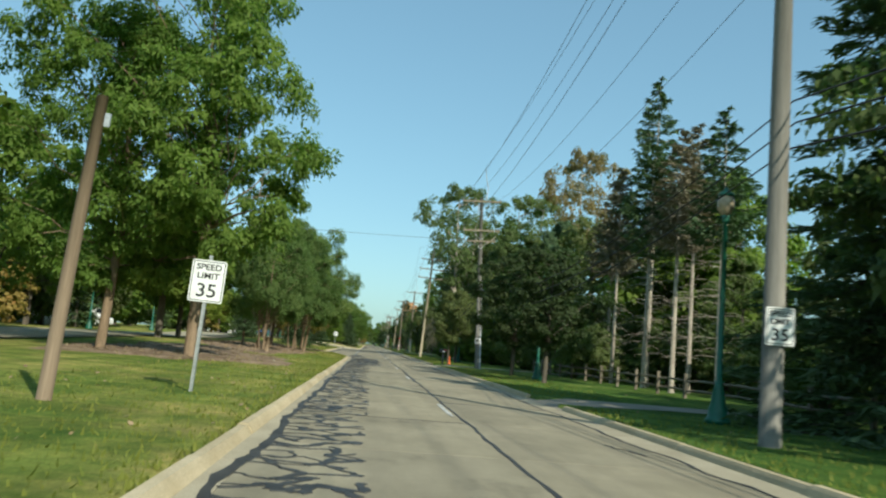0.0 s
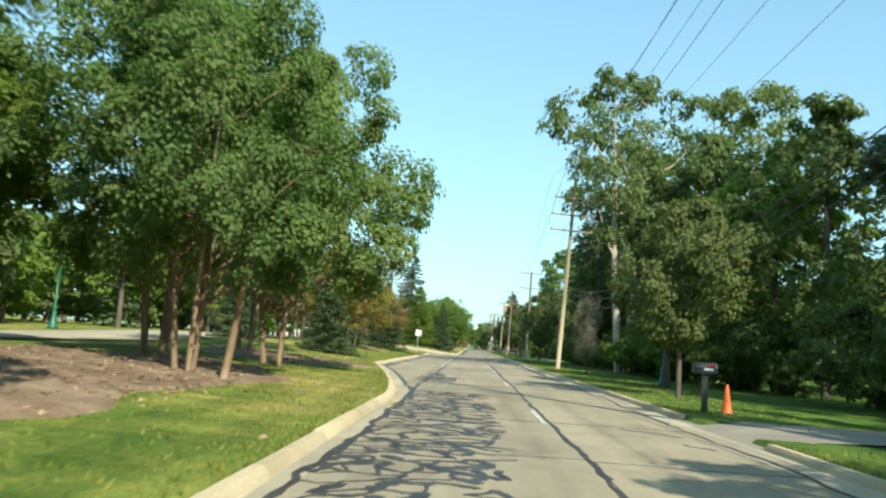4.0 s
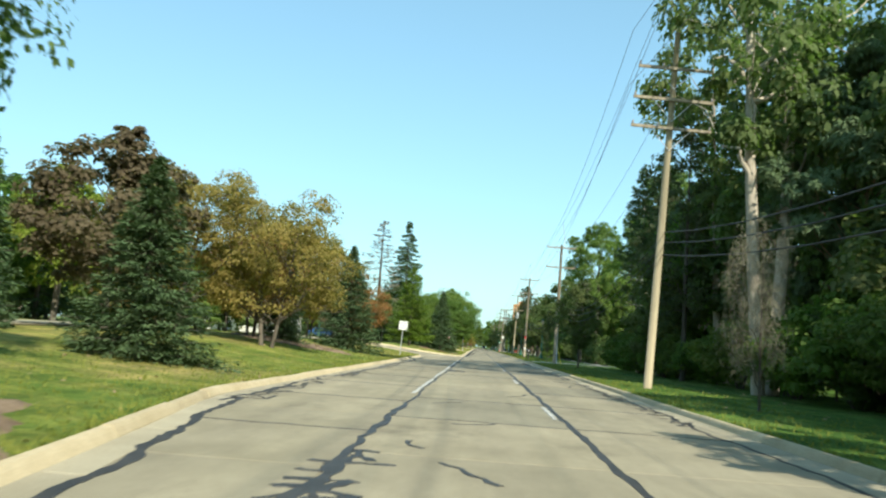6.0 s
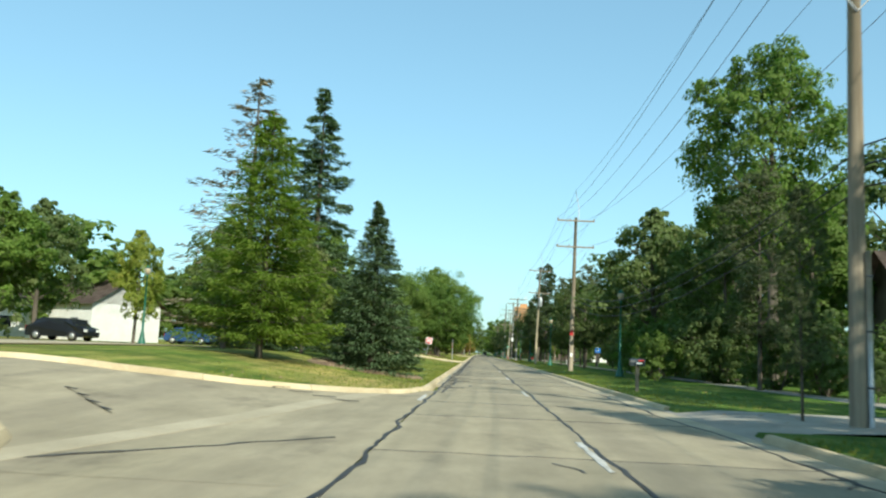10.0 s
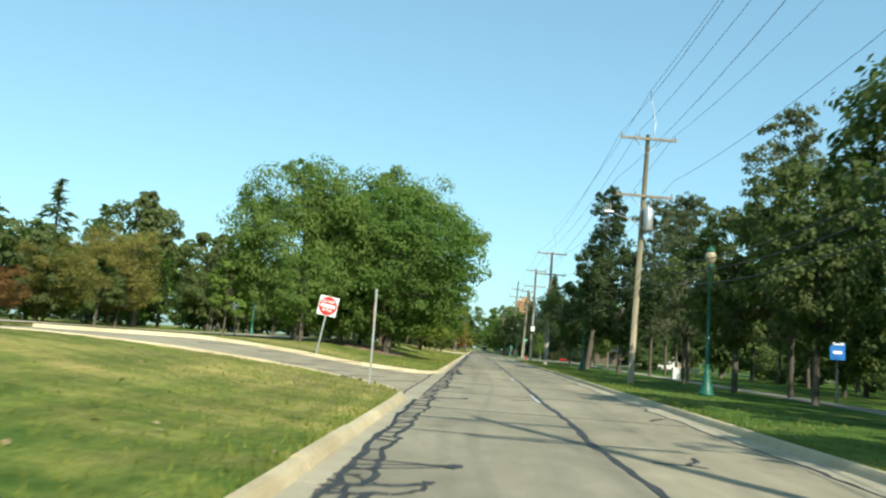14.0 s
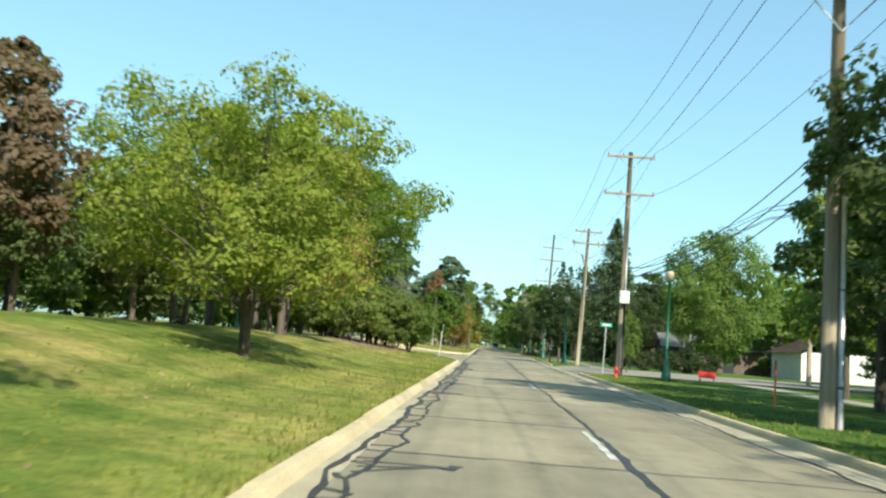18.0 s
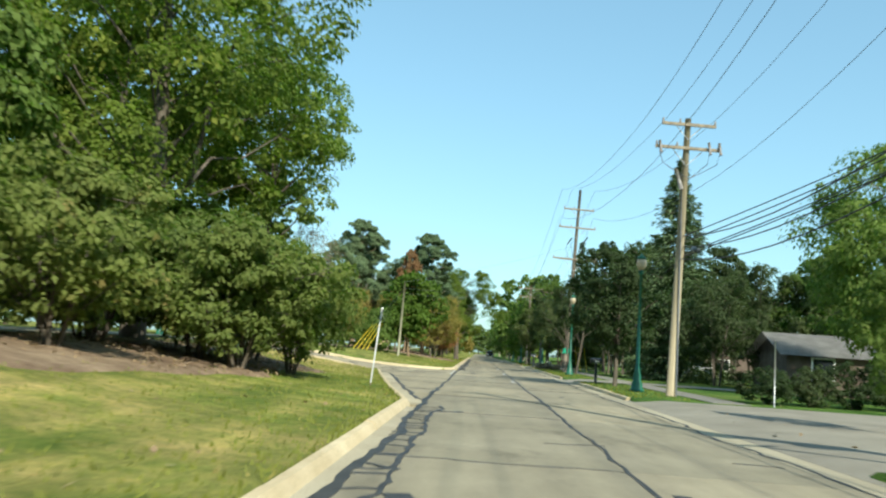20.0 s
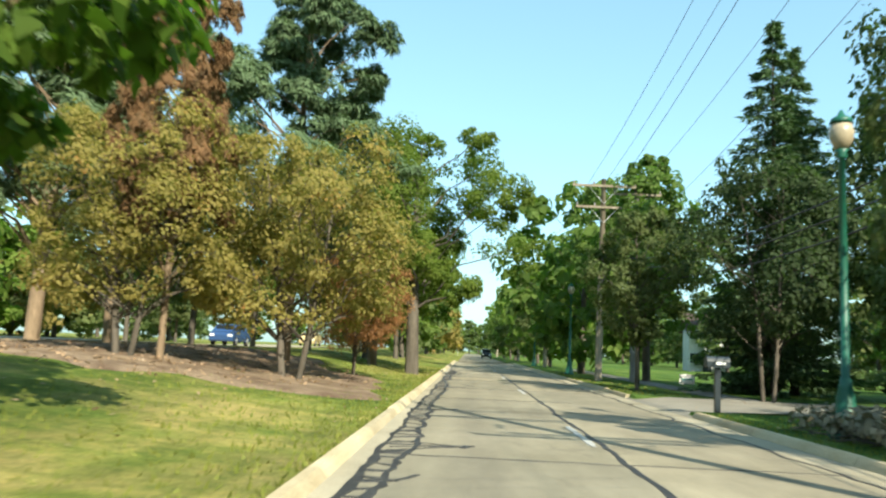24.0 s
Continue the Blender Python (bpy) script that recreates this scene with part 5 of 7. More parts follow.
words("lettering", "STOP", 0.27, M_WHITE, p, pose(0, -0.047, 1.15) @ FACE, 0.008)
p = part("one_way_plate", plate(B(), 0.91, 0.3, 1.77), M_BLACK, s, "black one way plate")
part("arrow", box(B(), 0, -0.046, 1.77, 0.78, 0.004, 0.14), M_WHITE, p)
s = post_sign("round_back_sign", -3.4, 336.3, "sign on a pale post, seen from its edge", "road sign", (4.5, 3.0), 100, 2.3, r=0.024)
part("sign_plate", plate(B(), 0.5, 0.36, 2.1), M_ALU, s)
s = post_sign("street_name_sign", 6.2, 323.4, "green street name sign on a thin steel post", "street sign", (0, 1.5), 0, 2.75)
p = part("sign_plate", plate(B(), 0.62, 0.2, 2.65, -0.03, 0.004, 0.02), M_SIGNGREEN, s, "green name blade")
part("name_bar", box(B(), 0, -0.042, 2.65, 0.42, 0.004, 0.07), M_WHITE, p)
s = thing("green_sign", pose(6.9, 379.0, 0.14), "small green sign plate fixed to a wooden pole", "road sign")
p = part("sign_plate", plate(B(), 0.5, 0.42, 1.72, -0.19), M_SIGNGREEN, s)
part("pale_mark", box(B(), 0, -0.199, 1.72, 0.36, 0.003, 0.16), M_SIGNGREEN, p)
s = post_sign("blue_sign", 14.6, 248.8, "blue and white notice on a dark post on grass", "sign", (0, 0), 0, 2.35, M_DARKBOX, 0.045)
p = part("sign_plate", plate(B(), 0.62, 0.72, 2.1), M_BLUE, s)
part("white_arch", box(B(), 0, -0.045, 2.4, 0.5, 0.004, 0.1), M_WHITE, p)
part("pale_shape", box(B(), 0, -0.045, 2.05, 0.36, 0.004, 0.12), M_WHITE, p)
s = post_sign("green_road_marker", 10.2, 304.5, "small green plate on a thin post in grass", "road sign", (0, 0), 0, 1.35)
part("sign_plate", plate(B(), 0.45, 0.3, 1.25), M_SIGNGREEN, s)


# ---- left-hand poles with guys ----
e = thing("wooden_pole", pose(-4.8, 21.3, float(land(-4.8, 21.3)), 0, 3.0, 0), "leaning brown wooden pole standing in the lawn", "utility pole")
part("pole", tube(B(), [(0, 0, -0.3), (0, 0, 2.4), (0, 0, 4.45)], [0.108, 0.095, 0.082], 14), M_POLE_BROWN, e)
part("bracket", box(B(), 0.13, 0, 4.1, 0.08, 0.04, 0.2), M_GALV, e)
e = thing("wooden_pole", pose(-6.5, 375.9, float(land(-6.5, 375.9)), 0, 1.2, 0), "grey-green wooden pole with span wires on the median", "utility pole")
part("pole", tube(B(), [(0, 0, -0.3), (0, 0, 3), (0, 0, 5.85)], [0.1, 0.088, 0.076], 14), M_POLE_MOSS, e)
for k, (dz, dx) in enumerate(((5.9, 0), (5.4, 0), (5.0, 0))):
    wire([(-6.4, 375.9, dz + 0.5), (6.8, 379.0, (10.4, 6.4, 6.0)[k])], 0.5, M_WIRE, 0.006, "span_wire", "thin wire spanning the road", "span wires")
for k in range(4):
    x0, y0 = -9.9 + 0.28 * k, 374.6 + 0.5 * k
    z0 = float(land(x0, y0))
    e = thing("guy_wire", Matrix(), "yellow plastic guard on a slanting guy wire", "guy wire", "guy wires on the median")
    a, b = Vector((x0, y0, z0)), Vector((-6.5, 375.9, 5.8))
    d = (b - a).normalized()
    part("wire", tube(B(), [a, b], [0.005, 0.005], 4), M_WIRE, e)
    part("guard", tube(B(), [a, a + d * 2.5], [0.024, 0.024], 8), M_YELLOW, e, "yellow guard")
for k, (x0, y0) in enumerate(((8.4, 383.0), (8.8, 383.6), (9.3, 383.2))):
    e = thing("guy_wire", Matrix(), "yellow plastic guard on a slanting guy wire", "guy wire", "guy wires in the verge")
    a, b = Vector((x0, y0, 0.14)), Vector((6.9, 379.0, 11.0))
    d = (b - a).normalized()
    part("wire", tube(B(), [a, b], [0.005, 0.005], 4), M_WIRE, e)
    part("guard", tube(B(), [a, a + d * 2.3], [0.024, 0.024], 8), M_YELLOW, e, "yellow guard")


# ---- fittings on the poles ----
px5, py5, ph5 = POLES[6]
e = thing("pole_transformer", pose(px5, py5, 0.5), "pale grey pole transformer can on a wooden pole", "transformer")
part("can", lathe(B(), [(0.2, 7.1), (0.24, 7.2), (0.24, 8.15), (0.2, 8.25), (0.08, 8.3)], 18, pose(0.2, -0.42, 0)), M_GALV, e)
part("bracket", box(B(), 0.1, -0.2, 7.7, 0.1, 0.3, 0.5), M_GALV, e)
for s_ in (-0.09, 0.09):
    part("bushing", lathe(B(), [(0.03, 8.25), (0.05, 8.32), (0.03, 8.38), (0.045, 8.45), (0.02, 8.52)], 8, pose(0.2 + s_, -0.42, 0)), M_INSUL, e)
e = thing("street_light_arm", pose(px5, py5, 0.5), "grey street light on a long arm from a pole", "street light")
part("arm", tube(B(), [(0, -0.18, 7.3), (-0.7, -0.25, 7.7), (-1.5, -0.3, 7.95)], [0.024, 0.022, 0.02], 8), M_GALV, e)
part("lamp_head", box(B(), -1.75, -0.3, 8.0, 0.48, 0.2, 0.11, bevel=0.04), M_GALV, e)
for k in range(3):
    part("bird_spike", tube(B(), [(-1.9 + 0.12 * k, -0.3, 8.06), (-1.9 + 0.12 * k, -0.3, 8.5)], [0.012, 0.01], 5), M_WHITE, e)
e = thing("equipment_cabinet", pose(7.08, 323.6, 0.12), "pale equipment cabinet fixed to a wooden pole", "cabinet")
part("body", box(B(), 0.06, -0.36, 4.2, 0.5, 0.32, 0.66, bevel=0.02), M_WHITE, e)
part("door", box(B(), 0.06, -0.53, 4.2, 0.44, 0.02, 0.58, bevel=0.006), M_SIDING, e)
part("conduit", tube(B(), [(0.12, -0.22, 0.0), (0.12, -0.22, 3.9)], [0.045, 0.045], 8), M_CABLE, e)
part("conduit", tube(B(), [(0.12, -0.22, 4.5), (0.12, -0.2, 8.5)], [0.04, 0.04], 8), M_GALV, e)
for x, y, h, label in ((6.7, 296.0, 6.2, "steel conduit strapped to a wooden pole"), (7.75, 68.4, 6.5, "pale conduit strapped to a wooden pole"), (7.6, 165.0, 3.6, "pale conduit strapped to a wooden pole")):
    e = thing("conduit", pose(x, y, 0.12, 0, -2.9 if y == 68.4 else 0.5, 0), label, "conduit", "pole conduits")
    part("pipe", tube(B(), [(0.16, -0.2, -0.1), (0.14, -0.2, h)], [0.055, 0.055], 10), M_GALV, e)
    for k in range(3):
        part("strap", lathe(B(), [(0.066, 0.8 + k * h / 3.2), (0.066, 0.84 + k * h / 3.2)], 10, pose(0.155, -0.2, 0)), M_WIRE, e)
e = thing("meter_box", pose(7.75, 68.4, 0.12, 0, -2.9, 0), "grey meter box on a utility pole", "meter")
part("body", box(B(), -0.1, -0.28, 2.0, 0.3, 0.16, 0.45, bevel=0.02), M_GALV, e)
part("dial", lathe(B(), [(0.09, 0), (0.09, 0.08)], 14, pose(-0.1, -0.36, 2.05) @ FACE), M_GLASS, e)
e = thing("red_tag", pose(7.45, 214.8, 0.12), "red and white tag nailed to a wooden pole", "tag")
part("plate", plate(B(), 0.26, 0.4, 3.1, -0.19), M_RED, e)
part("white_plate", plate(B(), 0.2, 0.32, 1.3, -0.19), M_WHITE, e)
# a doubled lower crossarm and long dark cutouts on the tall brown pole
e = thing("crossarm_pair", pose(7.35, 379.0, 0.12, 0, 2.3, 0), "second wooden beam of a doubled crossarm on a tall pole", "crossarm")
part("beam", box(B(), 0, 0.21, 9.3, 3.6, 0.09, 0.12, bevel=0.012), M_POLE, e)
for s_ in (-1.5, 1.5):
    part("spacer", tube(B(), [(s_, -0.22, 9.3), (s_, 0.22, 9.3)], [0.02, 0.02], 6), M_GALV, e)
for dx, dz in ((-0.75, 10.6), (0.2, 10.1), (0.55, 10.75)):
    e = thing("fuse_cutout", pose(7.35, 379.0, 0.0), "long dark fuse cutout slanting beside a tall pole", "fuse", "fuse cutouts")
    part("body", tube(B(), [(dx, -0.3, dz), (dx + 0.35, -0.34, dz + 0.55)], [0.045, 0.06], 8), M_DARKBOX, e)
    part("lead", tube(B(), [(dx, -0.3, dz), (dx - 0.1, -0.34, dz - 0.5), (dx * 0.6, -0.25, 9.45)], [0.012] * 3, 5), M_WIRE, e)
# fuse cutouts and drop leads on the yellowish pole
for k, (dx, dz) in enumerate(((-1.15, 9.65), (0.75, 9.65), (1.15, 9.65))):
    e = thing("fuse_cutout", pose(7.5, 343.6, 0.0), "grey fuse cutout hung from a crossarm", "fuse", "fuse cutouts")
    part("body", tube(B(), [(dx, -0.3, dz + 0.35), (dx + 0.05, -0.38, dz - 0.15)], [0.05, 0.06], 8), M_INSUL, e)
    part("lead", tube(B(), [(dx, -0.38, dz - 0.15), (dx * 0.9, -0.4, dz - 0.55), (dx * 0.45, -0.3, dz - 0.85), (0.05, -0.2, dz - 1.1)], [0.014] * 4, 5), M_WIRE, e)
e = thing("cable_terminal", pose(7.45, 343.6, 0.0), "grey cable terminations clamped to a pole", "cable terminal")
part("body", tube(B(), [(-0.45, -0.3, 8.9), (-0.2, -0.25, 8.1)], [0.06, 0.09], 8), M_INSUL, e)
part("riser", tube(B(), [(-0.2, -0.25, 8.1), (-0.16, -0.2, 6.8), (-0.14, -0.2, 0.1)], [0.03, 0.03, 0.03], 6), M_WIRE, e)
# cable joint on the telephone cable
e = thing("cable_splice", pose(7.3, 341.2, 5.45, 12, 0, 0), "black splice case on a telephone cable", "splice case")
part("case", lathe(B(), [(0.02, -0.4), (0.09, -0.36), (0.1, 0.36), (0.02, 0.4)], 12, pose(0, 0, 0, 90, 0, 0)), M_DARKBOX, e)
for dx, z in ((0.3, 6.6), (0.35, 6.35), (0.4, 5.9), (0.4, 5.8)):
    wire([(7.4 + dx * 0.2, 343.6, z - 0.3), (18.0, 333.0, z + 5.0), (34.0, 317.0, z + 7.6)], 0.5, M_CABLE, 0.022, "telephone_cable", "thick black telephone cable slung between poles")
e = thing("utility_pole", pose(20, 331, 0.12), "weathered pole beside the side street", "utility pole", "utility poles")
wire([(7.75, 68.4, 9.6), (-33, 60, 9.0)], 0.6, M_WIRE, 0.012, "span_wire", "thin wire spanning the road", "span wires")
part("pole", tube(B(), [(0, 0, -0.3), (0, 0, 8.2)], [0.16, 0.12], 12), M_POLE, e)


# ---- verge things ----
def mailbox(x, y, h, label, post_mat, box_mat, turn=0.0, flag=True):
    e = thing("mailbox", pose(x, y, 0.115, 0, 0, turn), label, "mailbox")
    part("post", box(B(), 0, 0, h / 2 - 0.15, 0.13, 0.13, h + 0.3, bevel=0.015), post_mat, e)
    bm = B()
    prof = [(-0.13, 0.0), (0.13, 0.0)] + [(0.13 * math.cos(a), 0.14 + 0.13 * math.sin(a)) for a in np.linspace(0, math.pi, 9)]
    rings = []
    for yy in (-0.27, 0.27):
        rings.append([bm.verts.new((yy, px_, h + pz_)) for px_, pz_ in prof])
    n = len(prof)
    for k in range(n):
        bm.faces.new((rings[0][k], rings[0][(k + 1) % n], rings[1][(k + 1) % n], rings[1][k]))
    bm.faces.new(rings[0][::-1])
    bm.faces.new(rings[1])
    bmesh.ops.recalc_face_normals(bm, faces=bm.faces)
    bx = part("box", bm, box_mat, e)
    part("door", box(B(), -0.28, 0, h + 0.12, 0.02, 0.22, 0.2, bevel=0.01), box_mat, bx)
    part("number_bar", box(B(), 0.05, -0.135, h + 0.1, 0.22, 0.006, 0.06), M_WHITE, bx, "pale number strip")
    if flag:
        part("flag", box(B(), 0.12, -0.15, h + 0.2, 0.2, 0.012, 0.05), M_RED, bx, "red flag")
    return e


mailbox(5.8, 75.2, 0.95, "dark green plastic mailbox on a thick post with red flag", M_DARKBOX, M_DARKBOX)
mailbox(5.85, 178.9, 0.95, "dark metal mailbox on a pale wooden post in grass", M_RAIL, M_DARKBOX)
mailbox(5.8, 354.0, 1.0, "black mailbox on a thick dark post by a drive", M_DARKBOX, M_DARKBOX, flag=False)
mailbox(5.55, 396.6, 1.05, "dark mailbox on a slim post by a drive", M_DARKBOX, M_DARKBOX, flag=False)
e = thing("traffic_cone", pose(6.35, 75.2, 0.115), "orange traffic cone standing in the verge grass", "traffic cone")
part("base", box(B(), 0, 0, 0.015, 0.36, 0.36, 0.03, bevel=0.01), M_DARKBOX, e, "black rubber base")
part("cone", lathe(B(), [(0.14, 0.03), (0.13, 0.05), (0.028, 0.7), (0.02, 0.71)], 18), M_ORANGE, e)
e = thing("fire_hydrant", pose(6.2, 319.0, 0.115) @ Matrix.Scale(0.74, 4), "red fire hydrant in the verge grass", "fire hydrant")
part("barrel", lathe(B(), [(0.15, 0), (0.15, 0.05), (0.1, 0.07), (0.1, 0.5), (0.14, 0.52), (0.14, 0.56), (0.12, 0.62), (0.07, 0.7), (0.03, 0.72), (0.03, 0.78)], 16), M_HYDRANT, e)
for a in (0, 180, 270):
    part("nozzle", lathe(B(), [(0.06, 0.08), (0.06, 0.17), (0.04, 0.19)], 12, pose(0, 0, 0.42, 0, 90, a)), M_HYDRANT, e)
e = thing("marker_stake", pose(7.55, 158.0, 0.115, 0, -14, 0), "leaning pale stake with a yellow side in grass", "stake")
part("stake", box(B(), 0, 0, 0.75, 0.05, 0.04, 1.6, bevel=0.005), M_YELLOW, e)
e = thing("waste_bin", pose(14.4, 212.9, 0.13), "grey waste bin beside a path", "waste bin")
part("body", lathe(B(), [(0.26, 0), (0.3, 0.05), (0.32, 0.85)], 14), M_GALV, e)
part("rim", lathe(B(), [(0.33, 0.85), (0.35, 0.88), (0.33, 0.92), (0.3, 0.92)], 14), M_GALV, e)
e = thing("park_bench", pose(15.4, 212.3, 0.13, 0, 0, -20), "grey slatted park bench beside a path", "bench")
for s_ in (-0.65, 0.65):
    part("leg_frame", tube(B(), [(s_, -0.25, 0), (s_, -0.18, 0.3), (s_, -0.22, 0.44), (s_, 0.2, 0.42), (s_, 0.3, 0.85)], [0.025] * 5, 6), M_GALV, e)
for k in range(4):
    part("seat_slat", box(B(), 0, -0.2 + 0.12 * k, 0.46, 1.5, 0.09, 0.03, bevel=0.006), M_GALV, e)
for k in range(3):
    part("back_slat", box(B(), 0, 0.25 + 0.025 * k, 0.58 + 0.11 * k, 1.5, 0.03, 0.08, bevel=0.006), M_GALV, e)
copy_thing(e, pose(14.6, 272.0, 0.13, 0, 0, -60))
e = thing("utility_box", pose(13.4, 270.6, 0.13), "pale utility pedestal on a small slab", "utility box")
part("body", box(B(), 0, 0, 0.4, 0.5, 0.45, 0.8, bevel=0.03), M_SIDING, e)
part("slab", box(B(), 0, 0, 0.01, 1.6, 1.2, 0.06, bevel=0.01), M_WALK, e)
for x, y, label in ((7.95, 302.5, "thin orange marker post in the grass"), (9.7, 339.9, "thin pale marker post beside the street")):
    e = thing("marker_post", pose(x, y, 0.115), label, "marker post", "marker posts")
    part("post", tube(B(), [(0, 0, -0.1), (0, 0, 1.3 if "orange" in label else 2.2)], [0.026, 0.026], 8), M_ORANGE if "orange" in label else M_GALV, e)
e = thing("garden_sign", pose(8.3, 409.5, 0.115), "small white notice on wire legs in grass", "sign")
part("panel", box(B(), 0, 0, 0.45, 0.6, 0.012, 0.38), M_WHITE, e)
for s_ in (-0.22, 0.22):
    part("leg", tube(B(), [(s_, 0, -0.1), (s_, 0, 0.4)], [0.008, 0.008], 5), M_WIRE, e)
part("text_bar", box(B(), 0, -0.009, 0.45, 0.42, 0.003, 0.05), M_SIGNGREEN, e)
e = thing("red_sign_board", pose(11.2, 321.5, 0.115, 0, 0, -20), "low red notice board on two short legs", "sign")
part("board", box(B(), 0, 0, 0.4, 0.85, 0.05, 0.3, bevel=0.01), M_RED, e)
for s_ in (-0.33, 0.33):
    part("leg", box(B(), s_, 0, 0.15, 0.06, 0.04, 0.5), M_RAIL, e)
e = thing("wooden_post", pose(14.9, 308.6, 0.1), "plain brown wooden post standing in grass", "post")
part("post", tube(B(), [(0, 0, -0.2), (0, 0, 1.8), (0.02, 0, 3.5)], [0.1, 0.09, 0.08], 10), M_POLE_BROWN, e)
# brush pile
rb = random.Random(3)
e = tagged(new("brush_pile"), "heap of cut brown branches and dry leaves on the verge", "brush pile", kind="stuff")
e.matrix_world = pose(6.5, 390.4, 0.1)
bm = B()
for k in range(130):
    x, y = rb.gauss(0, 0.55), rb.gauss(0, 1.3)
    z = max(0.03, 0.6 * math.exp(-(x * x / 0.5 + y * y / 2.6)) * rb.random())
    a, L = rb.uniform(0, 6.28), rb.uniform(0.25, 0.7)
    tube(bm, [(x - L * math.cos(a), y - L * math.sin(a), z * 0.7 + 0.02), (x, y, z + 0.07), (x + L * math.cos(a), y + L * math.sin(a), z * 0.8 + 0.03)], [0.012, 0.01, 0.005], 4, cap=False)
part("branches", bm, M_BARK, e)
rng = np.random.default_rng(4)
cs = np.stack([rng.normal(0, 0.5, 60), rng.normal(0, 1.2, 60), 0.2 + 0.2 * rng.random(60)], 1)
part("dry_leaves", quads("dry_leaves", leaves(rng, cs, np.full(60, 0.3), 40, 0.12, 0.6), LEAF["bare"]), None, e)

# split rail fence
e = thing("rail_fence", Matrix(), "old split rail fence at the edge of the wood", "fence")
for k in range(15):
    y = 30 + 3.2 * k
    part("post", box(B(), 13.2 + 0.06 * math.sin(k), y, 0.55, 0.13, 0.13, 1.2, bevel=0.015), M_RAIL, e)
    if k < 14:
        for z in (0.45, 0.85):
            part("rail", tube(B(), [(13.2, y - 0.1, z + 0.04 * math.sin(k * 3)), (13.22, y + 1.6, z + 0.03), (13.2, y + 3.3, z - 0.03 * math.cos(k * 2))], [0.05, 0.06, 0.045], 6), M_RAIL, e)


# ---- mulch beds ----
def bed(name, cx, cy, rx, ry, label, seed, parent=None):
    """A low uneven bed of bark and litter laid over the lawn."""
    rg = np.random.default_rng(seed)
    n, rows = 64, []
    ang = np.arange(n) * 2 * math.pi / n
    wob = 1 + 0.16 * np.sin(ang * 3 + seed) + 0.09 * np.sin(ang * 7 + seed * 2) + 0.05 * np.sin(ang * 15 + seed)
    wob = np.append(wob, wob[0])
    for f in (1.0, 0.95, 0.88, 0.8, 0.72, 0.64, 0.56, 0.47, 0.38, 0.29, 0.2, 0.1, 0.01):
        r = []
        for k in range(n + 1):
            a = 2 * math.pi * (k % n) / n
            x, y = cx + rx * f * wob[k] * math.cos(a), cy + ry * f * wob[k] * math.sin(a)
            clod = 0.075 * noise.noise((x * 1.7, y * 1.7, seed)) + 0.05 * noise.noise((x * 5, y * 5, seed))
            r.append((x, y, float(land(x, y)) + (-0.01 if f > 0.99 else 0.055 + clod)))
        rows.append(r)
    e = tagged(new(name), label, "mulch bed", kind="structure")
    part("mulch", sheet_mesh(name, rows, M_MULCH), None, e)
    bm = B()
    for k in range(90):
        a, q = rg.random() * 6.28, math.sqrt(rg.random()) * 0.95
        x, y = cx + rx * q * math.cos(a), cy + ry * q * math.sin(a)
        z = float(land(x, y)) + 0.09
        w = 0.1 + 0.25 * rg.random()
        b = rg.random() * 6.28
        tube(bm, [(x, y, z), (x + w * math.cos(b), y + w * math.sin(b), z + 0.03)], [0.018, 0.008], 4)
    part("twigs", bm, M_BARK_TAN, e)
    m = int(14 * rx * ry)
    a, q = rg.random(m) * 6.283, np.sqrt(rg.random(m)) * 0.98
    spots = np.stack([cx + rx * q * np.cos(a), cy + ry * q * np.sin(a), np.zeros(m)], 1)
    spots[:, 2] = land(spots[:, 0], spots[:, 1]) + 0.06
    chips = part("chips", quads("chips", leaves(rg, spots, np.full(m, 0.12), 3, 0.062, 0.5, 0.0, 1.4), LEAF["litter"]), None, e)
    chips["kind"] = "stuff"
    return e


def sheet_mesh(name, rows, mat):
    n = len(rows[0])
    vs = [p for r in rows for p in r]
    fs = [(a * n + b, a * n + b + 1, (a + 1) * n + b + 1, (a + 1) * n + b) for a in range(len(rows) - 1) for b in range(n - 1)]
    return mesh_of(name, vs, fs, (mat,), True)


bed("mulch_bed", -8.4, 46.5, 4.3, 9.0, "brown mulch bed with twigs under the trees", 2)
bed("mulch_bed", -8.2, 67.5, 3.9, 11.0, "grey-brown mulch bed with litter and stumps", 5)
bed("mulch_bed", -8.0, 89.5, 3.4, 5.0, "grey-brown mulch bed with litter under dark trees", 7)
bed("mulch_bed", -8.6, 400.5, 5.6, 9.0, "brown pine needle bed under the pines", 9)
bed("mulch_bed", -9.2, 333.4, 4.1, 9.0, "brown mulch strip under the hedge", 11)
bed("mulch_bed", -11.0, 129.0, 3.2, 3.6, "brown mulch ring under a spruce", 13)
bed("mulch_bed", -5.0, 182.8, 2.3, 2.6, "brown needle litter under a spruce", 15)
bed("mulch_bed", -7.6, 268.5, 2.8, 3.6, "bare brown soil under the maples", 17)
for x, y, h, r, lean in ((-6.2, 57.5, 0.9, 0.12, 0), (-7.4, 61.8, 1.1, 0.1, 8), (-5.2, 72.2, 2.9, 0.09, 6), (-8.6, 64.2, 1.0, 0.09, -5)):
    e = thing("tree_stump", pose(x, y, float(land(x, y)), 0, lean, 0), "tan cut trunk standing in the mulch", "stump", "cut trunks")
    part("trunk", tube(B(), [(0, 0, -0.2), (0, 0, 0.3), (0.04, 0, h)], [r * 1.3, r, r * 0.8], 10), M_BARK_TAN, e)


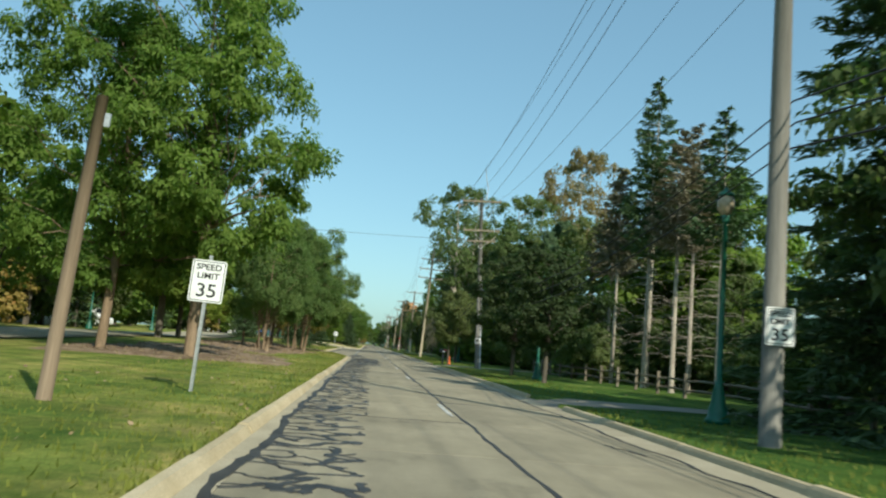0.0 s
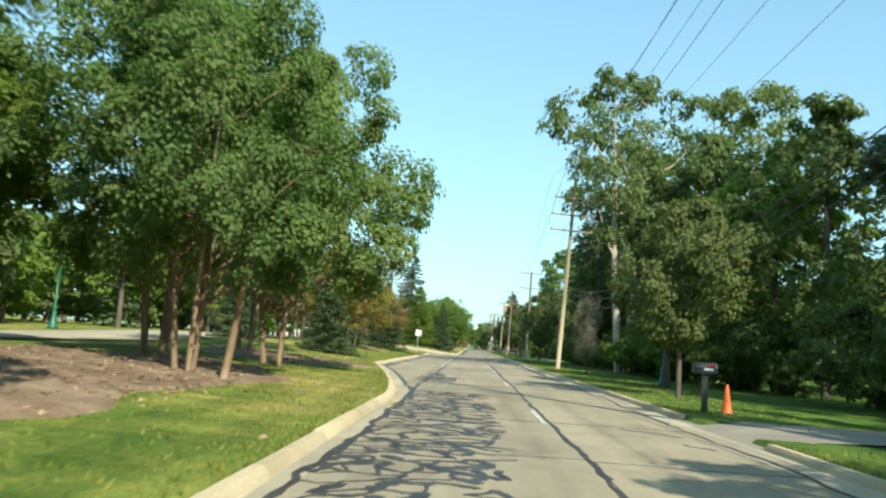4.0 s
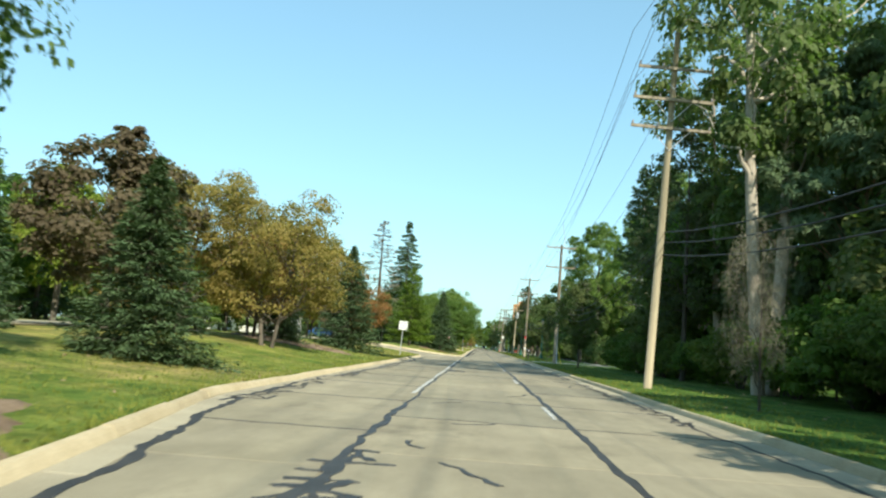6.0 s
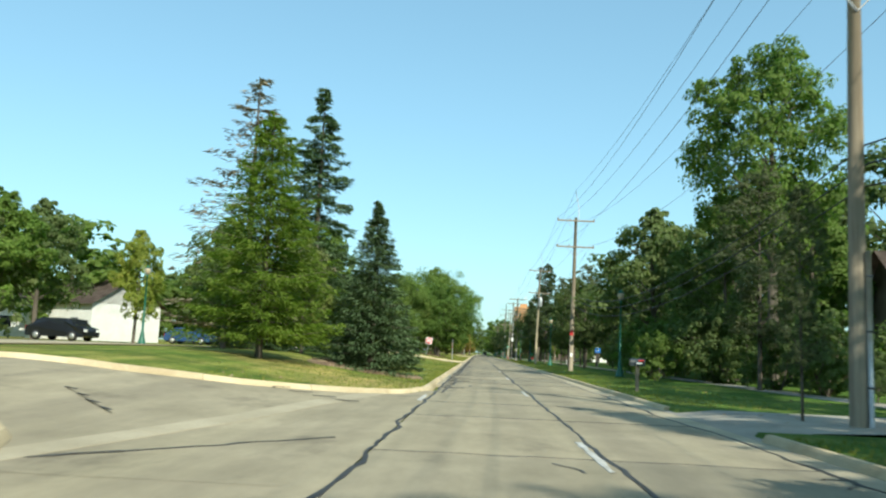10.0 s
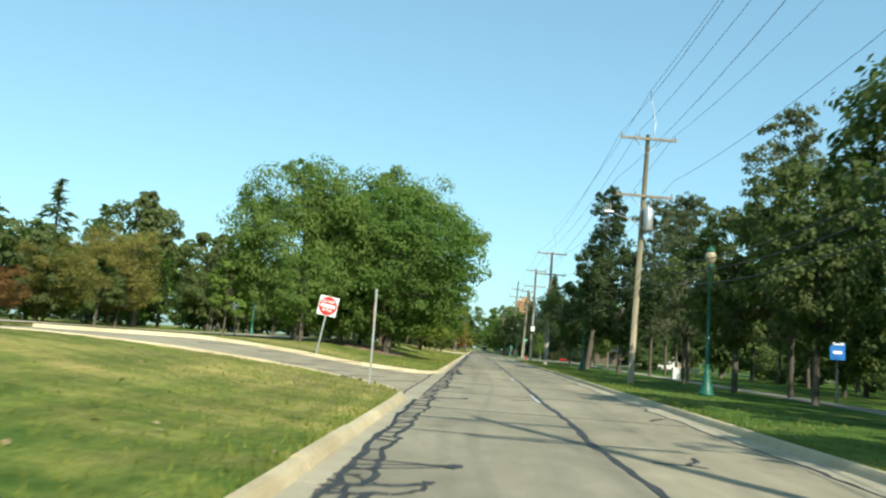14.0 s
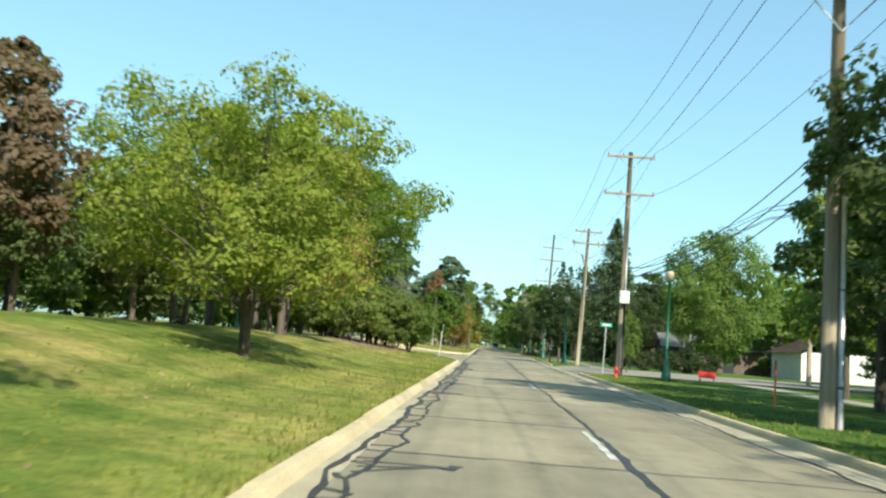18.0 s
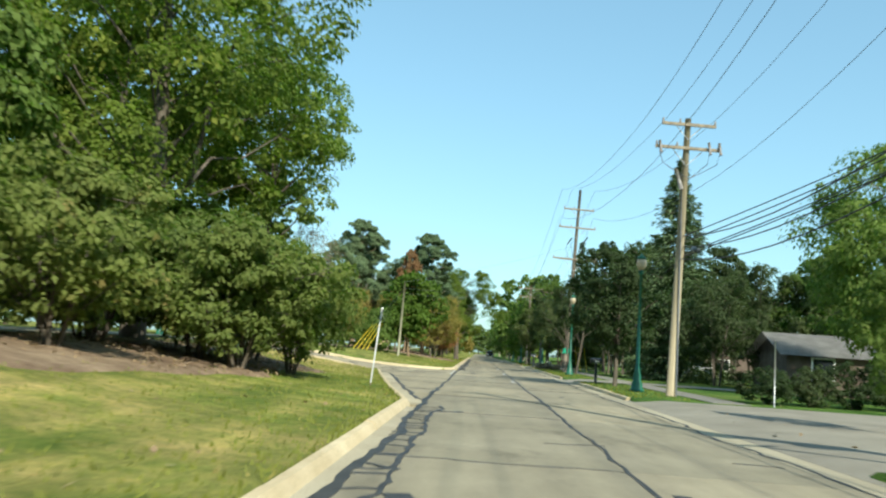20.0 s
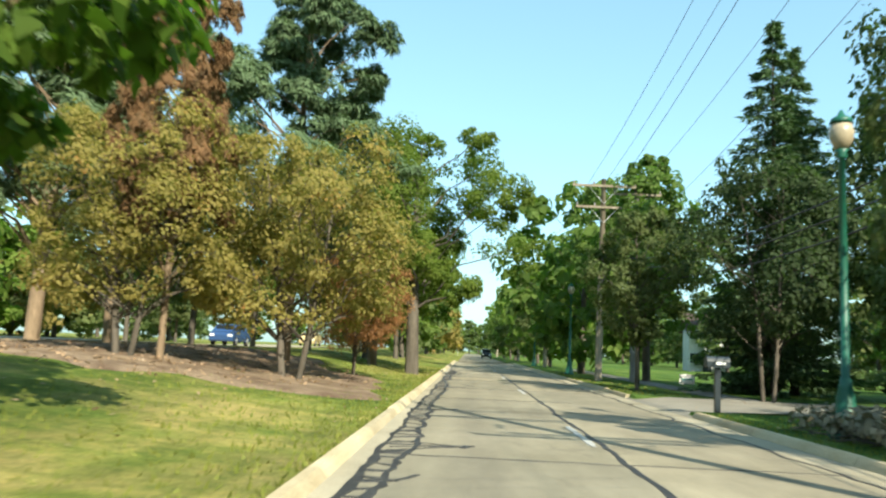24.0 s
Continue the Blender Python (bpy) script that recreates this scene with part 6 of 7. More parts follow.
# ---- houses ----
def house(x, y, w, d, h, label, roof_h=2.2, turn=0.0, wall=None, roof=None, gable="x", doors=1, wins=3, storeys=1):
    """A gabled house whose front faces -y before the turn."""
    z0 = float(land(x, y))
    e = thing("house", pose(x, y, z0, 0, 0, turn), label, "house")
    bm = B()
    box(bm, 0, 0, h / 2, w, d, h)
    part("wall", bm, wall or M_SIDING, e)
    bm = B()
    o = 0.45
    if gable == "x":
        pts = [(-w / 2 - o, -d / 2 - o, h - 0.1), (w / 2 + o, -d / 2 - o, h - 0.1), (w / 2 + o, 0, h + roof_h), (-w / 2 - o, 0, h + roof_h), (w / 2 + o, d / 2 + o, h - 0.1), (-w / 2 - o, d / 2 + o, h - 0.1)]
        gabs = [[(s * w / 2, -d / 2, h), (s * w / 2, d / 2, h), (s * w / 2, 0, h + roof_h - 0.25)] for s in (-1, 1)]
    else:
        pts = [(-w / 2 - o, d / 2 + o, h - 0.1), (-w / 2 - o, -d / 2 - o, h - 0.1), (0, -d / 2 - o, h + roof_h), (0, d / 2 + o, h + roof_h), (w / 2 + o, -d / 2 - o, h - 0.1), (w / 2 + o, d / 2 + o, h - 0.1)]
        gabs = [[(-w / 2, s * d / 2, h), (w / 2, s * d / 2, h), (0, s * d / 2, h + roof_h - 0.25)] for s in (-1, 1)]
    v = [bm.verts.new(p) for p in pts]
    for f in ((v[0], v[1], v[2], v[3]), (v[3], v[2], v[4], v[5])):
        bm.faces.new(f)
    r = bmesh.ops.solidify(bm, geom=list(bm.faces), thickness=0.16)
    part("roof", bm, roof or M_SHINGLE, e)
    for g in gabs:
        bm = B()
        a = [bm.verts.new(p) for p in g]
        bm.faces.new(a)
        bmesh.ops.solidify(bm, geom=list(bm.faces), thickness=0.08)
        part("gable", bm, wall or M_SIDING, e)
    for st in range(storeys):
        for k in range(wins):
            cx = -w / 2 + w * (k + 0.5) / wins
            cz = 1.5 + 2.7 * st
            if doors and st == 0 and k == wins // 2:
                part("door", box(B(), cx, -d / 2 - 0.03, 1.02, 0.95, 0.06, 2.05, bevel=0.01), M_DARKBOX, e)
                continue
            wn_ = part("window", box(B(), cx, -d / 2 - 0.03, cz, 1.3, 0.08, 1.3, bevel=0.01), M_WHITE, e)
            part("pane", box(B(), cx, -d / 2 - 0.075, cz, 1.1, 0.02, 1.1), M_GLASS, wn_)
    return e


house(-37.5, 225, 9, 8, 3.4, "cream house with a brown gabled roof", 2.5, -25, gable="x", wins=2)
house(-45.0, 232, 12, 9, 3.4, "pale house with a brown roof behind trees", 2.2, 20)
house(-37.0, 92, 12, 8, 3.0, "low pale house half hidden by trees", 1.9, 70)
house(-36.5, 48, 12, 8, 3.0, "low pale house half hidden by trees", 1.9, 80)
house(29.4, 352.0, 6.4, 7, 2.4, "small white gabled garage beyond the lawn", 1.5, 0, gable="y", doors=0, wins=1)
house(23.6, 362.5, 12, 7, 2.3, "low dark house with a pale grey roof behind clipped shrubs", 1.3, -4, wall=M_SHINGLE, roof=M_PALEROOF)
house(35.0, 384, 16, 8, 2.9, "low house with a brown roof beside the street", 1.7, -8, wall=M_TANWALL)
house(31.0, 406.0, 12, 8, 3.0, "low dark house with white window frames", 1.8, -5, wall=M_SHINGLE)
house(26.0, 191.5, 9, 8, 5.4, "brown two-storey house with a white balcony behind trees", 2.2, -12, wall=M_SHINGLE, storeys=2)
house(27.5, 474.0, 4.0, 6, 4.6, "white house half hidden behind trees", 2.2, -8, storeys=2)
# balcony of the white house
e = thing("balcony", pose(26.0, 191.5, float(land(26, 191)), 0, 0, -12), "white timber balcony on slim posts", "balcony")
part("deck", box(B(), -1.0, -5.1, 2.9, 6.5, 2.2, 0.16), M_SIDING, e)
for k in range(5):
    part("post", box(B(), -4.1 + 1.55 * k, -6.1, 1.5, 0.14, 0.14, 3.0), M_SIDING, e)
part("rail", box(B(), -1.0, -6.15, 3.95, 6.5, 0.08, 0.08), M_SIDING, e)
for k in range(16):
    part("baluster", box(B(), -4.1 + 0.41 * k, -6.15, 3.45, 0.05, 0.05, 0.95), M_SIDING, e)

# tower block far ahead
e = thing("tower_block", pose(56, 1200, 0), "tall orange-tan tower block far behind the trees", "building")
part("wall", box(B(), 0, 0, 31, 21, 16, 62), M_BRICK, e)
part("roof", box(B(), 1, 0, 64, 9, 8, 4), M_BRICK, e)
for k in range(18):
    part("window_band", box(B(), 0, -8.03, 8 + 3.0 * k, 19, 0.2, 1.1), M_GLASS, e)


# ---- vehicles ----
def car(x, y, turn, mat, label, high=1.55, long=4.6, suv=False, z=None):
    e = thing("car", pose(x, y, float(land(x, y)) + 0.03 if z is None else z, 0, 0, turn), label, "car", "cars")
    hw = 0.9
    side = [(-0.5, 0.35), (-0.5, 0.72), (-0.47, 0.9), (-0.36, 1.0), (-0.24, high - 0.06), (-0.05, high), (0.27, high - 0.02), (0.42, 1.02), (0.49, 0.95), (0.5, 0.4), (0.47, 0.26), (-0.47, 0.26)]
    if suv:
        side = [(-0.5, 0.4), (-0.5, 0.8), (-0.47, 1.0), (-0.3, 1.1), (-0.18, high - 0.06), (0.0, high), (0.42, high - 0.02), (0.48, 1.1), (0.5, 1.0), (0.5, 0.45), (0.47, 0.3), (-0.47, 0.3)]
    rows = []
    for xx, k in ((-hw, 0.97), (-hw * 0.98, 1.0), (hw * 0.98, 1.0), (hw, 0.97)):
        rows.append([(xx * (1 if z_ < 1.05 else 0.82), yy * long, z_) for yy, z_ in side])
    bm = B()
    vs = [[bm.verts.new(p) for p in r] for r in rows]
    n = len(side)
    for a in range(3):
        for k in range(n):
            bm.faces.new((vs[a][k], vs[a][(k + 1) % n], vs[a + 1][(k + 1) % n], vs[a + 1][k]))
    bm.faces.new(vs[0][::-1])
    bm.faces.new(vs[-1])
    bmesh.ops.recalc_face_normals(bm, faces=bm.faces)
    bmesh.ops.bevel(bm, geom=[e_ for e_ in bm.edges if e_.calc_face_angle(0) > 0.6], offset=0.04, segments=2, affect="EDGES")
    part("body", bm, mat, e)
    yb, yf = (0.47 * long, -0.26 * long) if suv else (0.37 * long, -0.3 * long)
    part("rear_window", box(B(), 0, yb + 0.03, high - 0.3, 1.25, 0.06, 0.36, bevel=0.02), M_GLASS, e)
    part("windscreen", box(B(), 0, yf - 0.06, high - 0.28, 1.25, 0.06, 0.38, bevel=0.02), M_GLASS, e)
    for s_ in (-1, 1):
        part("side_window", box(B(), s_ * 0.775, 0.08 * long, high - 0.27, 0.06, 0.44 * long, 0.3, bevel=0.02), M_GLASS, e)
        part("tail_light", box(B(), s_ * 0.7, 0.5 * long, 0.85, 0.3, 0.05, 0.2, bevel=0.02), M_TAIL, e)
        part("headlight", box(B(), s_ * 0.66, -0.5 * long, 0.72, 0.34, 0.05, 0.16, bevel=0.02), M_WHITE, e)
        for yy in (-0.31, 0.31):
            w = part("wheel", lathe(B(), [(0.2, -0.1), (0.33, -0.1), (0.34, 0), (0.33, 0.1), (0.2, 0.1)], 18, pose(s_ * 0.82, yy * long, 0.32, 0, 90, 0)), M_RUBBER, e, "black tyre")
            part("rim", lathe(B(), [(0.21, -0.09), (0.21, 0.09), (0.1, 0.11)], 12, pose(s_ * 0.84, yy * long, 0.32, 0, 90 * s_, 0)), M_GALV, w, "grey rim")
    part("number_plate", box(B(), 0, 0.51 * long, 0.7, 0.34, 0.02, 0.14), M_WHITE, e)
    return e


car(3.1, 528.0, 180, M_CARBLACK, "black sport utility car driving far ahead", 1.75, 4.7, True, 0.0).rotation_euler.z = 0.0
car(-18.2, 437.0, 0, M_CARBLUE, "dark blue car on the other carriageway")
car(-18.6, 470.0, 0, M_CARTAN, "tan car on the other carriageway")
car(-18.4, 520.0, 0, M_CARGREEN, "dark green car on the other carriageway")
car(-30.0, 98.0, 70, M_CARWHITE, "white van parked by a house across the road", 1.95, 4.9, True)
car(-29.0, 203.0, 80, M_CARBLACK, "black car parked outside a house")
car(-27.5, 224.0, 85, M_CARBLUE, "blue car parked outside a house")
car(20.5, 389.0, 60, M_CARWHITE, "white car parked in a drive behind trees")
# road sign and signals far ahead
e = thing("warning_sign", pose(-2.6, 560, 0.12), "yellow diamond warning sign far down the road", "road sign")
part("post", tube(B(), [(0, 0, -0.2), (0, 0, 2.4)], [0.04, 0.04], 6), M_GALV, e)
part("sign_plate", box(B(), 0, -0.05, 2.4, 0.8, 0.02, 0.8, pose(0, 0, 2.4) @ pose(0, 0, 0, 0, 45, 0) @ pose(0, 0, -2.4)), M_YELLOW, e)


# ---- pavement ----
def sheet(name, rows, mat):
    """A lofted surface from rows of points."""
    n = len(rows[0])
    vs = [p for r in rows for p in r]
    fs = [(a * n + b, a * n + b + 1, (a + 1) * n + b + 1, (a + 1) * n + b) for a in range(len(rows) - 1) for b in range(n - 1)]
    return mesh_of(name, vs, fs, (mat,), True)


def slab(name, corners, depth, mat, parent, top=0.0):
    """A thin slab with softened upper edges, from its corners in order."""
    c = Vector((sum(p[0] for p in corners) / len(corners), sum(p[1] for p in corners) / len(corners)))
    n = len(corners)
    low = [(p[0], p[1], (p[2] if len(p) > 2 else top) - depth) for p in corners]
    mid = [(p[0], p[1], (p[2] if len(p) > 2 else top) - 0.008) for p in corners]
    up = []
    for p in corners:
        d = Vector((p[0], p[1])) - c
        q = c + d * (1 - 0.012 / max(0.3, d.length))
        up.append((q.x, q.y, p[2] if len(p) > 2 else top))
    fs = [tuple(range(2 * n, 3 * n))]
    for a in range(n):
        b = (a + 1) % n
        fs += [(a, b, n + b, n + a), (n + a, n + b, 2 * n + b, 2 * n + a)]
    ob = new(name, mesh_of(name, low + mid + up, fs, (mat,)))
    ob.parent = parent
    return ob


road = thing("road", Matrix(), "worn tan concrete road with tar-sealed cracks and joints", "road", kind="structure")
rr = random.Random(5)
joints = [-60.0]
while joints[-1] < 470:
    joints.append(joints[-1] + rr.choice((4.6, 5.2, 6.1, 7.4)))
for a, b in zip(joints, joints[1:]):
    for x0, x1 in ((-1.5, 1.6), (1.6, 4.25)):
        slab("slab", [(x0 + 0.004, a + 0.005), (x1 - 0.004, a + 0.005), (x1 - 0.004, b - 0.005), (x0 + 0.004, b - 0.005)], 0.1, M_ROAD, road)
for a, b in ((470, 560), (560, 720)):
    slab("slab", [(-1.5, a), (4.25, a), (4.25, b), (-1.5, b)], 0.1, M_ROAD, road)
# turn lanes: the room between the left slab edge and the kerb
for y0, y1, n in ((74, 156.9, 14), (331, 352.3, 4)):
    for k in range(n):
        a, b = y0 + (y1 - y0) * k / n, y0 + (y1 - y0) * (k + 1) / n
        ea, eb = float(left_edge(a)), float(left_edge(b - 0.4))
        if ea > EDGE - 0.05 and eb > EDGE - 0.05:
            continue
        slab("slab", [(ea - 0.02, a + 0.005), (-1.504, a + 0.005), (-1.504, b - 0.005), (eb - 0.02, b - 0.005)], 0.1, M_ROAD, road, 0.001)
# gutters
for a in range(-60, 470, 6):
    b = a + 6
    if not any(lo - 3 < a + 3 < hi + 3 for lo, hi in ((76, 176), (331, 367), (236, 250))):
        slab("gutter_pan", [(-1.79, a + 0.004, 0.012), (-1.5, a + 0.004, -0.003), (-1.5, b - 0.004, -0.003), (-1.79, b - 0.004, 0.012)], 0.1, M_GUTTER, road)
    slab("gutter_pan", [(4.25, a + 0.004, -0.003), (4.77, a + 0.004, 0.012), (4.77, b - 0.004, 0.012), (4.25, b - 0.004, -0.003)], 0.1, M_GUTTER, road)
for y0, y1 in ((74.0, 155.6), (331.5, 351.5)):
    n = round((y1 - y0) / 3.2)
    for k in range(n):
        a, b = y0 + (y1 - y0) * k / n, y0 + (y1 - y0) * (k + 1) / n
        ea, eb = float(left_edge(a)), float(left_edge(b))
        slab("gutter_pan", [(ea - 0.02, a + 0.004, 0.0075), (ea + 0.42, a + 0.004, 0.005), (eb + 0.42, b - 0.004, 0.005), (eb - 0.02, b - 0.004, 0.0075)], 0.1, M_GUTTER, road)
# valley gutter across the mouth of the first crossover
mouth = ((-5.0, 156.2), (-4.45, 159.2), (-3.95, 162.0), (-3.35, 167.0), (-2.75, 171.2), (-2.1, 175.3))
for (xa, ya), (xb, yb) in zip(mouth, mouth[1:]):
    slab("gutter_pan", [(xa - 0.5, ya + 0.1, float(land(xa - 0.5, ya)) - KERB + 0.012), (xa, ya, float(land(xa, ya)) - KERB + 0.012), (xb, yb - 0.008, float(land(xb, yb)) - KERB + 0.012), (xb - 0.5, yb + 0.09, float(land(xb - 0.5, yb)) - KERB + 0.012)], 0.1, M_GUTTER, road)
for a in (233.6, 239.5, 245.4):
    slab("gutter_pan", [(-1.98, a + 0.004, 0.016), (-1.5, a + 0.004, 0.006), (-1.5, a + 5.88, 0.006), (-1.98, a + 5.88, 0.016)], 0.1, M_GUTTER, road)
# crossovers
for c in CROSS:
    e = thing("crossover", Matrix(), "concrete crossover through the grassy median", "road", kind="structure")
    rows = []
    for x in np.linspace(-1.52, -15.7, 36):
        xc = min(EDGE, float(x))
        n0, n1 = float(near_edge(c, xc)) - 0.05, float(far_edge(c, xc)) + 0.05
        rows.append([(float(x), n0 + (n1 - n0) * f, float(land(x, n0 + (n1 - n0) * f)) - KERB + 0.004 - (0.008 if x > -1.7 else 0)) for f in np.linspace(0, 1, 22)])
    part("pavement", sheet("pavement", rows, M_ROAD), None, e)
rows = [[(x, float(y), float(land(-15.7, y)) + (-0.02 if x in (-15.7, -22.3) else 0.03)) for x in (-15.7, -15.5, -19.0, -22.1, -22.3)] for y in np.arange(-60, 560, 4.0)]
e = tagged(new("other_carriageway", sheet("other_carriageway", rows, M_GUTTER)), "pale concrete carriageway across the median", "road", kind="structure")
# right-hand drives and side street
for k, (a, b, w) in enumerate(DRIVES):
    mat = (M_ASPHALT, M_ASPHALT, M_WALK, M_ASPHALT, M_ASPHALT, M_ASPHALT)[k]
    fl = 1.2
    rows = [[(x, y, z) for y in np.linspace(a - (fl if x < 5.2 else 0.4 * fl if x < 6 else 0), b + (fl if x < 5.2 else 0.4 * fl if x < 6 else 0), 6)] for x, z in ((4.7, 0.012), (5.1, 0.05), (5.9, 0.125), (8, 0.15), (12, 0.15), (w, 0.15))]
    tagged(new("side_street" if w > 50 else "driveway", sheet("driveway", rows, mat)), ("asphalt side street with flared concrete corners" if w > 50 else "driveway apron running off the road"), "road", kind="structure")


def kerb_run(name, pts, label, top=0.012, w=0.19, seg=3.0, high=0.30):
    """A poured kerb in separate lengths along a line; the grass lies to the left of its direction."""
    e = thing(name, Matrix(), label, "kerb", kind="structure")
    pts = [Vector(p) for p in pts]
    dist = [0.0]
    for a, b in zip(pts, pts[1:]):
        dist.append(dist[-1] + (b - a).length)
    n = max(1, round(dist[-1] / seg))

    def at(s):
        k = min(max(np.searchsorted(dist, s) - 1, 0), len(pts) - 2)
        f = (s - dist[k]) / max(1e-6, dist[k + 1] - dist[k])
        return pts[k].lerp(pts[k + 1], f)

    for k in range(n):
        s0, s1 = dist[-1] * k / n + 0.006, dist[-1] * (k + 1) / n - 0.006
        m = 2 if (s1 - s0) < 1 else 4
        rows = []
        jig = rr.uniform(-0.012, 0.012)
        for q in range(m):
            s = s0 + (s1 - s0) * q / (m - 1)
            p = at(s)
            d = (at(min(dist[-1], s + 0.1)) - at(max(0, s - 0.1))).normalized()
            o = Vector((-d.y, d.x))
            z = float(land(p.x - 0.1, p.y)) + jig if p.x < 0 else KERB + jig
            prof = ((-0.05, -high), (-0.02, -KERB + 0.01), (0.025, -0.03), (0.06, top), (w - 0.03, top + 0.004), (w, top - 0.02), (w, -high))
            rows.append([(p.x + o.x * u, p.y + o.y * u, z + v) for u, v in prof])
        n7 = len(rows[0])
        vs = [v for r in rows for v in r]
        fs = [(i * n7 + j, (i + 1) * n7 + j, (i + 1) * n7 + j + 1, i * n7 + j + 1) for i in range(m - 1) for j in range(n7 - 1)]
        fs += [tuple(range(n7)), tuple(range((m - 1) * n7, m * n7))[::-1]]
        part("kerb_length", mesh_of("kerb_length", vs, fs, (M_KERB,)), None, e)
    return e


def line_x(y0, y1, step=1.0):
    n = max(2, int((y1 - y0) / step) + 1)
    return [(float(left_edge(y)), float(y)) for y in np.linspace(y0, y1, n)]


def edge_pts(c, which, x1=-15.3):
    f = near_edge if which == "near" else far_edge
    x0 = c[0][1] if which == "near" and c[0][1] < -4 else EDGE
    return [(float(x), float(f(c, x))) for x in np.linspace(x0, x1, 60)]


n0, n1, n2 = CROSS
kerb_run("left_kerb", line_x(-40, 155.7) + edge_pts(n0, "near"), "tan concrete kerb between the road and the median grass")
kerb_run("left_kerb", edge_pts(n0, "far")[::-1] + line_x(175.8, 233.3) + edge_pts(n1, "near")[1:], "tan concrete kerb between the road and the median grass")
kerb_run("left_kerb", edge_pts(n1, "far")[::-1] + line_x(251.8, 351.9) + edge_pts(n2, "near"), "tan concrete kerb between the road and the median grass")
kerb_run("left_kerb", edge_pts(n2, "far")[::-1] + line_x(367.3, 470, 3), "tan concrete kerb between the road and the median grass", seg=4)
start = -40.0
for a, b, w in DRIVES + ((470.0, 471.0, 0),):
    f = 1.2
    pts = [(4.75, y) for y in np.arange(start, a - f, 3.0)] + [(4.75, a - f)]
    kerb_run("right_kerb", pts[::-1], "grey concrete kerb along the verge", seg=4)
    start = b + f

# sidewalk
walk_ = thing("sidewalk", Matrix(), "pale concrete sidewalk squares through the grass", "sidewalk", kind="structure")
for y in np.arange(170, 322, 1.6):
    slab("sidewalk_square", [(12.6, y + 0.01, 0.14), (14.0, y + 0.01, 0.14), (14.0, y + 1.59, 0.14), (12.6, y + 1.59, 0.14)], 0.12, M_WALK, walk_)
for y in np.arange(340, 446, 1.5):
    if not any(a - 1 < y < b for a, b, w in DRIVES):
        slab("sidewalk_square", [(7.7, y + 0.01, 0.14), (9.0, y + 0.01, 0.14), (9.0, y + 1.49, 0.14), (7.7, y + 1.49, 0.14)], 0.12, M_PATH, walk_)


# ---- sealed cracks and markings ----
def ribbon(points, width, z=0.006):
    """A flat wavering strip of sealant along points."""
    pts = [Vector(p) for p in points]
    vs, fs = [], []
    for k, p in enumerate(pts):
        d = (pts[min(k + 1, len(pts) - 1)] - pts[max(k - 1, 0)])
        d = d.normalized() if d.length > 0 else Vector((0, 1))
        o = Vector((-d.y, d.x)) * width * rr.uniform(0.55, 1.3) / 2
        vs += [(p.x - o.x, p.y - o.y, z - 0.012), (p.x - o.x * 0.9, p.y - o.y * 0.9, z), (p.x + o.x * 0.9, p.y + o.y * 0.9, z), (p.x + o.x, p.y + o.y, z - 0.012)]
    for k in range(len(pts) - 1):
        fs += [(4 * k + j, 4 * k + j + 1, 4 * k + j + 5, 4 * k + j + 4) for j in range(3)]
    return vs, fs


def wander(p, q, step=0.25, amp=0.05):
    p, q = Vector(p), Vector(q)
    n = max(2, int((q - p).length / step))
    d = (q - p).normalized()
    o = Vector((-d.y, d.x))
    w, out = 0.0, []
    for k in range(n + 1):
        w = 0.75 * w + rr.gauss(0, amp)
        out.append(p.lerp(q, k / n) + o * (w if 0 < k < n else w * 0.4))
    return out


seal = thing("crack_sealant", Matrix(), "black tar sealant over cracks and joints of the road", "sealant", kind="structure")


def seam(points, width, z=0.006):
    vs, fs = ribbon(points, width, z)
    part("tar_seam", mesh_of("tar_seam", vs, fs, (M_TAR,)), None, seal)


for a in range(-20, 460, 12):
    seam(wander((1.6, a), (1.6, a + 12), 0.4, 0.02), rr.choice((0.07, 0.09, 0.13)))
    if a < 340:
        seam(wander((4.25, a), (4.25, a + 12), 0.4, 0.04), 0.07, 0.005)
    else:
        seam(wander((4.2, a), (4.2, a + 12), 0.4, 0.06), 0.06, 0.005)
    seam(wander((-1.5, a), (-1.5, a + 12), 0.35, 0.03), rr.choice((0.08, 0.1, 0.14)), 0.0065)
for y in joints:
    if -10 < y < 450:
        if rr.random() < 0.85:
            seam(wander((-1.5, y), (1.6, y + rr.uniform(-0.1, 0.1)), 0.3, 0.025), rr.choice((0.035, 0.045, 0.06)), 0.0055)
        if rr.random() < 0.7:
            seam(wander((1.6, y), (4.25, y + rr.uniform(-0.1, 0.1)), 0.3, 0.025), rr.choice((0.03, 0.045)), 0.0055)
for y0, y1, n in ((86, 153, 11), (336, 351, 3)):
    for k in range(n):
        y = y0 + (y1 - y0) * (k + 0.5) / n
        seam(wander((float(left_edge(y)) + 0.4, y), (-1.5, y), 0.3, 0.03), 0.06, 0.007)
for a in range(75, 98, 3):
    seam(wander((float(left_edge(a)) + 0.43, a), (float(left_edge(a + 3)) + 0.43, a + 3), 0.3, 0.03), 0.15, 0.0095)
for a in range(98, 152, 9):
    seam(wander((-4.62, a), (-4.62, a + 9), 0.35, 0.05), 0.12, 0.0095)
for a in range(333, 351, 3):
    seam(wander((float(left_edge(a)) + 0.45, a), (float(left_edge(a + 3)) + 0.45, a + 3), 0.3, 0.03), 0.13, 0.0095)
seam(wander((-2.0, 234.5), (-2.0, 250.5), 0.3, 0.02), 0.045, 0.02)
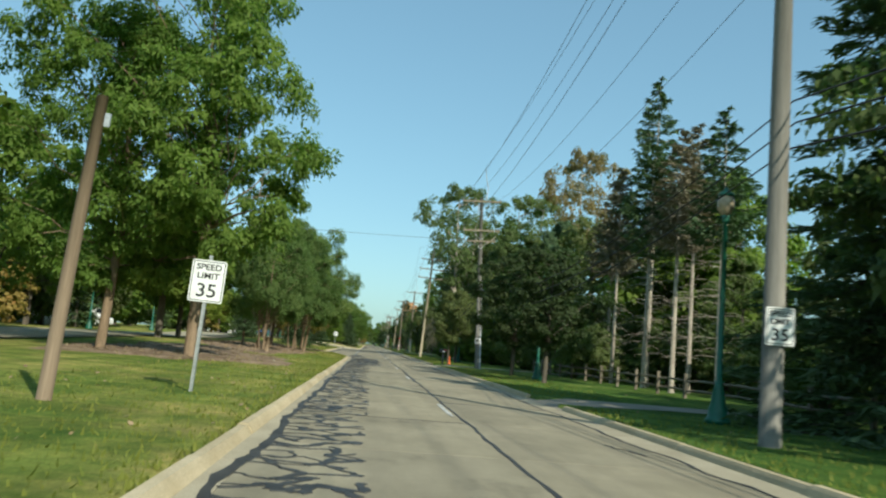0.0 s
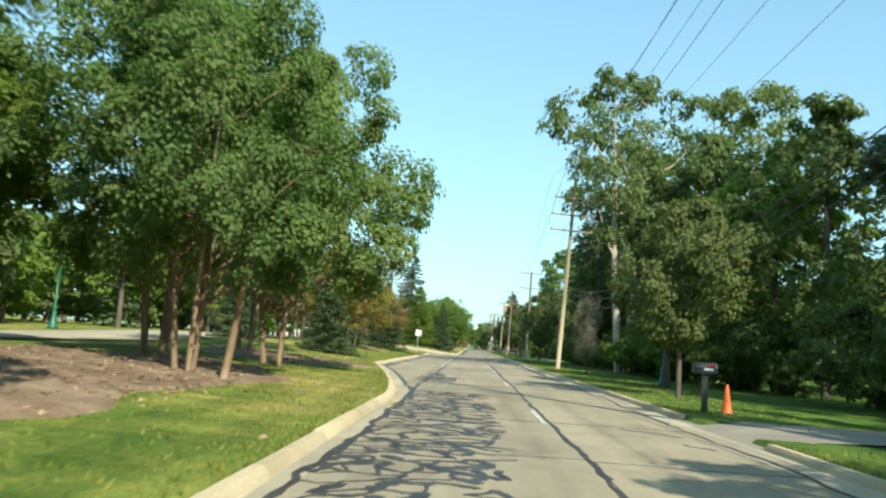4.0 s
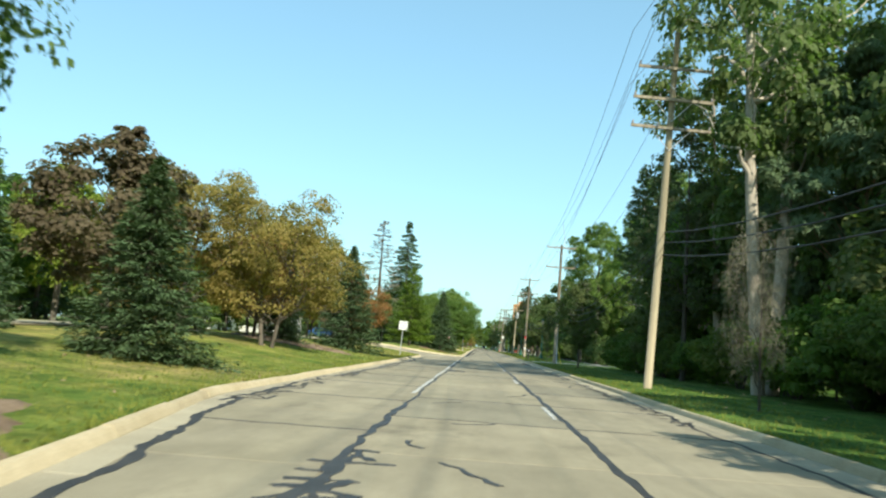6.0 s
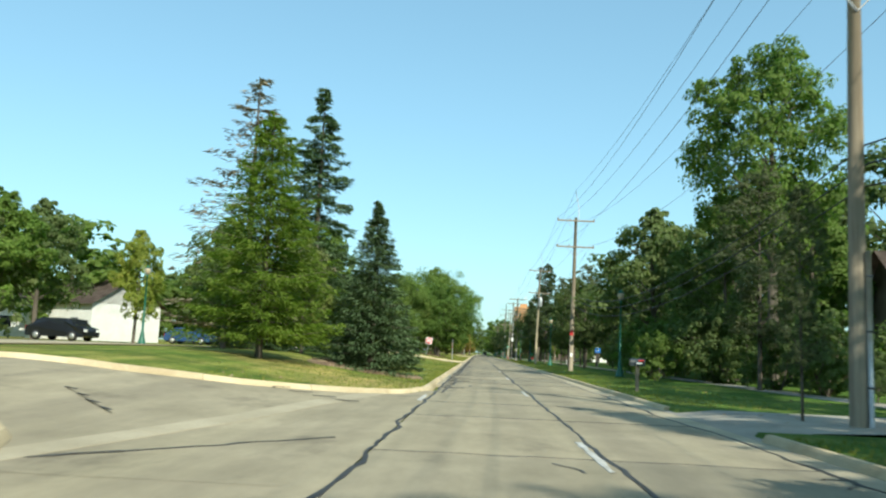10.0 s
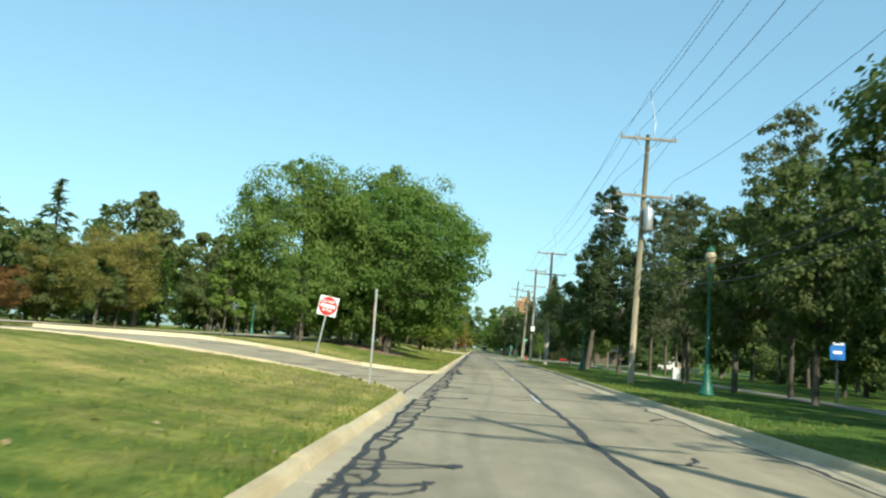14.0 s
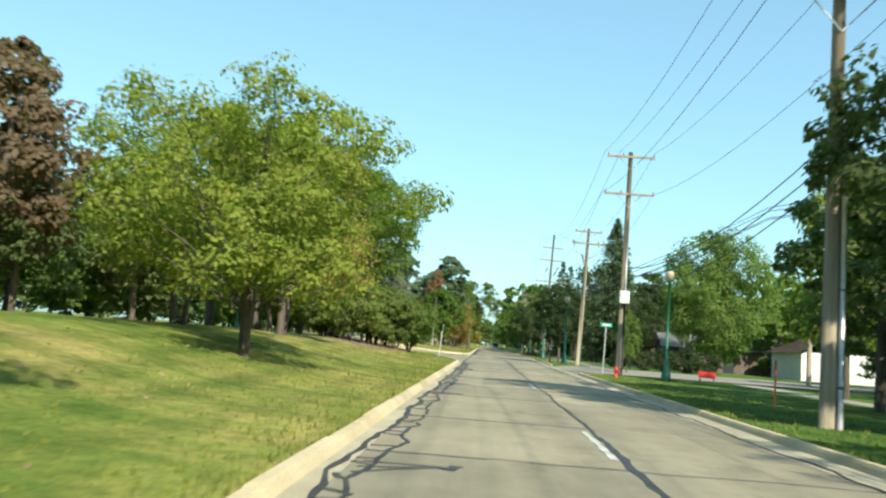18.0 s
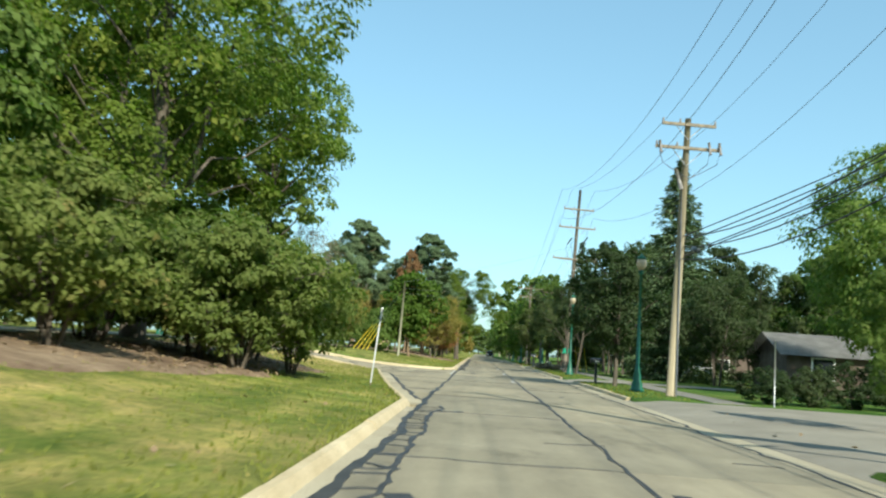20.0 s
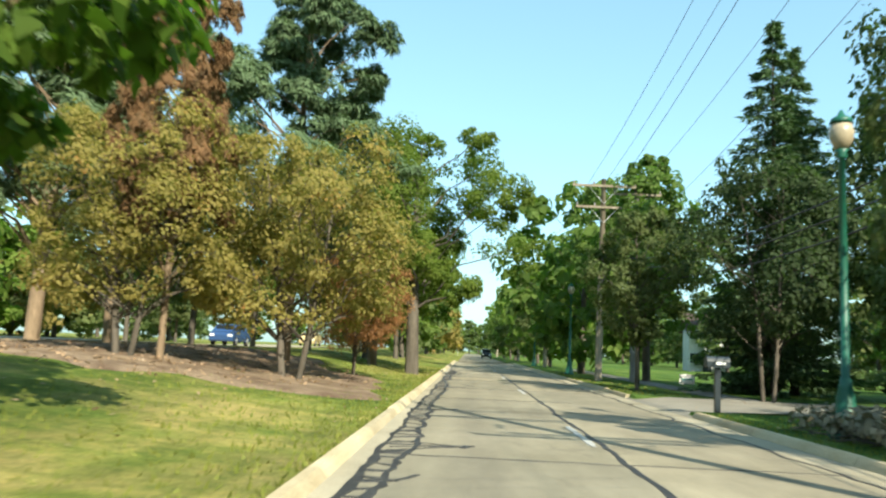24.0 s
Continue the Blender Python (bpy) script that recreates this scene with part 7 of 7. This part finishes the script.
for pts in (((-2.1, 241.0), (-6.0, 238.5)), ((-3.0, 246.5), (-9.0, 240.0)), ((-5.4, 168.5), (-2.9, 167.2)), ((-7.6, 162.6), (-5.8, 160.6)), ((-4.9, 156.6), (-2.2, 160.0)), ((-2.4, 358.0), (-9.0, 356.5)), ((-5.2, 352.4), (-2.0, 358.5))):
    a, b = pts
    mid = [Vector(a).lerp(Vector(b), f) for f in (0, 0.25, 0.5, 0.75, 1)]
    for p, q in zip(mid, mid[1:]):
        lift = max(float(land(p.x, p.y)), float(land(q.x, q.y))) - KERB
        seam(wander(p, q, 0.25, 0.03), 0.06, lift + 0.016)
# short stray cracks
for k in range(60):
    x, y = rr.uniform(-1.2, 3.9), rr.uniform(5, 430)
    a = rr.uniform(0, 6.28)
    L = rr.uniform(0.5, 1.8)
    seam(wander((x, y), (max(-1.3, min(4, x + L * math.cos(a))), y + L * math.sin(a)), 0.18, 0.05), rr.uniform(0.04, 0.1), 0.007)
# webs of sealant: wandering strips that close into cells
def web(xa, xb, y0, y1, cell=0.5, across=0.75, along=0.8, wide=0.07):
    y = y0
    while y < y1 - 0.1:
        end = min(y1, y + 4.0)
        cols = max(2, round((xb - xa) / 0.34) + 1)
        rows = max(2, round((end - y) / cell) + 1)
        node = [[Vector((xa + (xb - xa) * c / (cols - 1) + (rr.uniform(-0.17, 0.17) if c else 0), y + (end - y) * q / (rows - 1) + (rr.uniform(-0.42, 0.42) * cell if 0 < q < rows - 1 else 0))) for c in range(cols)] for q in range(rows)]
        vs, fs = [], []
        for q in range(rows):
            for c in range(cols):
                for q2, c2, chance in ((q, c + 1, across), (q + 1, c, along if c else 0.0), (q + 1, c + 1, 0.22), (q + 1, c - 1, 0.18)):
                    if q2 < rows and 0 <= c2 < cols and rr.random() < chance * (1 if c + 1 < cols or cols < 3 else 0.7):
                        v, f = ribbon(wander(node[q][c], node[q2][c2], 0.08, 0.03), wide * rr.choice((0.4, 0.6, 0.9, 1.2, 1.7)), 0.0075 + 0.0006 * rr.random())
                        fs += [tuple(i + len(vs) for i in g) for g in f]
                        vs += v
        if fs:
            part("tar_web", mesh_of("tar_web", vs, fs, (M_TAR,)), None, seal)
        y = end


def ladder(x0, y0, y1, gap=0.34, wide=0.09, rung=0.42, fan=9.0):
    """Two wavering strips beside the gutter with rungs between, and fans where a joint runs in."""
    y = y0
    while y < y1 - 0.1:
        end = min(y1, y + 6.0)
        vs, fs = [], []

        def lay(pts, w):
            v, f = ribbon(pts, w, 0.0078 + 0.0006 * rr.random())
            fs.extend(tuple(i + len(vs) for i in g) for g in f)
            vs.extend(v)

        inner = wander((x0 + gap * rr.uniform(0.6, 1.1), y), (x0 + gap * rr.uniform(0.6, 1.1), end), 0.22, 0.035)
        lay(inner, wide * rr.uniform(0.7, 1.1))
        q = y + 0.2
        while q < end:
            k = min(len(inner) - 1, int((q - y) / (end - y) * len(inner)))
            lay(wander((x0, q + rr.uniform(-0.15, 0.15)), inner[k], 0.1, 0.02), wide * rr.uniform(0.5, 1.1))
            q += rung * rr.uniform(0.5, 1.9)
        if rr.random() < 6.0 / fan:
            q = rr.uniform(y + 1, end - 1)
            tip = Vector((x0 + rr.uniform(0.7, 1.1), q))
            for j in range(rr.choice((2, 3, 4))):
                lay(wander((x0 + 0.1, q - 0.7 + 0.35 * j), tip + Vector((0, rr.uniform(-0.05, 0.05))), 0.12, 0.015), 0.05)
            lay(wander(tip - Vector((0.05, 0.15)), tip + Vector((0.05, 0.15)), 0.1, 0.01), 0.16)
        part("tar_web", mesh_of("tar_web", vs, fs, (M_TAR,)), None, seal)
        y = end


web(-1.5, -0.35, 6, 58, 0.42, 0.62, 0.45, 0.085)
web(-1.5, 0.5, 58, 78, 0.42, 0.66, 0.42, 0.1)
web(-1.9, -0.6, 84, 88, 0.6, 0.8, 0.7, 0.12)
web(-1.75, -1.0, 89, 93, 0.5, 0.8, 0.8, 0.1)
for a, b in ((99, 107), (110, 115), (121, 131), (134, 139)):
    web(-4.85, -4.25, a, b, 0.8, 0.7, 0.7, 0.07)
for a, b in ((100, 118), (122, 131), (150, 158)):
    web(3.95, 4.35, a, b, 0.8, 0.7, 0.6, 0.045)
web(-1.5, -0.8, 122.5, 124.5, 0.4, 0.9, 0.8, 0.08)
ladder(-1.5, 174, 233, 0.36, 0.075, 0.6)
web(-1.5, -0.75, 219.5, 222.5, 0.5, 0.7, 0.7, 0.06)
ladder(-1.5, 233, 262, 0.4, 0.09, 0.5, 7.0)
web(-1.5, -0.8, 252, 255, 0.4, 0.8, 0.7, 0.1)
ladder(-1.5, 262, 303, 0.3, 0.075, 0.7)
ladder(-1.5, 303, 331, 0.42, 0.11, 0.6)
ladder(-1.5, 367, 430, 0.4, 0.12, 0.4)
# broad patches where strips meet
for x, y, k in ((-0.9, 253.2, 1.0), (-0.75, 318.6, 1.3), (-1.3, 87.2, 1.4), (0.2, 77.4, 1.0), (-1.2, 123.2, 1.0), (-0.3, 360.5, 1.2), (1.6, 320.0, 0.8), (1.55, 113.5, 0.7)):
    seam(wander((x, y - 0.7 * k), (x + rr.uniform(-0.3, 0.3), y + 0.7 * k), 0.2, 0.04), 0.2 * k, 0.009)

m_, n_, l_, b_ = material("rubber_marks")
streak = noise_node(n_, l_, 2.2, 5, 0.75)
fade = ramp(n_, [(0.45, (0, 0, 0)), (0.8, (0.6, 0.6, 0.6))])
l_.new(streak.outputs["Fac"], fade.inputs["Fac"])
l_.new(fade.outputs["Color"], b_.inputs["Alpha"])
b_.inputs["Base Color"].default_value, b_.inputs["Roughness"].default_value = (0.05, 0.048, 0.045, 1), 0.9
tyre = thing("tyre_marks", Matrix(), "faint dark tyre marks curving over the crossover", "tyre marks", kind="structure")
for x0, y0, x1, y1, w in ((-6.6, 361.0, -2.6, 353.2, 0.7), (-5.2, 359.5, -2.2, 354.0, 0.5), (-7.4, 357.2, -3.6, 353.0, 0.5)):
    rows = []
    for f in np.linspace(0, 1, 14):
        x, y = x0 + (x1 - x0) * f - 0.8 * math.sin(math.pi * f) * (x0 < -1), y0 + (y1 - y0) * f
        z = max(0.0, float(land(x, y)) - KERB) + (0.012 if x < -1.7 else 0.004)
        rows.append([(x - w / 2, y - w / 4, z), (x, y, z + 0.001), (x + w / 2, y + w / 4, z)])
    part("mark", mesh_of("mark", [p for r in rows for p in r], [(3 * i + j, 3 * i + j + 1, 3 * i + j + 4, 3 * i + j + 3) for i in range(13) for j in range(2)], (m_,)), None, tyre)

mark = thing("lane_marking", Matrix(), "worn white paint lines on the concrete road", "road marking", kind="structure")
for a in (11.0, 25.6, 42.2, 55.2, 70.2, 84.6, 99.2, 113.9, 128.3, 142.8, 157.7, 173.9, 189.5, 204.8, 235.6, 249.3, 262.5, 275.9, 289.4, 304.8, 348.9, 361.6, 375.9, 388.9, 403, 417, 431):
    vs, fs = ribbon(wander((1.46, a), (1.46, a + 3.2), 0.2, 0.004), 0.11, 0.0085)
    part("dash", mesh_of("dash", vs, fs, (M_PAINT,)), None, mark)
for a, b in ((104, 113), (114, 124), (125, 135), (136, 143), (146, 151), (169.5, 172.5), (355.5, 359.0), (359.6, 364.0)):
    vs, fs = ribbon(wander((-1.64, a), (-1.64, b), 0.25, 0.006), 0.12, 0.0095)
    part("line", mesh_of("line", vs, fs, (M_PAINT,)), None, mark)

# blades of grass that stand above the mown lawn beside the kerbs
rg = np.random.default_rng(77)
n = 90000
gy = rg.uniform(4, 430, n)
side = rg.random(n) < 0.6
off = rg.random(n) ** 1.8
gx = np.where(side, left_edge(gy) - 0.2 - off * 5.0, 4.97 + off * 4.0)
ok = np.ones(n, bool)
for c in CROSS:
    ok &= ~(side & (gy > near_edge(c, gx) - 0.3) & (gy < far_edge(c, gx) + 0.3))
for a, b, w in DRIVES:
    ok &= ~(~side & (gy > a - 1.6) & (gy < b + 1.6))
ok &= ~(~side & (gy > 339) & (gx > 7.4))
gx, gy = gx[ok], gy[ok]
n = len(gx)
gz = land(gx, gy)
q = rg.random(n) * 6.283
hgt = 0.045 + 0.06 * rg.random(n) ** 2
lean_x, lean_y = rg.normal(size=n) * 0.03, rg.normal(size=n) * 0.03
wd = 0.012 + 0.014 * rg.random(n)
vs = np.stack([np.stack([gx - wd * np.cos(q), gy - wd * np.sin(q), gz - 0.01], 1), np.stack([gx + wd * np.cos(q), gy + wd * np.sin(q), gz - 0.01], 1), np.stack([gx + lean_x, gy + lean_y, gz + hgt], 1)], 1).reshape(-1, 3)
me = bpy.data.meshes.new("grass")
me.vertices.add(3 * n)
me.vertices.foreach_set("co", vs.astype(np.float32).ravel())
me.loops.add(3 * n)
me.loops.foreach_set("vertex_index", np.arange(3 * n, dtype=np.int32))
me.polygons.add(n)
me.polygons.foreach_set("loop_start", np.arange(0, 3 * n, 3, dtype=np.int32))
me.materials.append(LEAF["grass"])
me.update()
tagged(new("grass", me), "short blades of yellowing mown grass beside the kerbs", "grass", kind="stuff")

# dry leaves and litter on the lawn
n = 2600
gy = rg.uniform(8, 430, n)
side = rg.random(n) < 0.7
gx = np.where(side, left_edge(gy) - 0.3 - rg.random(n) * 6, 5.1 + rg.random(n) * 6)
for c in CROSS:
    keep = ~(side & (gy > near_edge(c, gx) - 0.3) & (gy < far_edge(c, gx) + 0.3))
    gx, gy, side = gx[keep], gy[keep], side[keep]
gz = land(gx, gy) + 0.03
n = len(gx)
p = np.stack([gx, gy, gz], 1)
u = rg.normal(size=(n, 3)) * [1, 1, 0.35]
u /= np.linalg.norm(u, axis=1)[:, None]
v = np.cross(u, rg.normal(size=(n, 3)) * 0.4 + [0, 0, 1])
v /= np.linalg.norm(v, axis=1)[:, None]
k = (0.025 + 0.035 * rg.random(n))[:, None]
tagged(new("fallen_leaves", quads("fallen_leaves", np.stack([p - u * k, p - v * k * 0.6, p + u * k, p + v * k * 0.6], 1).reshape(-1, 3), LEAF["litter"])), "scattered dry tan leaves and litter on the lawn", "leaves", kind="stuff")
